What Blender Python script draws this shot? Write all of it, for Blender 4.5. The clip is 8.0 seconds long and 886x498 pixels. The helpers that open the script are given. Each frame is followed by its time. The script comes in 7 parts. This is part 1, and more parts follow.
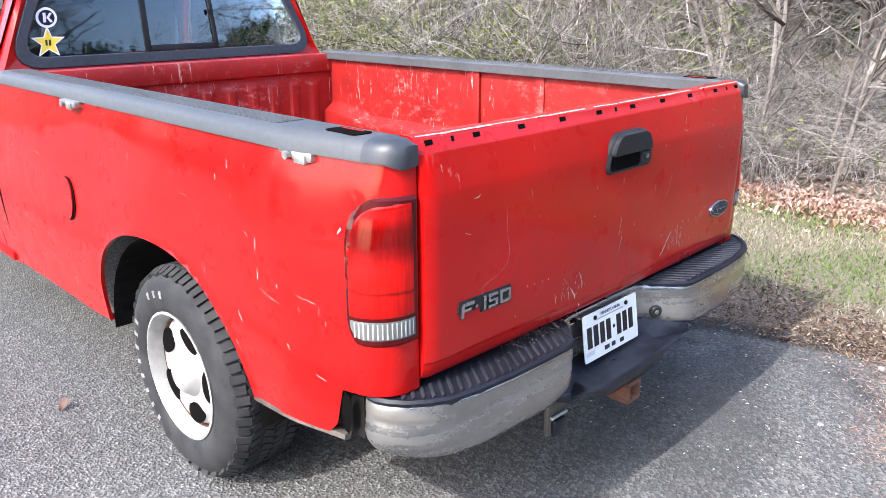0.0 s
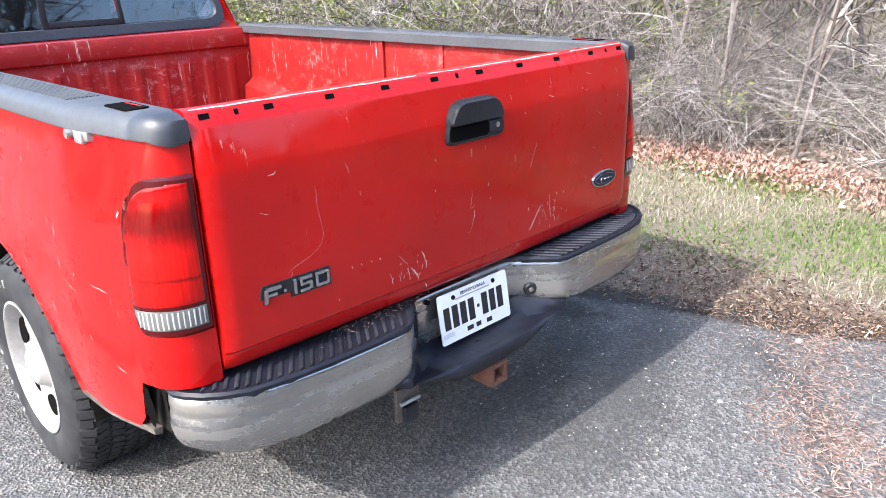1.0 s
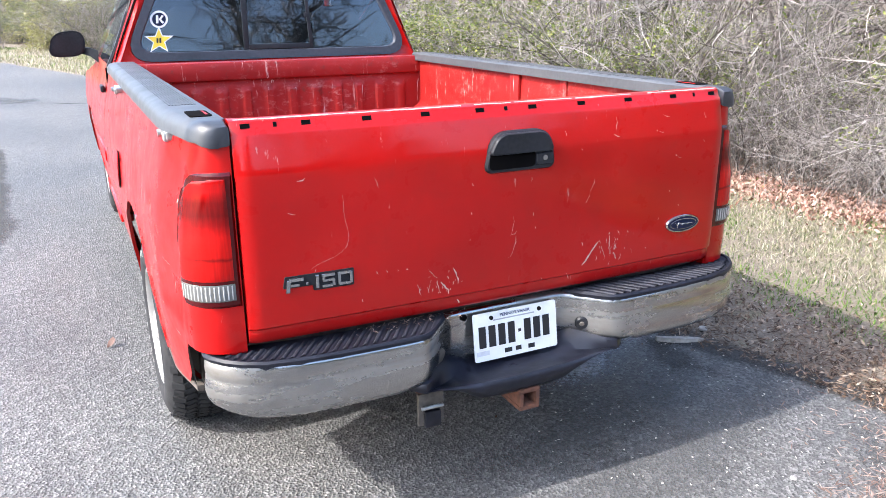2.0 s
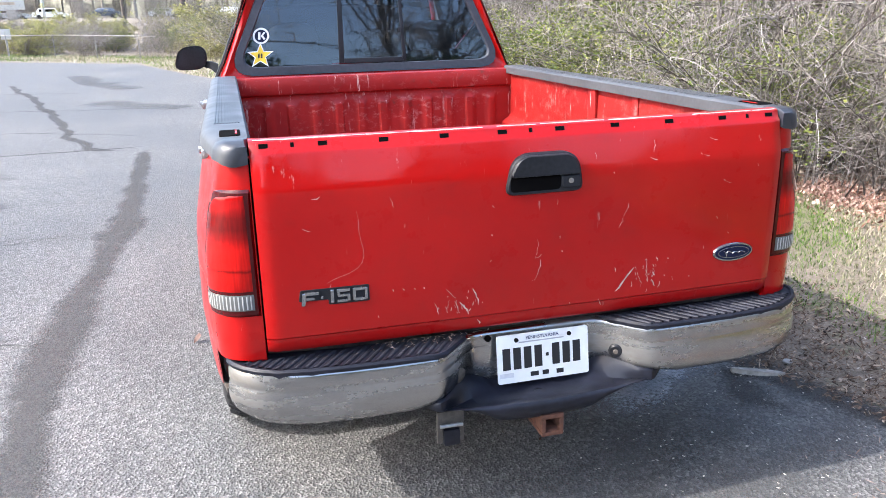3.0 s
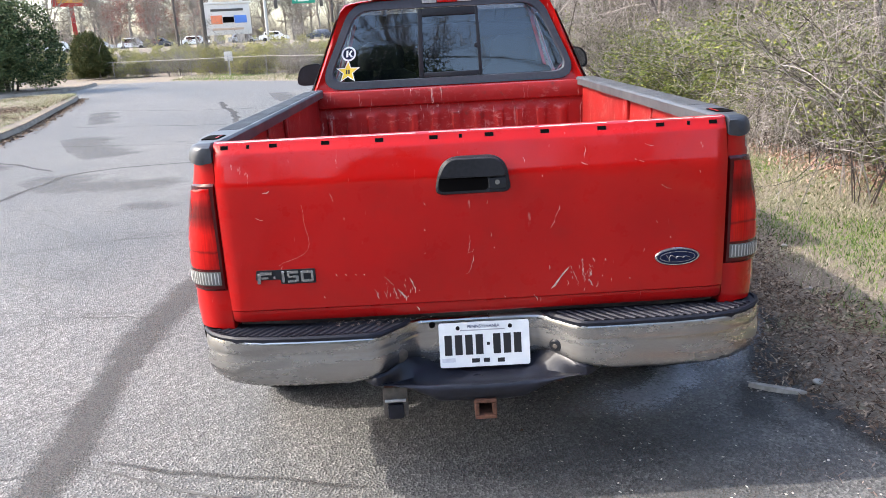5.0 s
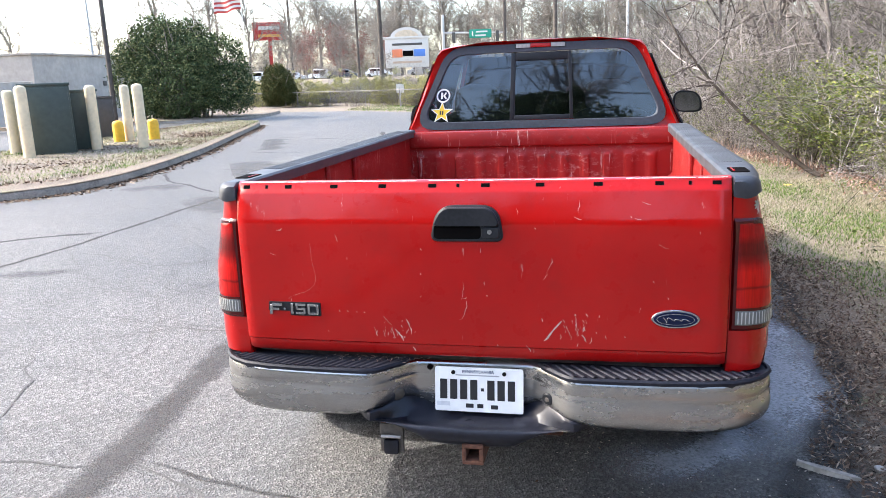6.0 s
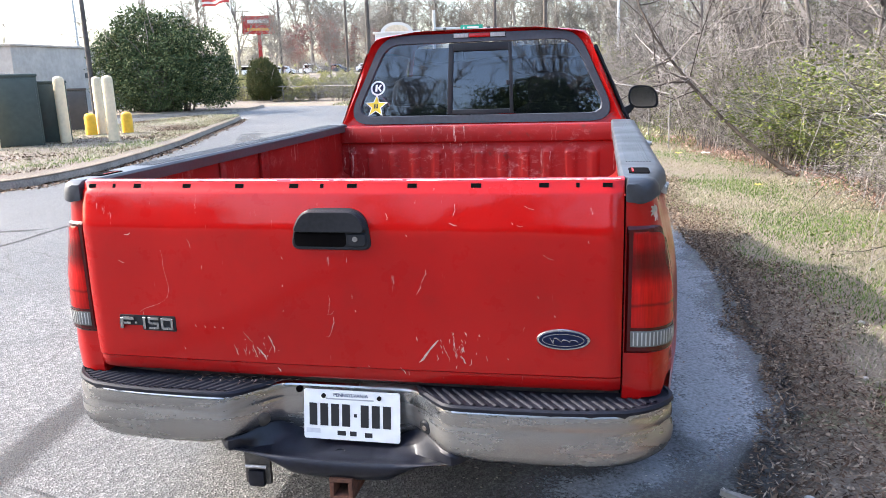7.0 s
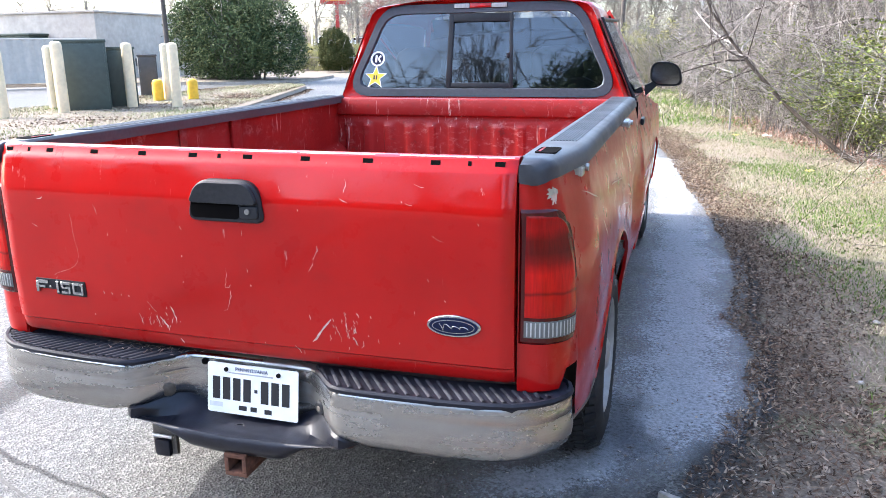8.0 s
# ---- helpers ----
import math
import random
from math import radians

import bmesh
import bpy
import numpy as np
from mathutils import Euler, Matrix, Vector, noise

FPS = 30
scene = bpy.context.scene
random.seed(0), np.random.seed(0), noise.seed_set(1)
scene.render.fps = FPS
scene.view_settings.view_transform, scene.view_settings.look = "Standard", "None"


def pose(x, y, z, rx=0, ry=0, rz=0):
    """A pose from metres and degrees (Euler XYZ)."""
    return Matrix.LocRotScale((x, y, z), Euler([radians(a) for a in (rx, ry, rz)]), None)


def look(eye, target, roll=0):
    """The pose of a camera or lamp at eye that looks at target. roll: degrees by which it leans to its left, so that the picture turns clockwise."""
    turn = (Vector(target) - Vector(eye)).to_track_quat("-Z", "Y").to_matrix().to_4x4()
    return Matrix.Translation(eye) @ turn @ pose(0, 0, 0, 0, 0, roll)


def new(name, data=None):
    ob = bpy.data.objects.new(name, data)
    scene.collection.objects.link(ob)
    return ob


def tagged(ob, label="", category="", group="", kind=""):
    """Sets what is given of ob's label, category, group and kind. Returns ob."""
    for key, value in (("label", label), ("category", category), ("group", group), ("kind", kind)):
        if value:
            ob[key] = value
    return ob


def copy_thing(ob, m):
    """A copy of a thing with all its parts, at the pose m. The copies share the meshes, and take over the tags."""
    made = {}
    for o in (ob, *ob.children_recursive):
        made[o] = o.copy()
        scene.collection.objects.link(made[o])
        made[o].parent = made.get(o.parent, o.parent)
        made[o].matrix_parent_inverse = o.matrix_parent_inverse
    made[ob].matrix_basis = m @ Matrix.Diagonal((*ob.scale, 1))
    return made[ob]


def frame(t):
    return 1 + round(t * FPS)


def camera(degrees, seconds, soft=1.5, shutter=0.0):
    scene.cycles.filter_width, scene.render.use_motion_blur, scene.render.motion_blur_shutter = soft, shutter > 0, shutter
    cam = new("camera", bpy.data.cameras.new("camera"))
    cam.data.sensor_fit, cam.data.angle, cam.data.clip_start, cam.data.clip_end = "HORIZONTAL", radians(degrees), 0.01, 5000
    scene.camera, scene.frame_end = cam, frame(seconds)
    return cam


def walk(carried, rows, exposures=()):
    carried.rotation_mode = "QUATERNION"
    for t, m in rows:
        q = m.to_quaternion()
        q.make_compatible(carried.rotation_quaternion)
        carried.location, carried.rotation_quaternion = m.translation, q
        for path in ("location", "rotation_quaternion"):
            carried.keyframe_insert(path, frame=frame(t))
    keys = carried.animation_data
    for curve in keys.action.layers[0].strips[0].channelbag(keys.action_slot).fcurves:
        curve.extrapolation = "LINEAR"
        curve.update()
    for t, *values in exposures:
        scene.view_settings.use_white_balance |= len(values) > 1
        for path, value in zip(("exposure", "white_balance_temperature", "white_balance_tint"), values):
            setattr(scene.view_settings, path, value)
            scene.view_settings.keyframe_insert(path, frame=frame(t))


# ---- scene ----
cam = camera(60.2, 8.0, 0.7)
PATH = [
    (0, (-1.976, -1.195, 1.570), (-0.634, 0.148, 0.941), -0.2),
    (0.5, (-1.820, -1.358, 1.555), (-0.471, -0.024, 0.923), -2.4),
    (1, (-1.546, -1.449, 1.532), (-0.241, -0.101, 0.841), -1.9),
    (1.5, (-1.372, -1.643, 1.533), (-0.281, -0.070, 0.954), -2.5),
    (1.7, (-1.287, -1.763, 1.531), (-0.329, -0.123, 0.905), -1.7),
    (2.8, (-0.935, -1.987, 1.568), (-0.286, -0.17, 1.041), 1.6),
    (3, (-0.855, -2.009, 1.575), (-0.359, -0.162, 0.989), -1.3),
    (3.5, (-0.745, -2.121, 1.585), (-0.514, -0.189, 1.122), -1.4),
    (4, (-0.564, -2.371, 1.587), (-0.476, -0.442, 1.064), -0.1),
    (4.5, (-0.394, -2.432, 1.583), (-0.389, -0.492, 1.095), -4.0),
    (4.7, (-0.282, -2.41, 1.564), (-0.259, -0.484, 1.027), -3.6),
    (5.8, (0.309, -2.353, 1.555), (0.077, -0.428, 1.064), 0.1),
    (6, (0.432, -2.384, 1.596), (0.012, -0.478, 1.16), -2.3),
    (6.5, (0.599, -2.297, 1.567), (0.104, -0.413, 1.112), -2.0),
    (7, (0.737, -2.024, 1.557), (0.336, -0.116, 1.11), -1.8),
    (7.5, (0.89, -1.844, 1.551), (0.572, 0.067, 1.057), -1.7),
    (8, (1.184, -1.811, 1.536), (0.605, 0.035, 1.029), -0.7),
]
walk(cam, [(t, look(eye, target, roll)) for t, eye, target, roll in PATH],
     exposures=[(t, stops + 0.22, kelvin, 10) for t, stops, kelvin in ((0.0, 2.10, 6300), (1.0, 2.24, 6350), (1.5, 2.34, 6350), (3.0, 2.22, 6450), (3.5, 2.18, 6600), (4.5, 1.94, 6850), (6.0, 2.15, 6700), (6.5, 1.99, 6700), (7.0, 2.18, 6650), (7.5, 2.42, 6550), (8.0, 2.52, 6350))])

# ---------------------------------------------------------------- light
SUN_K = 1.11                       # run of a shadow per metre of height
sun_way = Vector((SUN_K, 0.035, -1.0)).normalized()
world = bpy.data.worlds.new("world")
scene.world = world
world.use_nodes = True
wn = world.node_tree.nodes
sky = wn.new("ShaderNodeTexSky")
sky.sky_type, sky.sun_disc = "NISHITA", False
sky.sun_elevation, sky.sun_rotation = math.asin(-sun_way.z), radians(268)
sky.air_density, sky.dust_density, sky.ozone_density = 1.0, 2.6, 1.5
wn["Background"].inputs["Strength"].default_value = 0.15
world.node_tree.links.new(sky.outputs[0], wn["Background"].inputs["Color"])
sun_data = bpy.data.lights.new("sun", "SUN")
sun_data.energy, sun_data.angle, sun_data.color = 1.45, radians(0.55), (1.0, 0.97, 0.93)
sun = new("sun", sun_data)
sun.matrix_world = look((0, 0, 30), tuple(Vector((0, 0, 30)) + sun_way))

# ---------------------------------------------------------------- materials


def material(name, gloss=0.5):
    m = bpy.data.materials.new(name)
    m.use_nodes = True
    n = m.node_tree.nodes
    n["Principled BSDF"].inputs["Specular IOR Level"].default_value = gloss
    return m, n, m.node_tree.links, n["Principled BSDF"]


def tex_noise(n, l, scale, detail=4.0, rough=0.55, vec=None, dist=0.0):
    t = n.new("ShaderNodeTexNoise")
    t.inputs["Scale"].default_value, t.inputs["Detail"].default_value = scale, detail
    t.inputs["Roughness"].default_value, t.inputs["Distortion"].default_value = rough, dist
    if vec is not None:
        l.new(vec, t.inputs["Vector"])
    return t.outputs["Fac"]


def ramp(n, l, fac, stops):
    r = n.new("ShaderNodeValToRGB")
    e = r.color_ramp.elements
    while len(e) < len(stops):
        e.new(0.5)
    for i, (p, c) in enumerate(stops):
        e[i].position = p
        e[i].color = (*c, 1) if len(c) == 3 else c
    l.new(fac, r.inputs[0])
    return r.outputs[0]


def mix(n, l, fac, a, b, how="MIX"):
    m = n.new("ShaderNodeMix")
    m.data_type, m.blend_type = "RGBA", how
    for sock, v in ((m.inputs[0], fac), (m.inputs[6], a), (m.inputs[7], b)):
        if isinstance(v, (int, float)):
            sock.default_value = v
        elif isinstance(v, tuple):
            sock.default_value = (*v, 1)
        else:
            l.new(v, sock)
    return m.outputs[2]


def value(n, l, op, a, b=0.5, clamp=False):
    m = n.new("ShaderNodeMath")
    m.operation, m.use_clamp = op, clamp
    for sock, v in ((m.inputs[0], a), (m.inputs[1], b)):
        if isinstance(v, (int, float)):
            sock.default_value = v
        else:
            l.new(v, sock)
    return m.outputs[0]


def bump(n, l, bs, height, strength=0.3, dist=0.01):
    b = n.new("ShaderNodeBump")
    b.inputs["Strength"].default_value, b.inputs["Distance"].default_value = strength, dist
    l.new(height, b.inputs["Height"])
    l.new(b.outputs[0], bs.inputs["Normal"])


def where(n, scale=(1, 1, 1), l=None):
    c = n.new("ShaderNodeTexCoord").outputs["Object"]
    if scale == (1, 1, 1):
        return c
    mp = n.new("ShaderNodeMapping")
    mp.inputs["Scale"].default_value = scale
    l.new(c, mp.inputs["Vector"])
    return mp.outputs[0]


def plain(name, colour, rough=0.5, metal=0.0, vary=0.12, scale=30.0, bumpy=0.0, coat=0.0, two=3.0, gloss=0.5):
    """A surface with variation at two scales."""
    m, n, l, bs = material(name, gloss)
    v = where(n)
    a, b = tex_noise(n, l, scale, 5, vec=v), tex_noise(n, l, scale / 12 + two * 0.3, 3, vec=v)
    f = value(n, l, "ADD", value(n, l, "MULTIPLY", a, 0.5), value(n, l, "MULTIPLY", b, 0.5))
    dark = tuple(c * (1 - 2.2 * vary) for c in colour)
    light = tuple(min(1, c * (1 + 2.2 * vary)) for c in colour)
    l.new(ramp(n, l, f, [(0.3, dark), (0.7, light)]), bs.inputs["Base Color"])
    l.new(ramp(n, l, b, [(0.3, (max(0.02, rough - 0.1),) * 3), (0.7, (min(1, rough + 0.1),) * 3)]), bs.inputs["Roughness"])
    bs.inputs["Metallic"].default_value = metal
    bs.inputs["Coat Weight"].default_value = coat
    if bumpy:
        bump(n, l, bs, a, bumpy, 0.004)
    return m


def red_paint(name, wear=0.5):
    """Old red enamel under a clear coat: faded patches, dirt, shallow dents and pale chips."""
    m, n, l, bs = material(name, 0.06)
    v = where(n)
    fade = tex_noise(n, l, 1.6, 4, vec=v)
    dirt = tex_noise(n, l, 9, 6, 0.65, vec=v)
    base = ramp(n, l, fade, [(0.35, (0.335, 0.0030, 0.0030)), (0.65, (0.415, 0.0052, 0.0044))])
    base = mix(n, l, value(n, l, "MULTIPLY", ramp(n, l, dirt, [(0.55, (0, 0, 0)), (0.8, (1, 1, 1))]), 0.3), base, (0.20, 0.012, 0.010))
    streak = tex_noise(n, l, 6, 5, 0.7, where(n, (9, 9, 0.9), l))
    spots = tex_noise(n, l, 42, 3, 0.5, where(n, (1, 1, 0.35), l))
    chips = value(n, l, "MULTIPLY", ramp(n, l, streak, [(0.62, (0, 0, 0)), (0.7, (1, 1, 1))]),
                  ramp(n, l, spots, [(0.60, (0, 0, 0)), (0.66, (1, 1, 1))]))
    base = mix(n, l, value(n, l, "MULTIPLY", chips, wear), base, (0.62, 0.48, 0.42))
    l.new(base, bs.inputs["Base Color"])
    l.new(ramp(n, l, dirt, [(0.3, (0.22,) * 3), (0.75, (0.45,) * 3)]), bs.inputs["Roughness"])
    bs.inputs["Coat Weight"].default_value = 0.60
    l.new(ramp(n, l, dirt, [(0.35, (0.035,) * 3), (0.75, (0.16,) * 3)]), bs.inputs["Coat Roughness"])
    b = n.new("ShaderNodeBump")
    b.inputs["Strength"].default_value, b.inputs["Distance"].default_value = 0.20, 0.03
    dents = value(n, l, "ADD", tex_noise(n, l, 2.4, 2, vec=v), value(n, l, "MULTIPLY", tex_noise(n, l, 7.0, 2, vec=v), 0.22))
    l.new(dents, b.inputs["Height"])
    l.new(b.outputs[0], bs.inputs["Normal"])
    l.new(b.outputs[0], bs.inputs["Coat Normal"])
    return m


RED = red_paint("red_paint", 0.35)


def bed_paint():
    """Bed paint scraped by loads: long pale rubs, upright scratches, rust and dull red."""
    m, n, l, bs = material("scraped_bed_paint", 0.3)
    v = where(n)
    base = ramp(n, l, tex_noise(n, l, 3, 5, vec=v), [(0.3, (0.205, 0.008, 0.008)), (0.7, (0.315, 0.016, 0.014))])
    rub = tex_noise(n, l, 13, 8, 0.8, where(n, (1.0, 1.0, 1.6), l), 0.15)
    big = tex_noise(n, l, 2.4, 3, vec=v)
    f = value(n, l, "MULTIPLY", ramp(n, l, rub, [(0.53, (0, 0, 0)), (0.64, (1, 1, 1))]), ramp(n, l, big, [(0.42, (0, 0, 0)), (0.68, (1, 1, 1))]))
    base = mix(n, l, value(n, l, "MULTIPLY", f, 0.45), base, (0.56, 0.36, 0.32))
    thin = tex_noise(n, l, 30, 4, 0.7, where(n, (1.6, 1.6, 0.16), l))
    tall = tex_noise(n, l, 5, 3, 0.6, where(n, (1, 1, 0.6), l))
    f = value(n, l, "MULTIPLY", ramp(n, l, thin, [(0.60, (0, 0, 0)), (0.66, (1, 1, 1))]), ramp(n, l, tall, [(0.50, (0, 0, 0)), (0.60, (1, 1, 1))]))
    base = mix(n, l, value(n, l, "MULTIPLY", f, 0.75), base, (0.62, 0.50, 0.45))
    rust = tex_noise(n, l, 14, 6, 0.7, vec=v)
    base = mix(n, l, value(n, l, "MULTIPLY", ramp(n, l, rust, [(0.60, (0, 0, 0)), (0.70, (1, 1, 1))]), 0.65), base, (0.10, 0.035, 0.025))
    l.new(base, bs.inputs["Base Color"])
    bs.inputs["Roughness"].default_value = 0.42
    bump(n, l, bs, rub, 0.18, 0.01)
    return m


BED = bed_paint()
CAP_END = plain("dark_grey_moulded_plastic", (0.028, 0.031, 0.038), 0.38, vary=0.15, scale=60, bumpy=0.06)
GREY_CAP = plain("weathered_grey_plastic", (0.055, 0.058, 0.064), 0.48, vary=0.12, scale=60, bumpy=0.08)
BLACK = plain("black_plastic", (0.016, 0.017, 0.020), 0.42, vary=0.2, scale=80, bumpy=0.1, gloss=0.22)
PAD = plain("ribbed_black_rubber", (0.012, 0.013, 0.020), 0.50, vary=0.3, scale=50, bumpy=0.15, gloss=0.25)
PAD_WORN = plain("worn_rubber_rib", (0.020, 0.021, 0.028), 0.55, vary=0.35, scale=40, bumpy=0.2, gloss=0.25)
VALANCE = plain("scuffed_black_plastic", (0.008, 0.009, 0.015), 0.36, vary=0.35, scale=40, bumpy=0.2, gloss=0.35)
SEAL = plain("faded_black_surround", (0.030, 0.034, 0.046), 0.55, vary=0.18, scale=50, bumpy=0.1)
DARK = plain("black_underbody", (0.012, 0.011, 0.010), 0.85, vary=0.3, scale=20, gloss=0.08)
# near-black; also stands in for the shade inside slots, holes and gaps
GAP = plain("dark_gap", (0.004, 0.0035, 0.0035), 0.95, vary=0.1, gloss=0.03)
WHITE = plain("white_paint", (0.78, 0.78, 0.76), 0.5, vary=0.04)
INK = plain("black_ink", (0.012, 0.012, 0.014), 0.5, vary=0.1)
FABRIC = plain("grey_seat_cloth", (0.022, 0.022, 0.026), 0.9, vary=0.2, scale=200)
ALUMINIUM = plain("dull_cast_aluminium", (0.40, 0.395, 0.38), 0.40, metal=0.8, vary=0.2, scale=60, bumpy=0.2)
RIM = plain("pale_steel_wheel_paint", (0.29, 0.283, 0.27), 0.45, metal=0.1, vary=0.14, scale=25)
RUST = plain("brown_rust", (0.095, 0.038, 0.022), 0.9, vary=0.4, scale=45, bumpy=0.5)
SCRATCH = plain("bare_scratch", (0.52, 0.36, 0.31), 0.7, vary=0.25, scale=60)
YELLOW = plain("yellow_print", (0.85, 0.62, 0.05), 0.5, vary=0.06)
BLUE = plain("dark_blue_enamel", (0.004, 0.008, 0.032), 0.35, vary=0.1, coat=0.1, gloss=0.2)
BADGE = plain("satin_chrome", (0.40, 0.41, 0.42), 0.25, metal=1.0, vary=0.1, scale=40)


def chrome():
    m, n, l, bs = material("dulled_chrome")
    v = where(n)
    a = tex_noise(n, l, 5, 5, 0.6, vec=where(n, (0.5, 0.5, 3.0), l))
    b = tex_noise(n, l, 60, 4, vec=v)
    f = value(n, l, "ADD", value(n, l, "MULTIPLY", a, 0.87), value(n, l, "MULTIPLY", b, 0.13))
    l.new(ramp(n, l, f, [(0.35, (0.39, 0.388, 0.388)), (0.56, (0.33, 0.322, 0.31)), (0.74, (0.23, 0.205, 0.17))]), bs.inputs["Base Color"])
    l.new(ramp(n, l, f, [(0.35, (0.16,) * 3), (0.65, (0.36,) * 3)]), bs.inputs["Roughness"])
    l.new(ramp(n, l, f, [(0.45, (1, 1, 1)), (0.7, (0.55,) * 3)]), bs.inputs["Metallic"])
    bump(n, l, bs, a, 0.06, 0.01)
    return m


CHROME = chrome()


def tyre_rubber():
    m, n, l, bs = material("tyre_rubber", 0.25)
    v = where(n)
    l.new(ramp(n, l, tex_noise(n, l, 12, 5, vec=v), [(0.3, (0.014, 0.014, 0.016)), (0.7, (0.038, 0.038, 0.039))]), bs.inputs["Base Color"])
    bs.inputs["Roughness"].default_value = 0.75
    bump(n, l, bs, tex_noise(n, l, 90, 3, vec=v), 0.2, 0.003)
    return m


TYRE = tyre_rubber()


def lens(name, colour, rough=0.08):
    m, n, l, bs = material(name, 0.05)
    v = where(n, (160, 160, 12), l)
    l.new(ramp(n, l, tex_noise(n, l, 1.0, 2, vec=v), [(0.35, tuple(c * 0.75 for c in colour)), (0.65, colour)]), bs.inputs["Base Color"])
    bs.inputs["Roughness"].default_value = rough
    bs.inputs["Coat Weight"].default_value = 0.7
    bs.inputs["Coat Roughness"].default_value = 0.05
    w = n.new("ShaderNodeTexWave")
    w.bands_direction = "X"
    w.inputs["Scale"].default_value = 22
    l.new(where(n), w.inputs["Vector"])
    bump(n, l, bs, w.outputs["Fac"], 0.12, 0.003)
    return m


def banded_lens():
    """Tall red lens: moulded segments, with the bulb bowl's shade painted in by height."""
    m, n, l, bs = material("red_lens_with_bowl_shade", 0.05)
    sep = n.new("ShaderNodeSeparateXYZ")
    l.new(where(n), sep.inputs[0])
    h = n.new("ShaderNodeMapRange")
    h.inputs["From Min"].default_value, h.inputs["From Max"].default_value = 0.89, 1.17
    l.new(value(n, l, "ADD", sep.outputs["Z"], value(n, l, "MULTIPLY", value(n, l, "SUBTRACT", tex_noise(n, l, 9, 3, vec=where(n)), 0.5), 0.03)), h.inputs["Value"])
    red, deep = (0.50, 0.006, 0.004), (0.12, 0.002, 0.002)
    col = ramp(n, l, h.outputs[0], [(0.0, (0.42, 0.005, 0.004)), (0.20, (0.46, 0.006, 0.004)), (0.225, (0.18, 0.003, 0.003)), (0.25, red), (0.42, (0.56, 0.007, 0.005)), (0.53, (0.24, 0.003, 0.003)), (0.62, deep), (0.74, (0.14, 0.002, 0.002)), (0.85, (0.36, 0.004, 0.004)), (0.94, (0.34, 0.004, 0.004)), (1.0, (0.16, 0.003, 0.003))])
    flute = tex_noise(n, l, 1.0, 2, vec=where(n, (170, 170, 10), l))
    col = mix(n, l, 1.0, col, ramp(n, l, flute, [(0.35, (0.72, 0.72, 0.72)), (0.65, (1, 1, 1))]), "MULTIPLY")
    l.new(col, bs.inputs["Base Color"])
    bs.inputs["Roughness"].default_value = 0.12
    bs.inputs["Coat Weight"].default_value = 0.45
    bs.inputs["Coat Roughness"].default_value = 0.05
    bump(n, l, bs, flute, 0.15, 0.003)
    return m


LENS_RED = lens("bright_red_lens", (0.43, 0.0035, 0.003))
LENS_DEEP = lens("dark_red_lens", (0.060, 0.0012, 0.002))
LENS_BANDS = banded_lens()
DIRTY = plain("dirty_grey_brown_metal", (0.085, 0.072, 0.06), 0.6, vary=0.4, scale=40, bumpy=0.3)
LENS_CLEAR = lens("clear_reverse_lens", (0.13, 0.132, 0.125))
LENS_FLUTE = lens("pale_lens_flute", (0.40, 0.40, 0.38))


def window_glass(name, tint):
    m, n, l, bs = material(name)
    out = n["Material Output"]
    tr = n.new("ShaderNodeBsdfTransparent")
    tr.inputs[0].default_value = (*tint, 1)
    gl = n.new("ShaderNodeBsdfGlossy")
    gl.inputs["Roughness"].default_value = 0.02
    # the blue of the sky is painted into the reflection's colour
    gl.inputs["Color"].default_value = (0.80, 0.88, 1.0, 1)
    fr = n.new("ShaderNodeFresnel")
    fr.inputs["IOR"].default_value = 1.8
    sh = n.new("ShaderNodeMixShader")
    l.new(fr.outputs[0], sh.inputs[0])
    l.new(tr.outputs[0], sh.inputs[1])
    l.new(gl.outputs[0], sh.inputs[2])
    l.new(sh.outputs[0], out.inputs["Surface"])
    return m


GLASS = window_glass("tinted_glass", (0.27, 0.30, 0.36))
CLEAR_GLASS = window_glass("windscreen_glass", (0.72, 0.78, 0.76))
MIRROR = plain("mirror_glass", (0.17, 0.19, 0.22), 0.03, metal=1.0, vary=0.01)

# ---------------------------------------------------------------- mesh helpers


def finish(bm, name, mat, smooth=40):
    me = bpy.data.meshes.new(name)
    bmesh.ops.recalc_face_normals(bm, faces=bm.faces)
    bm.to_mesh(me)
    bm.free()
    me.materials.append(mat)
    if smooth:
        me.polygons.foreach_set("use_smooth", [True] * len(me.polygons))
        me.set_sharp_from_angle(angle=radians(smooth))
    return me


SHAPE = [None]         # the form laid over the parts in hand


def part(name, bm, mat, parent=None, label="", smooth=40):
    """Links a bmesh as one mesh object, under a thing or a part of it."""
    if SHAPE[0] and isinstance(bm, bmesh.types.BMesh):
        for v in bm.verts:
            v.co = SHAPE[0](v.co)
    ob = new(name, finish(bm, name, mat, smooth) if isinstance(bm, bmesh.types.BMesh) else bm)
    ob.parent = parent
    return tagged(ob, label)


def thing(name, label, category, group="", kind="", at=None):
    ob = tagged(new(name), label, category, group, kind)
    ob.empty_display_size = 0.1
    if at is not None:
        ob.matrix_basis = at
    return ob


def box(x0, x1, y0, y1, z0, z1, bevel=0.0, bm=None, turn=None):
    bm = bm or bmesh.new()
    m = Matrix.LocRotScale(((x0 + x1) / 2, (y0 + y1) / 2, (z0 + z1) / 2), None, (abs(x1 - x0), abs(y1 - y0), abs(z1 - z0)))
    made = bmesh.ops.create_cube(bm, size=1, matrix=turn @ m if turn else m)["verts"]
    if bevel:
        edges = list({e for v in made for e in v.link_edges})
        bmesh.ops.bevel(bm, geom=edges, offset=bevel, segments=2, affect="EDGES", profile=0.6)
    return bm


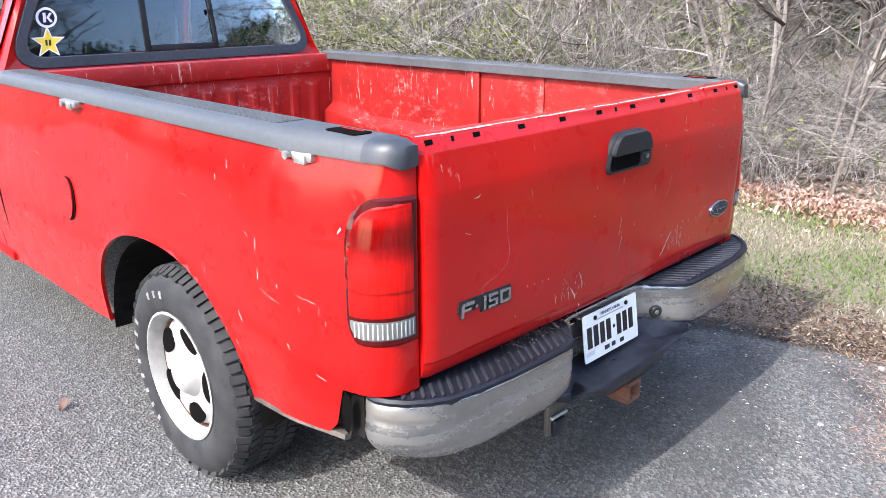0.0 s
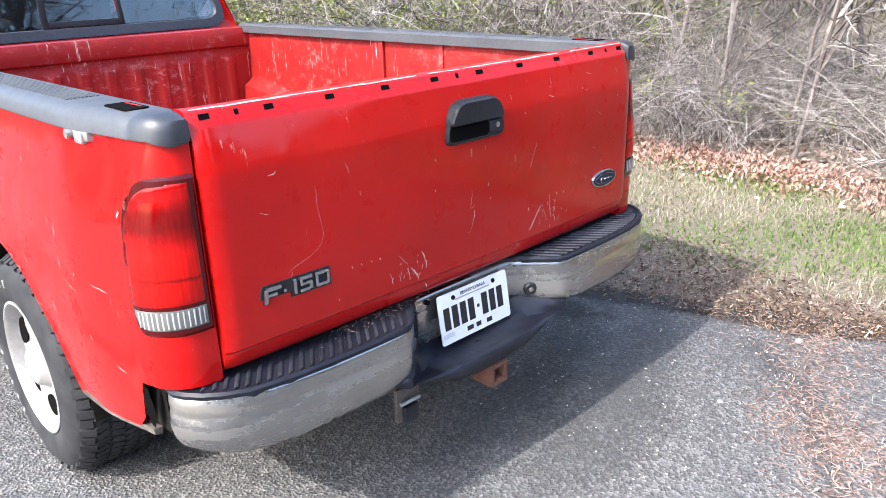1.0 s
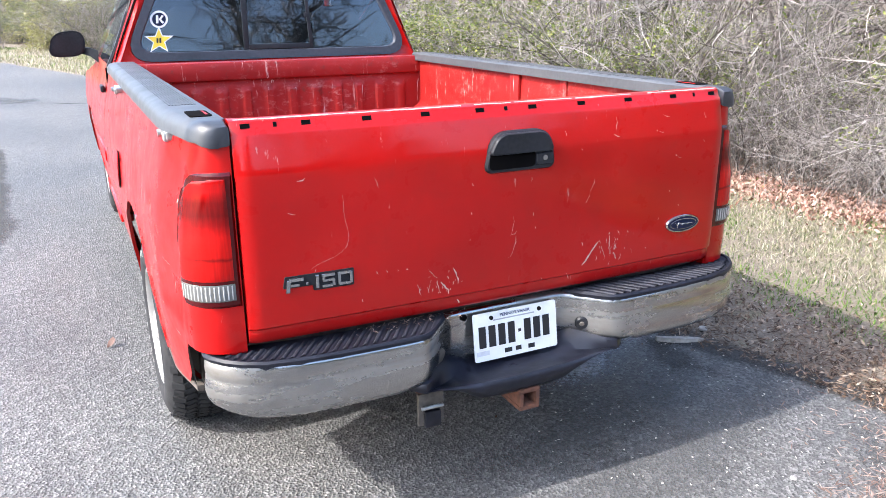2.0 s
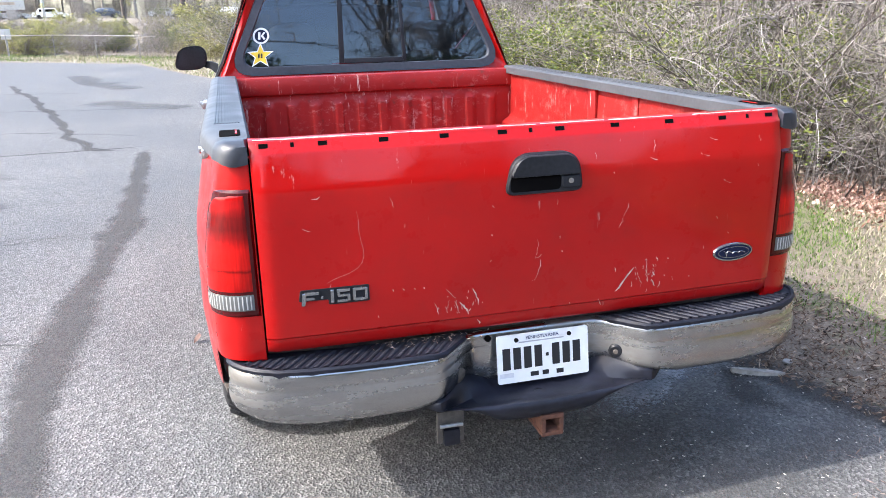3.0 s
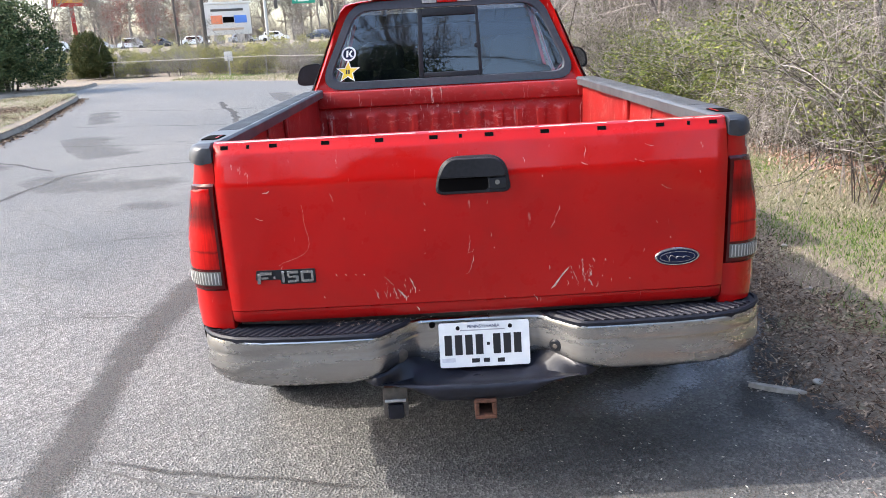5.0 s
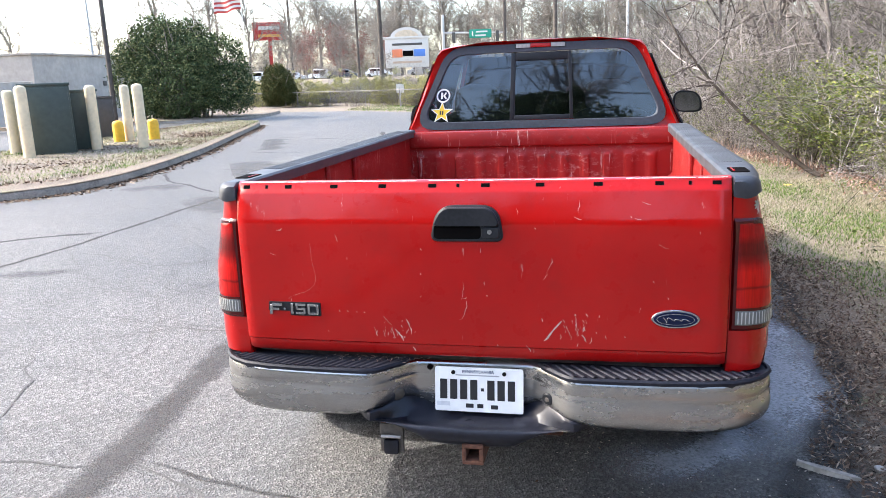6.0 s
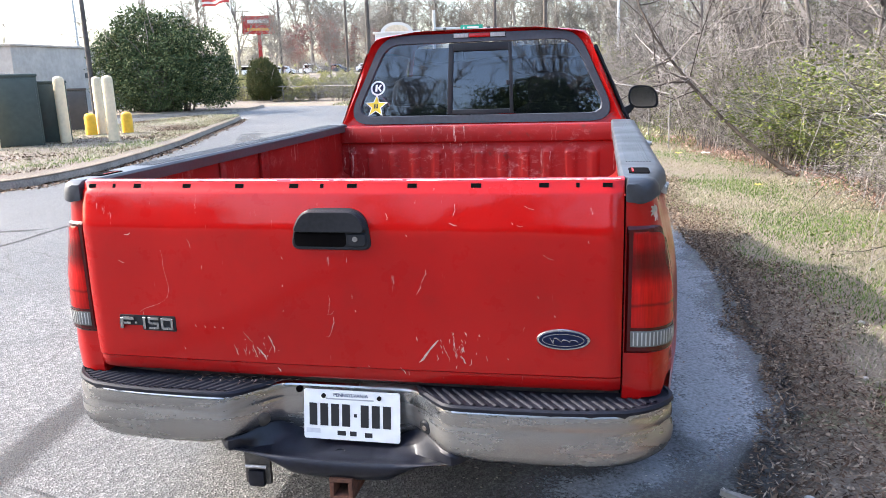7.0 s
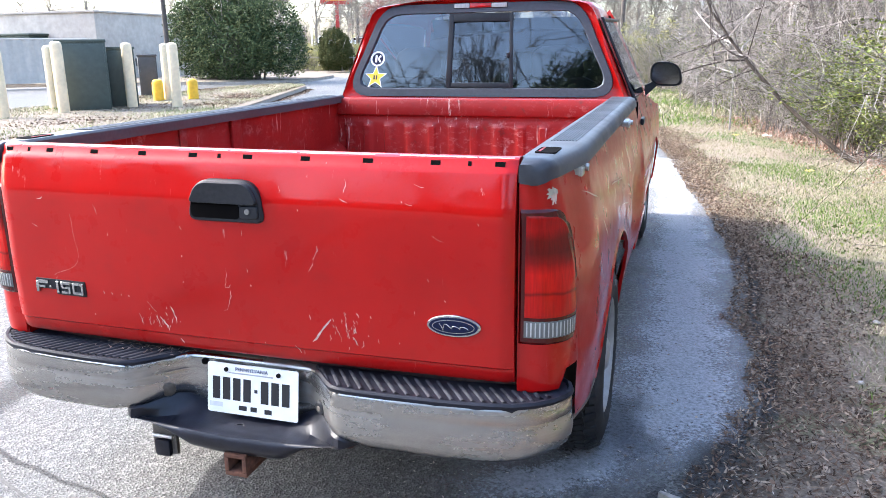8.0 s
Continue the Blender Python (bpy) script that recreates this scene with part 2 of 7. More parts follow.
def sheet(rows, bm=None, close=False):
    """Faces between rows of points of equal length."""
    bm = bm or bmesh.new()
    vs = [[bm.verts.new(p) for p in r] for r in rows]
    n = len(rows[0])
    for a, b in zip(vs, vs[1:]):
        for i in range(n if close else n - 1):
            j = (i + 1) % n
            bm.faces.new((a[i], a[j], b[j], b[i]))
    return bm


def loft(rings, bm=None, caps=True):
    """A closed body through rings of points."""
    bm = bm or bmesh.new()
    vs = [[bm.verts.new(p) for p in r] for r in rings]
    n = len(rings[0])
    for a, b in zip(vs, vs[1:]):
        for i in range(n):
            j = (i + 1) % n
            bm.faces.new((a[i], a[j], b[j], b[i]))
    if caps:
        bm.faces.new(vs[0][::-1])
        bm.faces.new(vs[-1])
    return bm


def tube(points, radii, sides=8, bm=None, caps=True):
    bm = bm or bmesh.new()
    pts = [Vector(p) for p in points]
    radii = [radii] * len(pts) if isinstance(radii, (int, float)) else radii
    rings = []
    for i, p in enumerate(pts):
        d = (pts[min(i + 1, len(pts) - 1)] - pts[max(i - 1, 0)]).normalized()
        u = d.cross(Vector((0.13, 0.31, 0.94)) if abs(d.z) < 0.9 else Vector((1, 0.2, 0))).normalized()
        w = d.cross(u)
        rings.append([p + radii[i] * (math.cos(a) * u + math.sin(a) * w) for a in (2 * math.pi * k / sides for k in range(sides))])
    return loft(rings, bm, caps)


def slab(outline, depth, place, bm=None, bevel=0.0):
    """A flat outline (2D) given thickness; place maps (u, v, w) to space."""
    bm = bm or bmesh.new()
    rings = [[place(u, v, 0) for u, v in outline]]
    if bevel:
        cx, cy = sum(p[0] for p in outline) / len(outline), sum(p[1] for p in outline) / len(outline)

        def inset(p):
            d = math.hypot(p[0] - cx, p[1] - cy) or 1
            f = max(0, d - bevel) / d
            return cx + (p[0] - cx) * f, cy + (p[1] - cy) * f
        rings.append([place(u, v, depth - bevel) for u, v in outline])
        rings.append([place(*inset(p), depth) for p in outline])
    else:
        rings.append([place(u, v, depth) for u, v in outline])
    return loft(rings, bm)


def rounded(corners, radius, steps=5):
    """A polygon with rounded corners."""
    out = []
    k = len(corners)
    radius = [radius] * k if isinstance(radius, (int, float)) else radius
    for i in range(k):
        p, a, b = Vector(corners[i]), Vector(corners[i - 1]), Vector(corners[(i + 1) % k])
        da, db = (a - p).normalized(), (b - p).normalized()
        half = math.acos(max(-1, min(1, da.dot(db)))) / 2
        t = min(radius[i] / max(0.05, math.tan(half)), 0.49 * (a - p).length, 0.49 * (b - p).length)
        s, e = p + da * t, p + db * t
        for q in range(steps + 1):
            f = q / steps
            out.append(tuple((1 - f) ** 2 * s + 2 * f * (1 - f) * p + f * f * e))
    return out


def lerp_table(table, x):
    xs, ys = zip(*table)
    return float(np.interp(x, xs, ys))


def smooth_step(a, b, x):
    t = max(0.0, min(1.0, (x - a) / (b - a)))
    return t * t * (3 - 2 * t)


# ---------------------------------------------------------------- ground


def ground_z(x, y):
    """Level by the truck, rising to the kerb and the far road, falling to a ditch."""
    left = min(max(0.0, -x - 2.2), 16.0)
    z = 0.011 * left * left / (left + 0.8) + 0.003 * min(max(0.0, y - 3.0), 40.0)
    z -= 0.10 * smooth_step(4.2, 9.5, x) * 5.3 * smooth_step(30, 16, y)
    return z + 1.8 * smooth_step(50, 90, y)


def pavement_right(y):
    t = [(-12, 3.2), (-4, 2.6), (-1.2, 2.25), (-0.5, 1.70), (0.2, 1.55), (0.75, 1.36), (1.5, 1.60), (2.2, 1.68), (2.7, 1.58), (3.4, 1.68), (4.3, 1.66), (5.2, 1.60),
         (6.5, 1.42), (9, 1.15), (11.5, 0.82), (18, -0.6), (23, -2.3), (28.5, -4.0), (31.3, -8.0), (34.4, -12.5), (60, -16)]
    return lerp_table(t, y) + 0.05 * noise.noise(Vector((y * 2.1, 3, 0))) + 0.03 * noise.noise(Vector((y * 7, 9, 0)))


def asphalt():
    m, n, l, bs = material("worn_asphalt", 0.35)
    v = where(n)
    grit = n.new("ShaderNodeTexVoronoi")
    grit.inputs["Scale"].default_value = 95
    l.new(v, grit.inputs["Vector"])
    fine = tex_noise(n, l, 150, 3, 0.6, v)
    stones = ramp(n, l, grit.outputs["Color"], [(0.12, (0.07, 0.069, 0.068)), (0.55, (0.25, 0.247, 0.243)), (0.95, (0.72, 0.71, 0.69))])
    binder = ramp(n, l, fine, [(0.34, (0.07, 0.0695, 0.069)), (0.66, (0.36, 0.357, 0.35))])
    base = mix(n, l, 0.55, binder, stones)
    big = tex_noise(n, l, 0.35, 5, 0.6, v)
    base = mix(n, l, 1.0, base, ramp(n, l, big, [(0.33, (0.335, 0.33, 0.323)), (0.67, (0.63, 0.62, 0.602))]), "MULTIPLY")
    mid = tex_noise(n, l, 2.3, 5, 0.65, v)
    base = mix(n, l, ramp(n, l, mid, [(0.54, (0, 0, 0)), (0.72, (0.45, 0.45, 0.45))]), base, (0.10, 0.099, 0.098))
    l.new(base, bs.inputs["Base Color"])
    l.new(ramp(n, l, big, [(0.3, (0.52,) * 3), (0.7, (0.76,) * 3)]), bs.inputs["Roughness"])
    bump(n, l, bs, value(n, l, "ADD", fine, grit.outputs["Distance"]), 0.9, 0.008)
    return m


def soil():
    m, n, l, bs = material("leafy_soil")
    v = where(n)
    a, b, c = tex_noise(n, l, 55, 6, 0.7, v), tex_noise(n, l, 1.1, 4, 0.6, v), tex_noise(n, l, 9, 5, 0.6, v)
    base = ramp(n, l, a, [(0.3, (0.10, 0.076, 0.056)), (0.55, (0.235, 0.19, 0.145)), (0.75, (0.42, 0.36, 0.29))])
    green = ramp(n, l, a, [(0.3, (0.08, 0.095, 0.035)), (0.7, (0.27, 0.275, 0.13))])
    base = mix(n, l, ramp(n, l, value(n, l, "ADD", value(n, l, "MULTIPLY", b, 0.6), value(n, l, "MULTIPLY", c, 0.4)), [(0.53, (0, 0, 0)), (0.63, (0.7, 0.7, 0.7))]), base, green)
    l.new(base, bs.inputs["Base Color"])
    bs.inputs["Roughness"].default_value = 0.95
    bump(n, l, bs, a, 0.8, 0.02)
    return m


ASPHALT, SOIL = asphalt(), soil()
CONCRETE = plain("old_kerb_concrete", (0.27, 0.23, 0.185), 0.9, vary=0.25, scale=30, bumpy=0.5)

# the ground: one sheet to the horizon, finer near the truck
span = lambda near, far, step, grow: sorted({round(s * v, 3) for s in (-1, 1) for v in [i * step for i in range(int(near / step) + 1)] + [near * grow ** i for i in range(1, int(math.log(far / near) / math.log(grow)) + 2)]})
xs, ys = span(14, 900, 0.5, 1.12), span(26, 1100, 0.7, 1.12)
bm = sheet([[(x, y, ground_z(x, y) - (0.03 if x < pavement_right(y) + 0.3 and y < 35 else 0.0)) for x in xs] for y in ys])
tagged(part("ground", bm, SOIL), "uneven verge of soil, thin grass and dead leaves", "ground", kind="structure")

# the paved lot
rows = []
y = -14.0
while y < 34.4:
    r = pavement_right(y)
    rows.append([(r - (r + 46) * (i / 70) ** 2.2, y, ground_z(r - (r + 46) * (i / 70) ** 2.2, y) + (0.004 if i else -0.03)) for i in range(71)])
    y += 0.12 if -3 < y < 9 else 0.5
tagged(part("pavement", sheet(rows), ASPHALT), "grey worn asphalt lot with cracks and patches", "pavement", kind="structure")

# ---------------------------------------------------------------- the truck
truck = thing("pickup_truck", "old red long-bed pickup truck with dented sides and chrome step bumper", "truck", at=pose(-0.012, 0, -0.031))

SIDE = [(0.40, 0.955), (0.50, 0.968), (0.60, 0.982), (0.75, 0.995), (0.90, 0.992), (0.99, 0.986), (1.05, 0.977), (1.12, 0.963), (1.18, 0.950), (1.265, 0.930)]
BED_FRONT, CAB_REAR, RAIL_TOP = 2.58, 2.65, 1.300
ARCH = [(1.075, 0.525), (4.80, 0.46)]    # middle and half width of the wheel openings


TAPER = 0.042       # the bed sides draw in towards the tailgate


def side_x(z):
    return lerp_table(SIDE, z)


def corner_outline(z, s):
    """A point of the bed side at height z; s runs from the tailgate round the corner and forward."""
    wide, y0, xin = side_x(z), 0.036, 0.8175
    x = wide - TAPER
    r = min(0.10, x - xin - 0.002)
    flat = x - r - xin
    if s < flat:
        return xin + s, y0
    s -= flat
    if s < r * math.pi / 2:
        a = s / r
        return x - r + r * math.sin(a), y0 + r - r * math.cos(a)
    y = y0 + r + s - r * math.pi / 2
    return wide - TAPER * (1 - smooth_step(y0 + r - 0.06, 0.42, y)), y


def dent(side, y, z):
    """Push of the knocked-about right side, and slight waves on both."""
    w = 0.004 * noise.noise(Vector((y * 1.7, z * 2.3, 5 + side)))
    if side > 0:
        w -= 0.045 * math.exp(-((y - 2.25) / 0.22) ** 2 - ((z - 0.78) / 0.22) ** 2)
        w += 0.02 * math.exp(-((y - 2.62) / 0.10) ** 2 - ((z - 0.72) / 0.25) ** 2)
        w -= 0.02 * math.exp(-((y - 1.75) / 0.12) ** 2 - ((z - 0.9) / 0.12) ** 2)
        w += 0.008 * noise.noise(Vector((y * 4, z * 5, 1))) * smooth_step(1.0, 1.8, y)
    else:
        w -= 0.012 * math.exp(-((y - 1.55) / 0.35) ** 2 - ((z - 1.05) / 0.10) ** 2)
        w -= 0.008 * math.exp(-((y - 0.9) / 0.20) ** 2 - ((z - 1.0) / 0.09) ** 2)
    return w


def arch_pull(y, z, mid, half, base=0.42, top=0.45, power=2.3):
    """(inside?, point moved out to the lip)"""
    u, w = (y - mid) / half, max(0.0, (z - base) / top)
    f = (abs(u) ** power + w ** power) ** (1 / power)
    if f >= 1:
        return False, (y, z)
    if w == 0:
        return True, (mid + math.copysign(half, u), z)
    return True, (mid + (y - mid) / max(f, 0.2), base + (z - base) / max(f, 0.2))


def side_panel(side, y_of, s_list, z_low, z_high, arch, rows=34, lip=0.014):
    """A curved body side with a wheel opening and a turned-in lip."""
    bm = bmesh.new()
    grid = []
    for k in range(rows + 1):
        line = []
        for s in s_list:
            x, y = y_of(1.0, s)
            z = z_low(y) + (z_high(y) - z_low(y)) * k / rows
            x, y = y_of(z, s)
            line.append((y, z, s))
        grid.append(line)
    verts, inside = {}, {}
    for k, line in enumerate(grid):
        for i, (y, z, s) in enumerate(line):
            inside[k, i] = arch_pull(y, z, *arch)[0] if arch else False
    cells = [(k, i) for k in range(rows) for i in range(len(s_list) - 1)
             if not all(inside[a, b] for a, b in ((k, i), (k + 1, i), (k, i + 1), (k + 1, i + 1)))]

    def vert(k, i):
        if (k, i) not in verts:
            y, z, s = grid[k][i]
            x, y = y_of(z, s)
            moved = (y, z)
            if inside[k, i]:
                moved = arch_pull(y, z, *arch)[1]
                x = side_x(moved[1]) + 0.006
            x += dent(side, *moved) if y > 0.12 else 0
            verts[k, i] = bm.verts.new((side * x, *moved))
        return verts[k, i]
    for k, i in cells:
        try:
            bm.faces.new((vert(k, i), vert(k, i + 1), vert(k + 1, i + 1), vert(k + 1, i)))
        except ValueError:
            pass
    edge = [e for e in bm.edges if e.is_boundary and all(arch and arch_pull(v.co.y, v.co.z, arch[0], arch[1] * 1.02, 0.42, 0.46)[0] for v in e.verts)]
    made = bmesh.ops.extrude_edge_only(bm, edges=edge)["geom"]
    for v in made:
        if isinstance(v, bmesh.types.BMVert):
            v.co.x -= side * lip
    low = [e for e in bm.edges if e.is_boundary and all(abs(v.co.z - z_low(v.co.y)) < 0.012 for v in e.verts)]
    made = bmesh.ops.extrude_edge_only(bm, edges=low)["geom"]
    for v in made:
        if isinstance(v, bmesh.types.BMVert):
            v.co.x -= side * 0.04
    return bm


bed_s = [0.0, 0.012, 0.024] + [0.03 + 0.0125 * i for i in range(16)] + [0.24 + 0.03 * i for i in range(91)]
bed_s = [s for s in bed_s if s < 2.68]
bed_low = lambda y: 0.686 - 0.145 * smooth_step(0.170, 0.205, y) - 0.060 * max(0.0, min(0.45, y - 0.1)) - 0.10 * smooth_step(0.9, 1.8, y)
for side in (-1, 1):
    low = bed_low if side < 0 else lambda y: bed_low(y) + 0.055 * smooth_step(0.075, 0.10, y) * smooth_step(0.215, 0.17, y)
    bm = side_panel(side, corner_outline, bed_s, low, lambda y: 1.266, ARCH[0])
    part("bed_side", bm, RED, truck, "dented red bed side with scuffs" if side < 0 else "crumpled red bed side with a torn lower edge")
    # wheel house and inner skin
    rings = []
    for k in range(17):
        a = math.pi * k / 16
        rings.append([(side * x, ARCH[0][0] - math.cos(a) * 0.51, 0.40 + math.sin(a) * 0.46) for x in (0.955, 0.80, 0.60)])
    part("wheel_house", sheet(rings), DARK, truck, "black wheel house liner")
    # inner wall, with a folded post
    rows = []
    for z in [0.80 + 0.0157 * k for k in range(31)]:
        rows.append([(side * (0.835 - (0.055 * (1 - smooth_step(-0.02, 0.03, z - 0.92 - 0.06 * smooth_step(2.1, 2.5, y) + 0.03 * noise.noise(Vector((y * 1.3, 4, side))))) if y > 1.3 else 0) - 0.007 * noise.noise(Vector((y * 2, z * 4, side)))), y, z) for y in [0.06 + 0.05 * i for i in range(51)]])
    part("bed_inner_wall", sheet(rows), BED, truck, "scraped red inner bed wall")
    bm = box(side * 0.836, side * 0.818, 1.34, 1.42, 0.93, 1.265, 0.006)
    for z in (1.235, 1.18):
        box(side * 0.819, side * 0.8165, 1.37, 1.388, z - 0.012, z + 0.012, 0, bm)
    part("bed_post", bm, BED, truck, "red folded post of the bed wall")
    part("bed_post", box(side * 0.836, side * 0.825, 0.95, 1.0, 0.90, 1.265, 0.005), BED, truck)
    part("wheel_well", box(side * 0.60, side * 0.835, 0.58, 1.56, 0.79, 0.95, 0.05), BED, truck, "red bed wheel well")
    # rail cap
    bm = bmesh.new()
    ys_cap = [0.030, 0.034, 0.044, 0.06, 0.08, 0.10] + [0.12 + 0.06 * i for i in range(41)] + [2.57]
    rings = []
    for y in ys_cap:
        k = 1 - math.sqrt(max(0.0, 1 - max(0.0, (0.078 - (y - 0.030)) / 0.078) ** 2))
        xo, xi, t = 0.944 - TAPER * (1 - smooth_step(0.05, 0.42, y)) - 0.055 * k, 0.8150 if y < 0.10 else 0.803, RAIL_TOP - 0.012 * smooth_step(0.065, 0.030, y)
        f = min(1.0, (xo - xi) / 0.10)
        end = smooth_step(0.16, 0.10, y)
        prof = [(xi, t - 0.045), (xi, t - 0.008), (xi + 0.008 * f, t), (xo - 0.035 * f, t), (xo - 0.012 * f, t - 0.008), (xo - 0.001, t - 0.024), (xo + 0.003, t - 0.05),
                (xo - 0.006 * f, t - 0.052), (xo - 0.02 * f, t - 0.034 - 0.016 * end), (xi + 0.02 * f, t - 0.03 - 0.018 * end)]
        rings.append([(side * x, y, z) for x, z in prof])
    cut = 7
    loft(rings[cut - 1:], bm)
    cap = part("bed_rail_cap", bm, GREY_CAP, truck, "weathered grey plastic bed rail cap")
    swell = [[(x + side * 0.0015, y, z + 0.0012) for x, y, z in r] for r in rings[:cut]]
    part("cap_end", loft(swell), CAP_END, cap, "dark moulded end of the rail cap")
    for i in range(9):
        part("grip_ridge", box(side * (0.826 + 0.009 * i), side * (0.830 + 0.009 * i), 0.45, 2.50, RAIL_TOP - 0.002, RAIL_TOP + 0.0022), GREY_CAP, cap)
    hole = rounded([(side * 0.828, 0.165), (side * 0.885, 0.165), (side * 0.885, 0.285), (side * 0.828, 0.285)], 0.015, 3)
    part("stake_pocket", slab(hole, 0.003, lambda u, v, w: (u, v, RAIL_TOP - 0.0005 + w)), GAP, cap, "dark stake pocket hole")
    part("pocket_edge", box(side * 0.836, side * 0.842, 0.19, 0.27, RAIL_TOP + 0.0005, RAIL_TOP + 0.004, 0.001), RED, cap, "red edge inside the stake pocket")
    # clamps under the rail
    for y, sh in ((0.34, 0.032), (1.70, 0.0)):
        c = part("rail_clamp", box(side * (0.93 - sh), side * (0.968 - sh), y - 0.07, y + 0.07, 1.228, 1.252, 0.006), ALUMINIUM, truck, "dull aluminium clamp under the bed rail")
        part("clamp_jaw", box(side * (0.96 - sh), side * (0.974 - sh), y - 0.05, y - 0.005, 1.222, 1.246, 0.004), ALUMINIUM, c)
        part("clamp_bolt", tube([(side * (0.962 - sh), y + 0.02, 1.24), (side * (0.982 - sh), y + 0.02, 1.238)], 0.011, 8), ALUMINIUM, c)

# bed floor and front wall
bm = bmesh.new()
prof = []
for i in range(34):
    x = -0.835 + 1.67 * i / 33
    prof += [(x - 0.012, 0.80), (x + 0.012, 0.80), (x + 0.016, 0.812), (x + 0.034, 0.812)]
sheet([[(x, y, z) for x, z in prof] for y in (0.09, 1.4, 2.56)], bm)
part("bed_floor", bm, BED, truck, "ribbed red bed floor worn to bare metal")
rows = []
xs_wall = [-0.84 + 1.68 * i / 140 for i in range(141)]
for z, back in ((0.80, 0.0), (1.10, 0.0), (1.12, 0.0), (1.135, 0.0), (1.15, 0.002), (1.168, 0.006), (1.178, 0.004), (1.188, -0.014), (1.195, -0.016), (1.268, -0.016), (1.281, -0.010), (1.283, 0.0), (1.283, 0.07)):
    line = []
    for x in xs_wall:
        rib = max(0.0, min(1.0, 2.2 * math.sin(x * 2 * math.pi / 0.135) - 0.2)) if 0.79 < z < 1.125 and abs(x) < 0.78 else 0.0
        line.append((x, 2.545 + back - 0.013 * rib, z))
    rows.append(line)
part("bed_front_wall", sheet(rows), BED, truck, "scraped red ribbed bulkhead of the bed")

for side in (-1, 1):
    # dark blocks added to stop sun leaking between bed and cab
    part("bed_end_sun_block", box(side * 0.55, side * 0.93, 2.60, 2.655, 0.50, 1.25, 0.01), DARK, truck)
    part("cab_gap_sun_block", box(side * 0.002, side * 0.88, 2.603, 2.738, 0.60, 1.24), DARK, truck)
    rings = []
    for k in range(12):
        y = 0.185 + 0.380 * k / 11
        x, z = side_x(0.55) - TAPER * (1 - smooth_step(0.08, 0.42, y)), bed_low(max(y, 0.21))
        rings.append([(side * (x - dx), y, z + dz) for dx, dz in ((0.002, 0.006), (0.002, -0.010), (0.020, -0.014), (0.024, 0.004))])
    part("bed_lower_edge", loft(rings), DIRTY, truck, "grimy folded lower edge of the bed side")

# ---------------------------------------------------------------- tailgate
GATE = [(0.095, 1.285), (0.092, 1.298), (0.075, 1.302), (0.044, 1.302), (0.033, 1.297), (0.0245, 1.276), (0.0175, 1.270), (0.0155, 1.262), (0.0138, 1.255), (0.0062, 1.22),
        (-0.0014, 1.184), (-0.0036, 1.173), (-0.0048, 1.163), (-0.0055, 1.14), (-0.006, 0.95), (-0.004, 0.80), (-0.001, 0.752), (0.006, 0.746), (0.006, 0.738), (0.010, 0.715), (0.020, 0.704), (0.09, 0.704)]


def gate_y(z):
    pts = sorted((b, a) for a, b in GATE[3:20])
    return float(np.interp(z, [p[0] for p in pts], [p[1] for p in pts]))


def bow(x):
    """The tailgate's ends draw forward to the lamps."""
    return 0.012 * (x / 0.812) ** 2 + 0.011 * smooth_step(0.782, 0.812, abs(x)) ** 1.5


rows = []
for i in range(83):
    x = -0.812 + 1.624 * i / 82
    edge = bow(x)
    rows.append([(x, y + edge + (0.0014 * noise.noise(Vector((x * 3, z * 4, 2))) if 0.76 < z < 1.15 else 0), z) for y, z in GATE])
bm = sheet(rows)
for line in (rows[0], rows[-1]):
    bm.faces.new([bm.verts.new(p) for p in line])
tailgate = part("tailgate", bm, RED, truck, "scratched red tailgate with faded paint")
part("tailgate_inner_skin", box(-0.78, 0.78, 0.088, 0.096, 0.72, 1.284, 0.003), BED, tailgate)
# slots along the top lip
slots = [(-0.775, 0.024), (-0.70, 0.009), (-0.62, 0.024), (-0.455, 0.026), (-0.285, 0.026), (-0.115, 0.027), (-0.03, 0.01), (0.06, 0.028), (0.235, 0.027), (0.415, 0.028), (0.60, 0.026), (0.69, 0.009), (0.768, 0.026)]
for x, w in slots:
    hole = box(x - w / 2, x + w / 2, -0.001, 0.003, -0.006, 0.006, 0, turn=pose(0, 0.0288 + bow(x), 1.2865, -22))
    part("lip_slot", hole, GAP, tailgate)
for side in (-1, 1):
    # near-black strip standing in for the shade in the tailgate joint
    part("gate_gap", box(side * 0.8126, side * 0.8164, 0.050, 0.085, 0.70, 1.25), GAP, truck, "dark gap beside the tailgate")
    # dark block put in for the shade behind the bed corner opening
    part("corner_shadow", box(side * 0.76, side * 0.922, 0.125, 0.225, 0.545, 0.73), DARK, truck)
    part("corner_post", box(side * 0.8166, side * 0.836, 0.046, 0.10, 0.66, 1.262, 0.002), RED, truck)

# handle


def on_gate(u, v, w):
    return (u, gate_y(v) + bow(u) - w, v)


outline = rounded([(-0.122, 1.109), (0.122, 1.109), (0.104, 1.227), (-0.096, 1.227)], [0.024, 0.024, 0.075, 0.075], 10)
handle = part("tailgate_handle", slab(outline, 0.022, lambda u, v, w: (u, 0.006 - w, v), bevel=0.006), BLACK, tailgate, "black plastic tailgate latch handle")
part("handle_recess", slab(rounded([(-0.106, 1.119), (0.048, 1.119), (0.048, 1.164), (-0.106, 1.164)], 0.014, 4), 0.0015, lambda u, v, w: (u, -0.005 - 0.0105 - w, v)), GAP, handle)
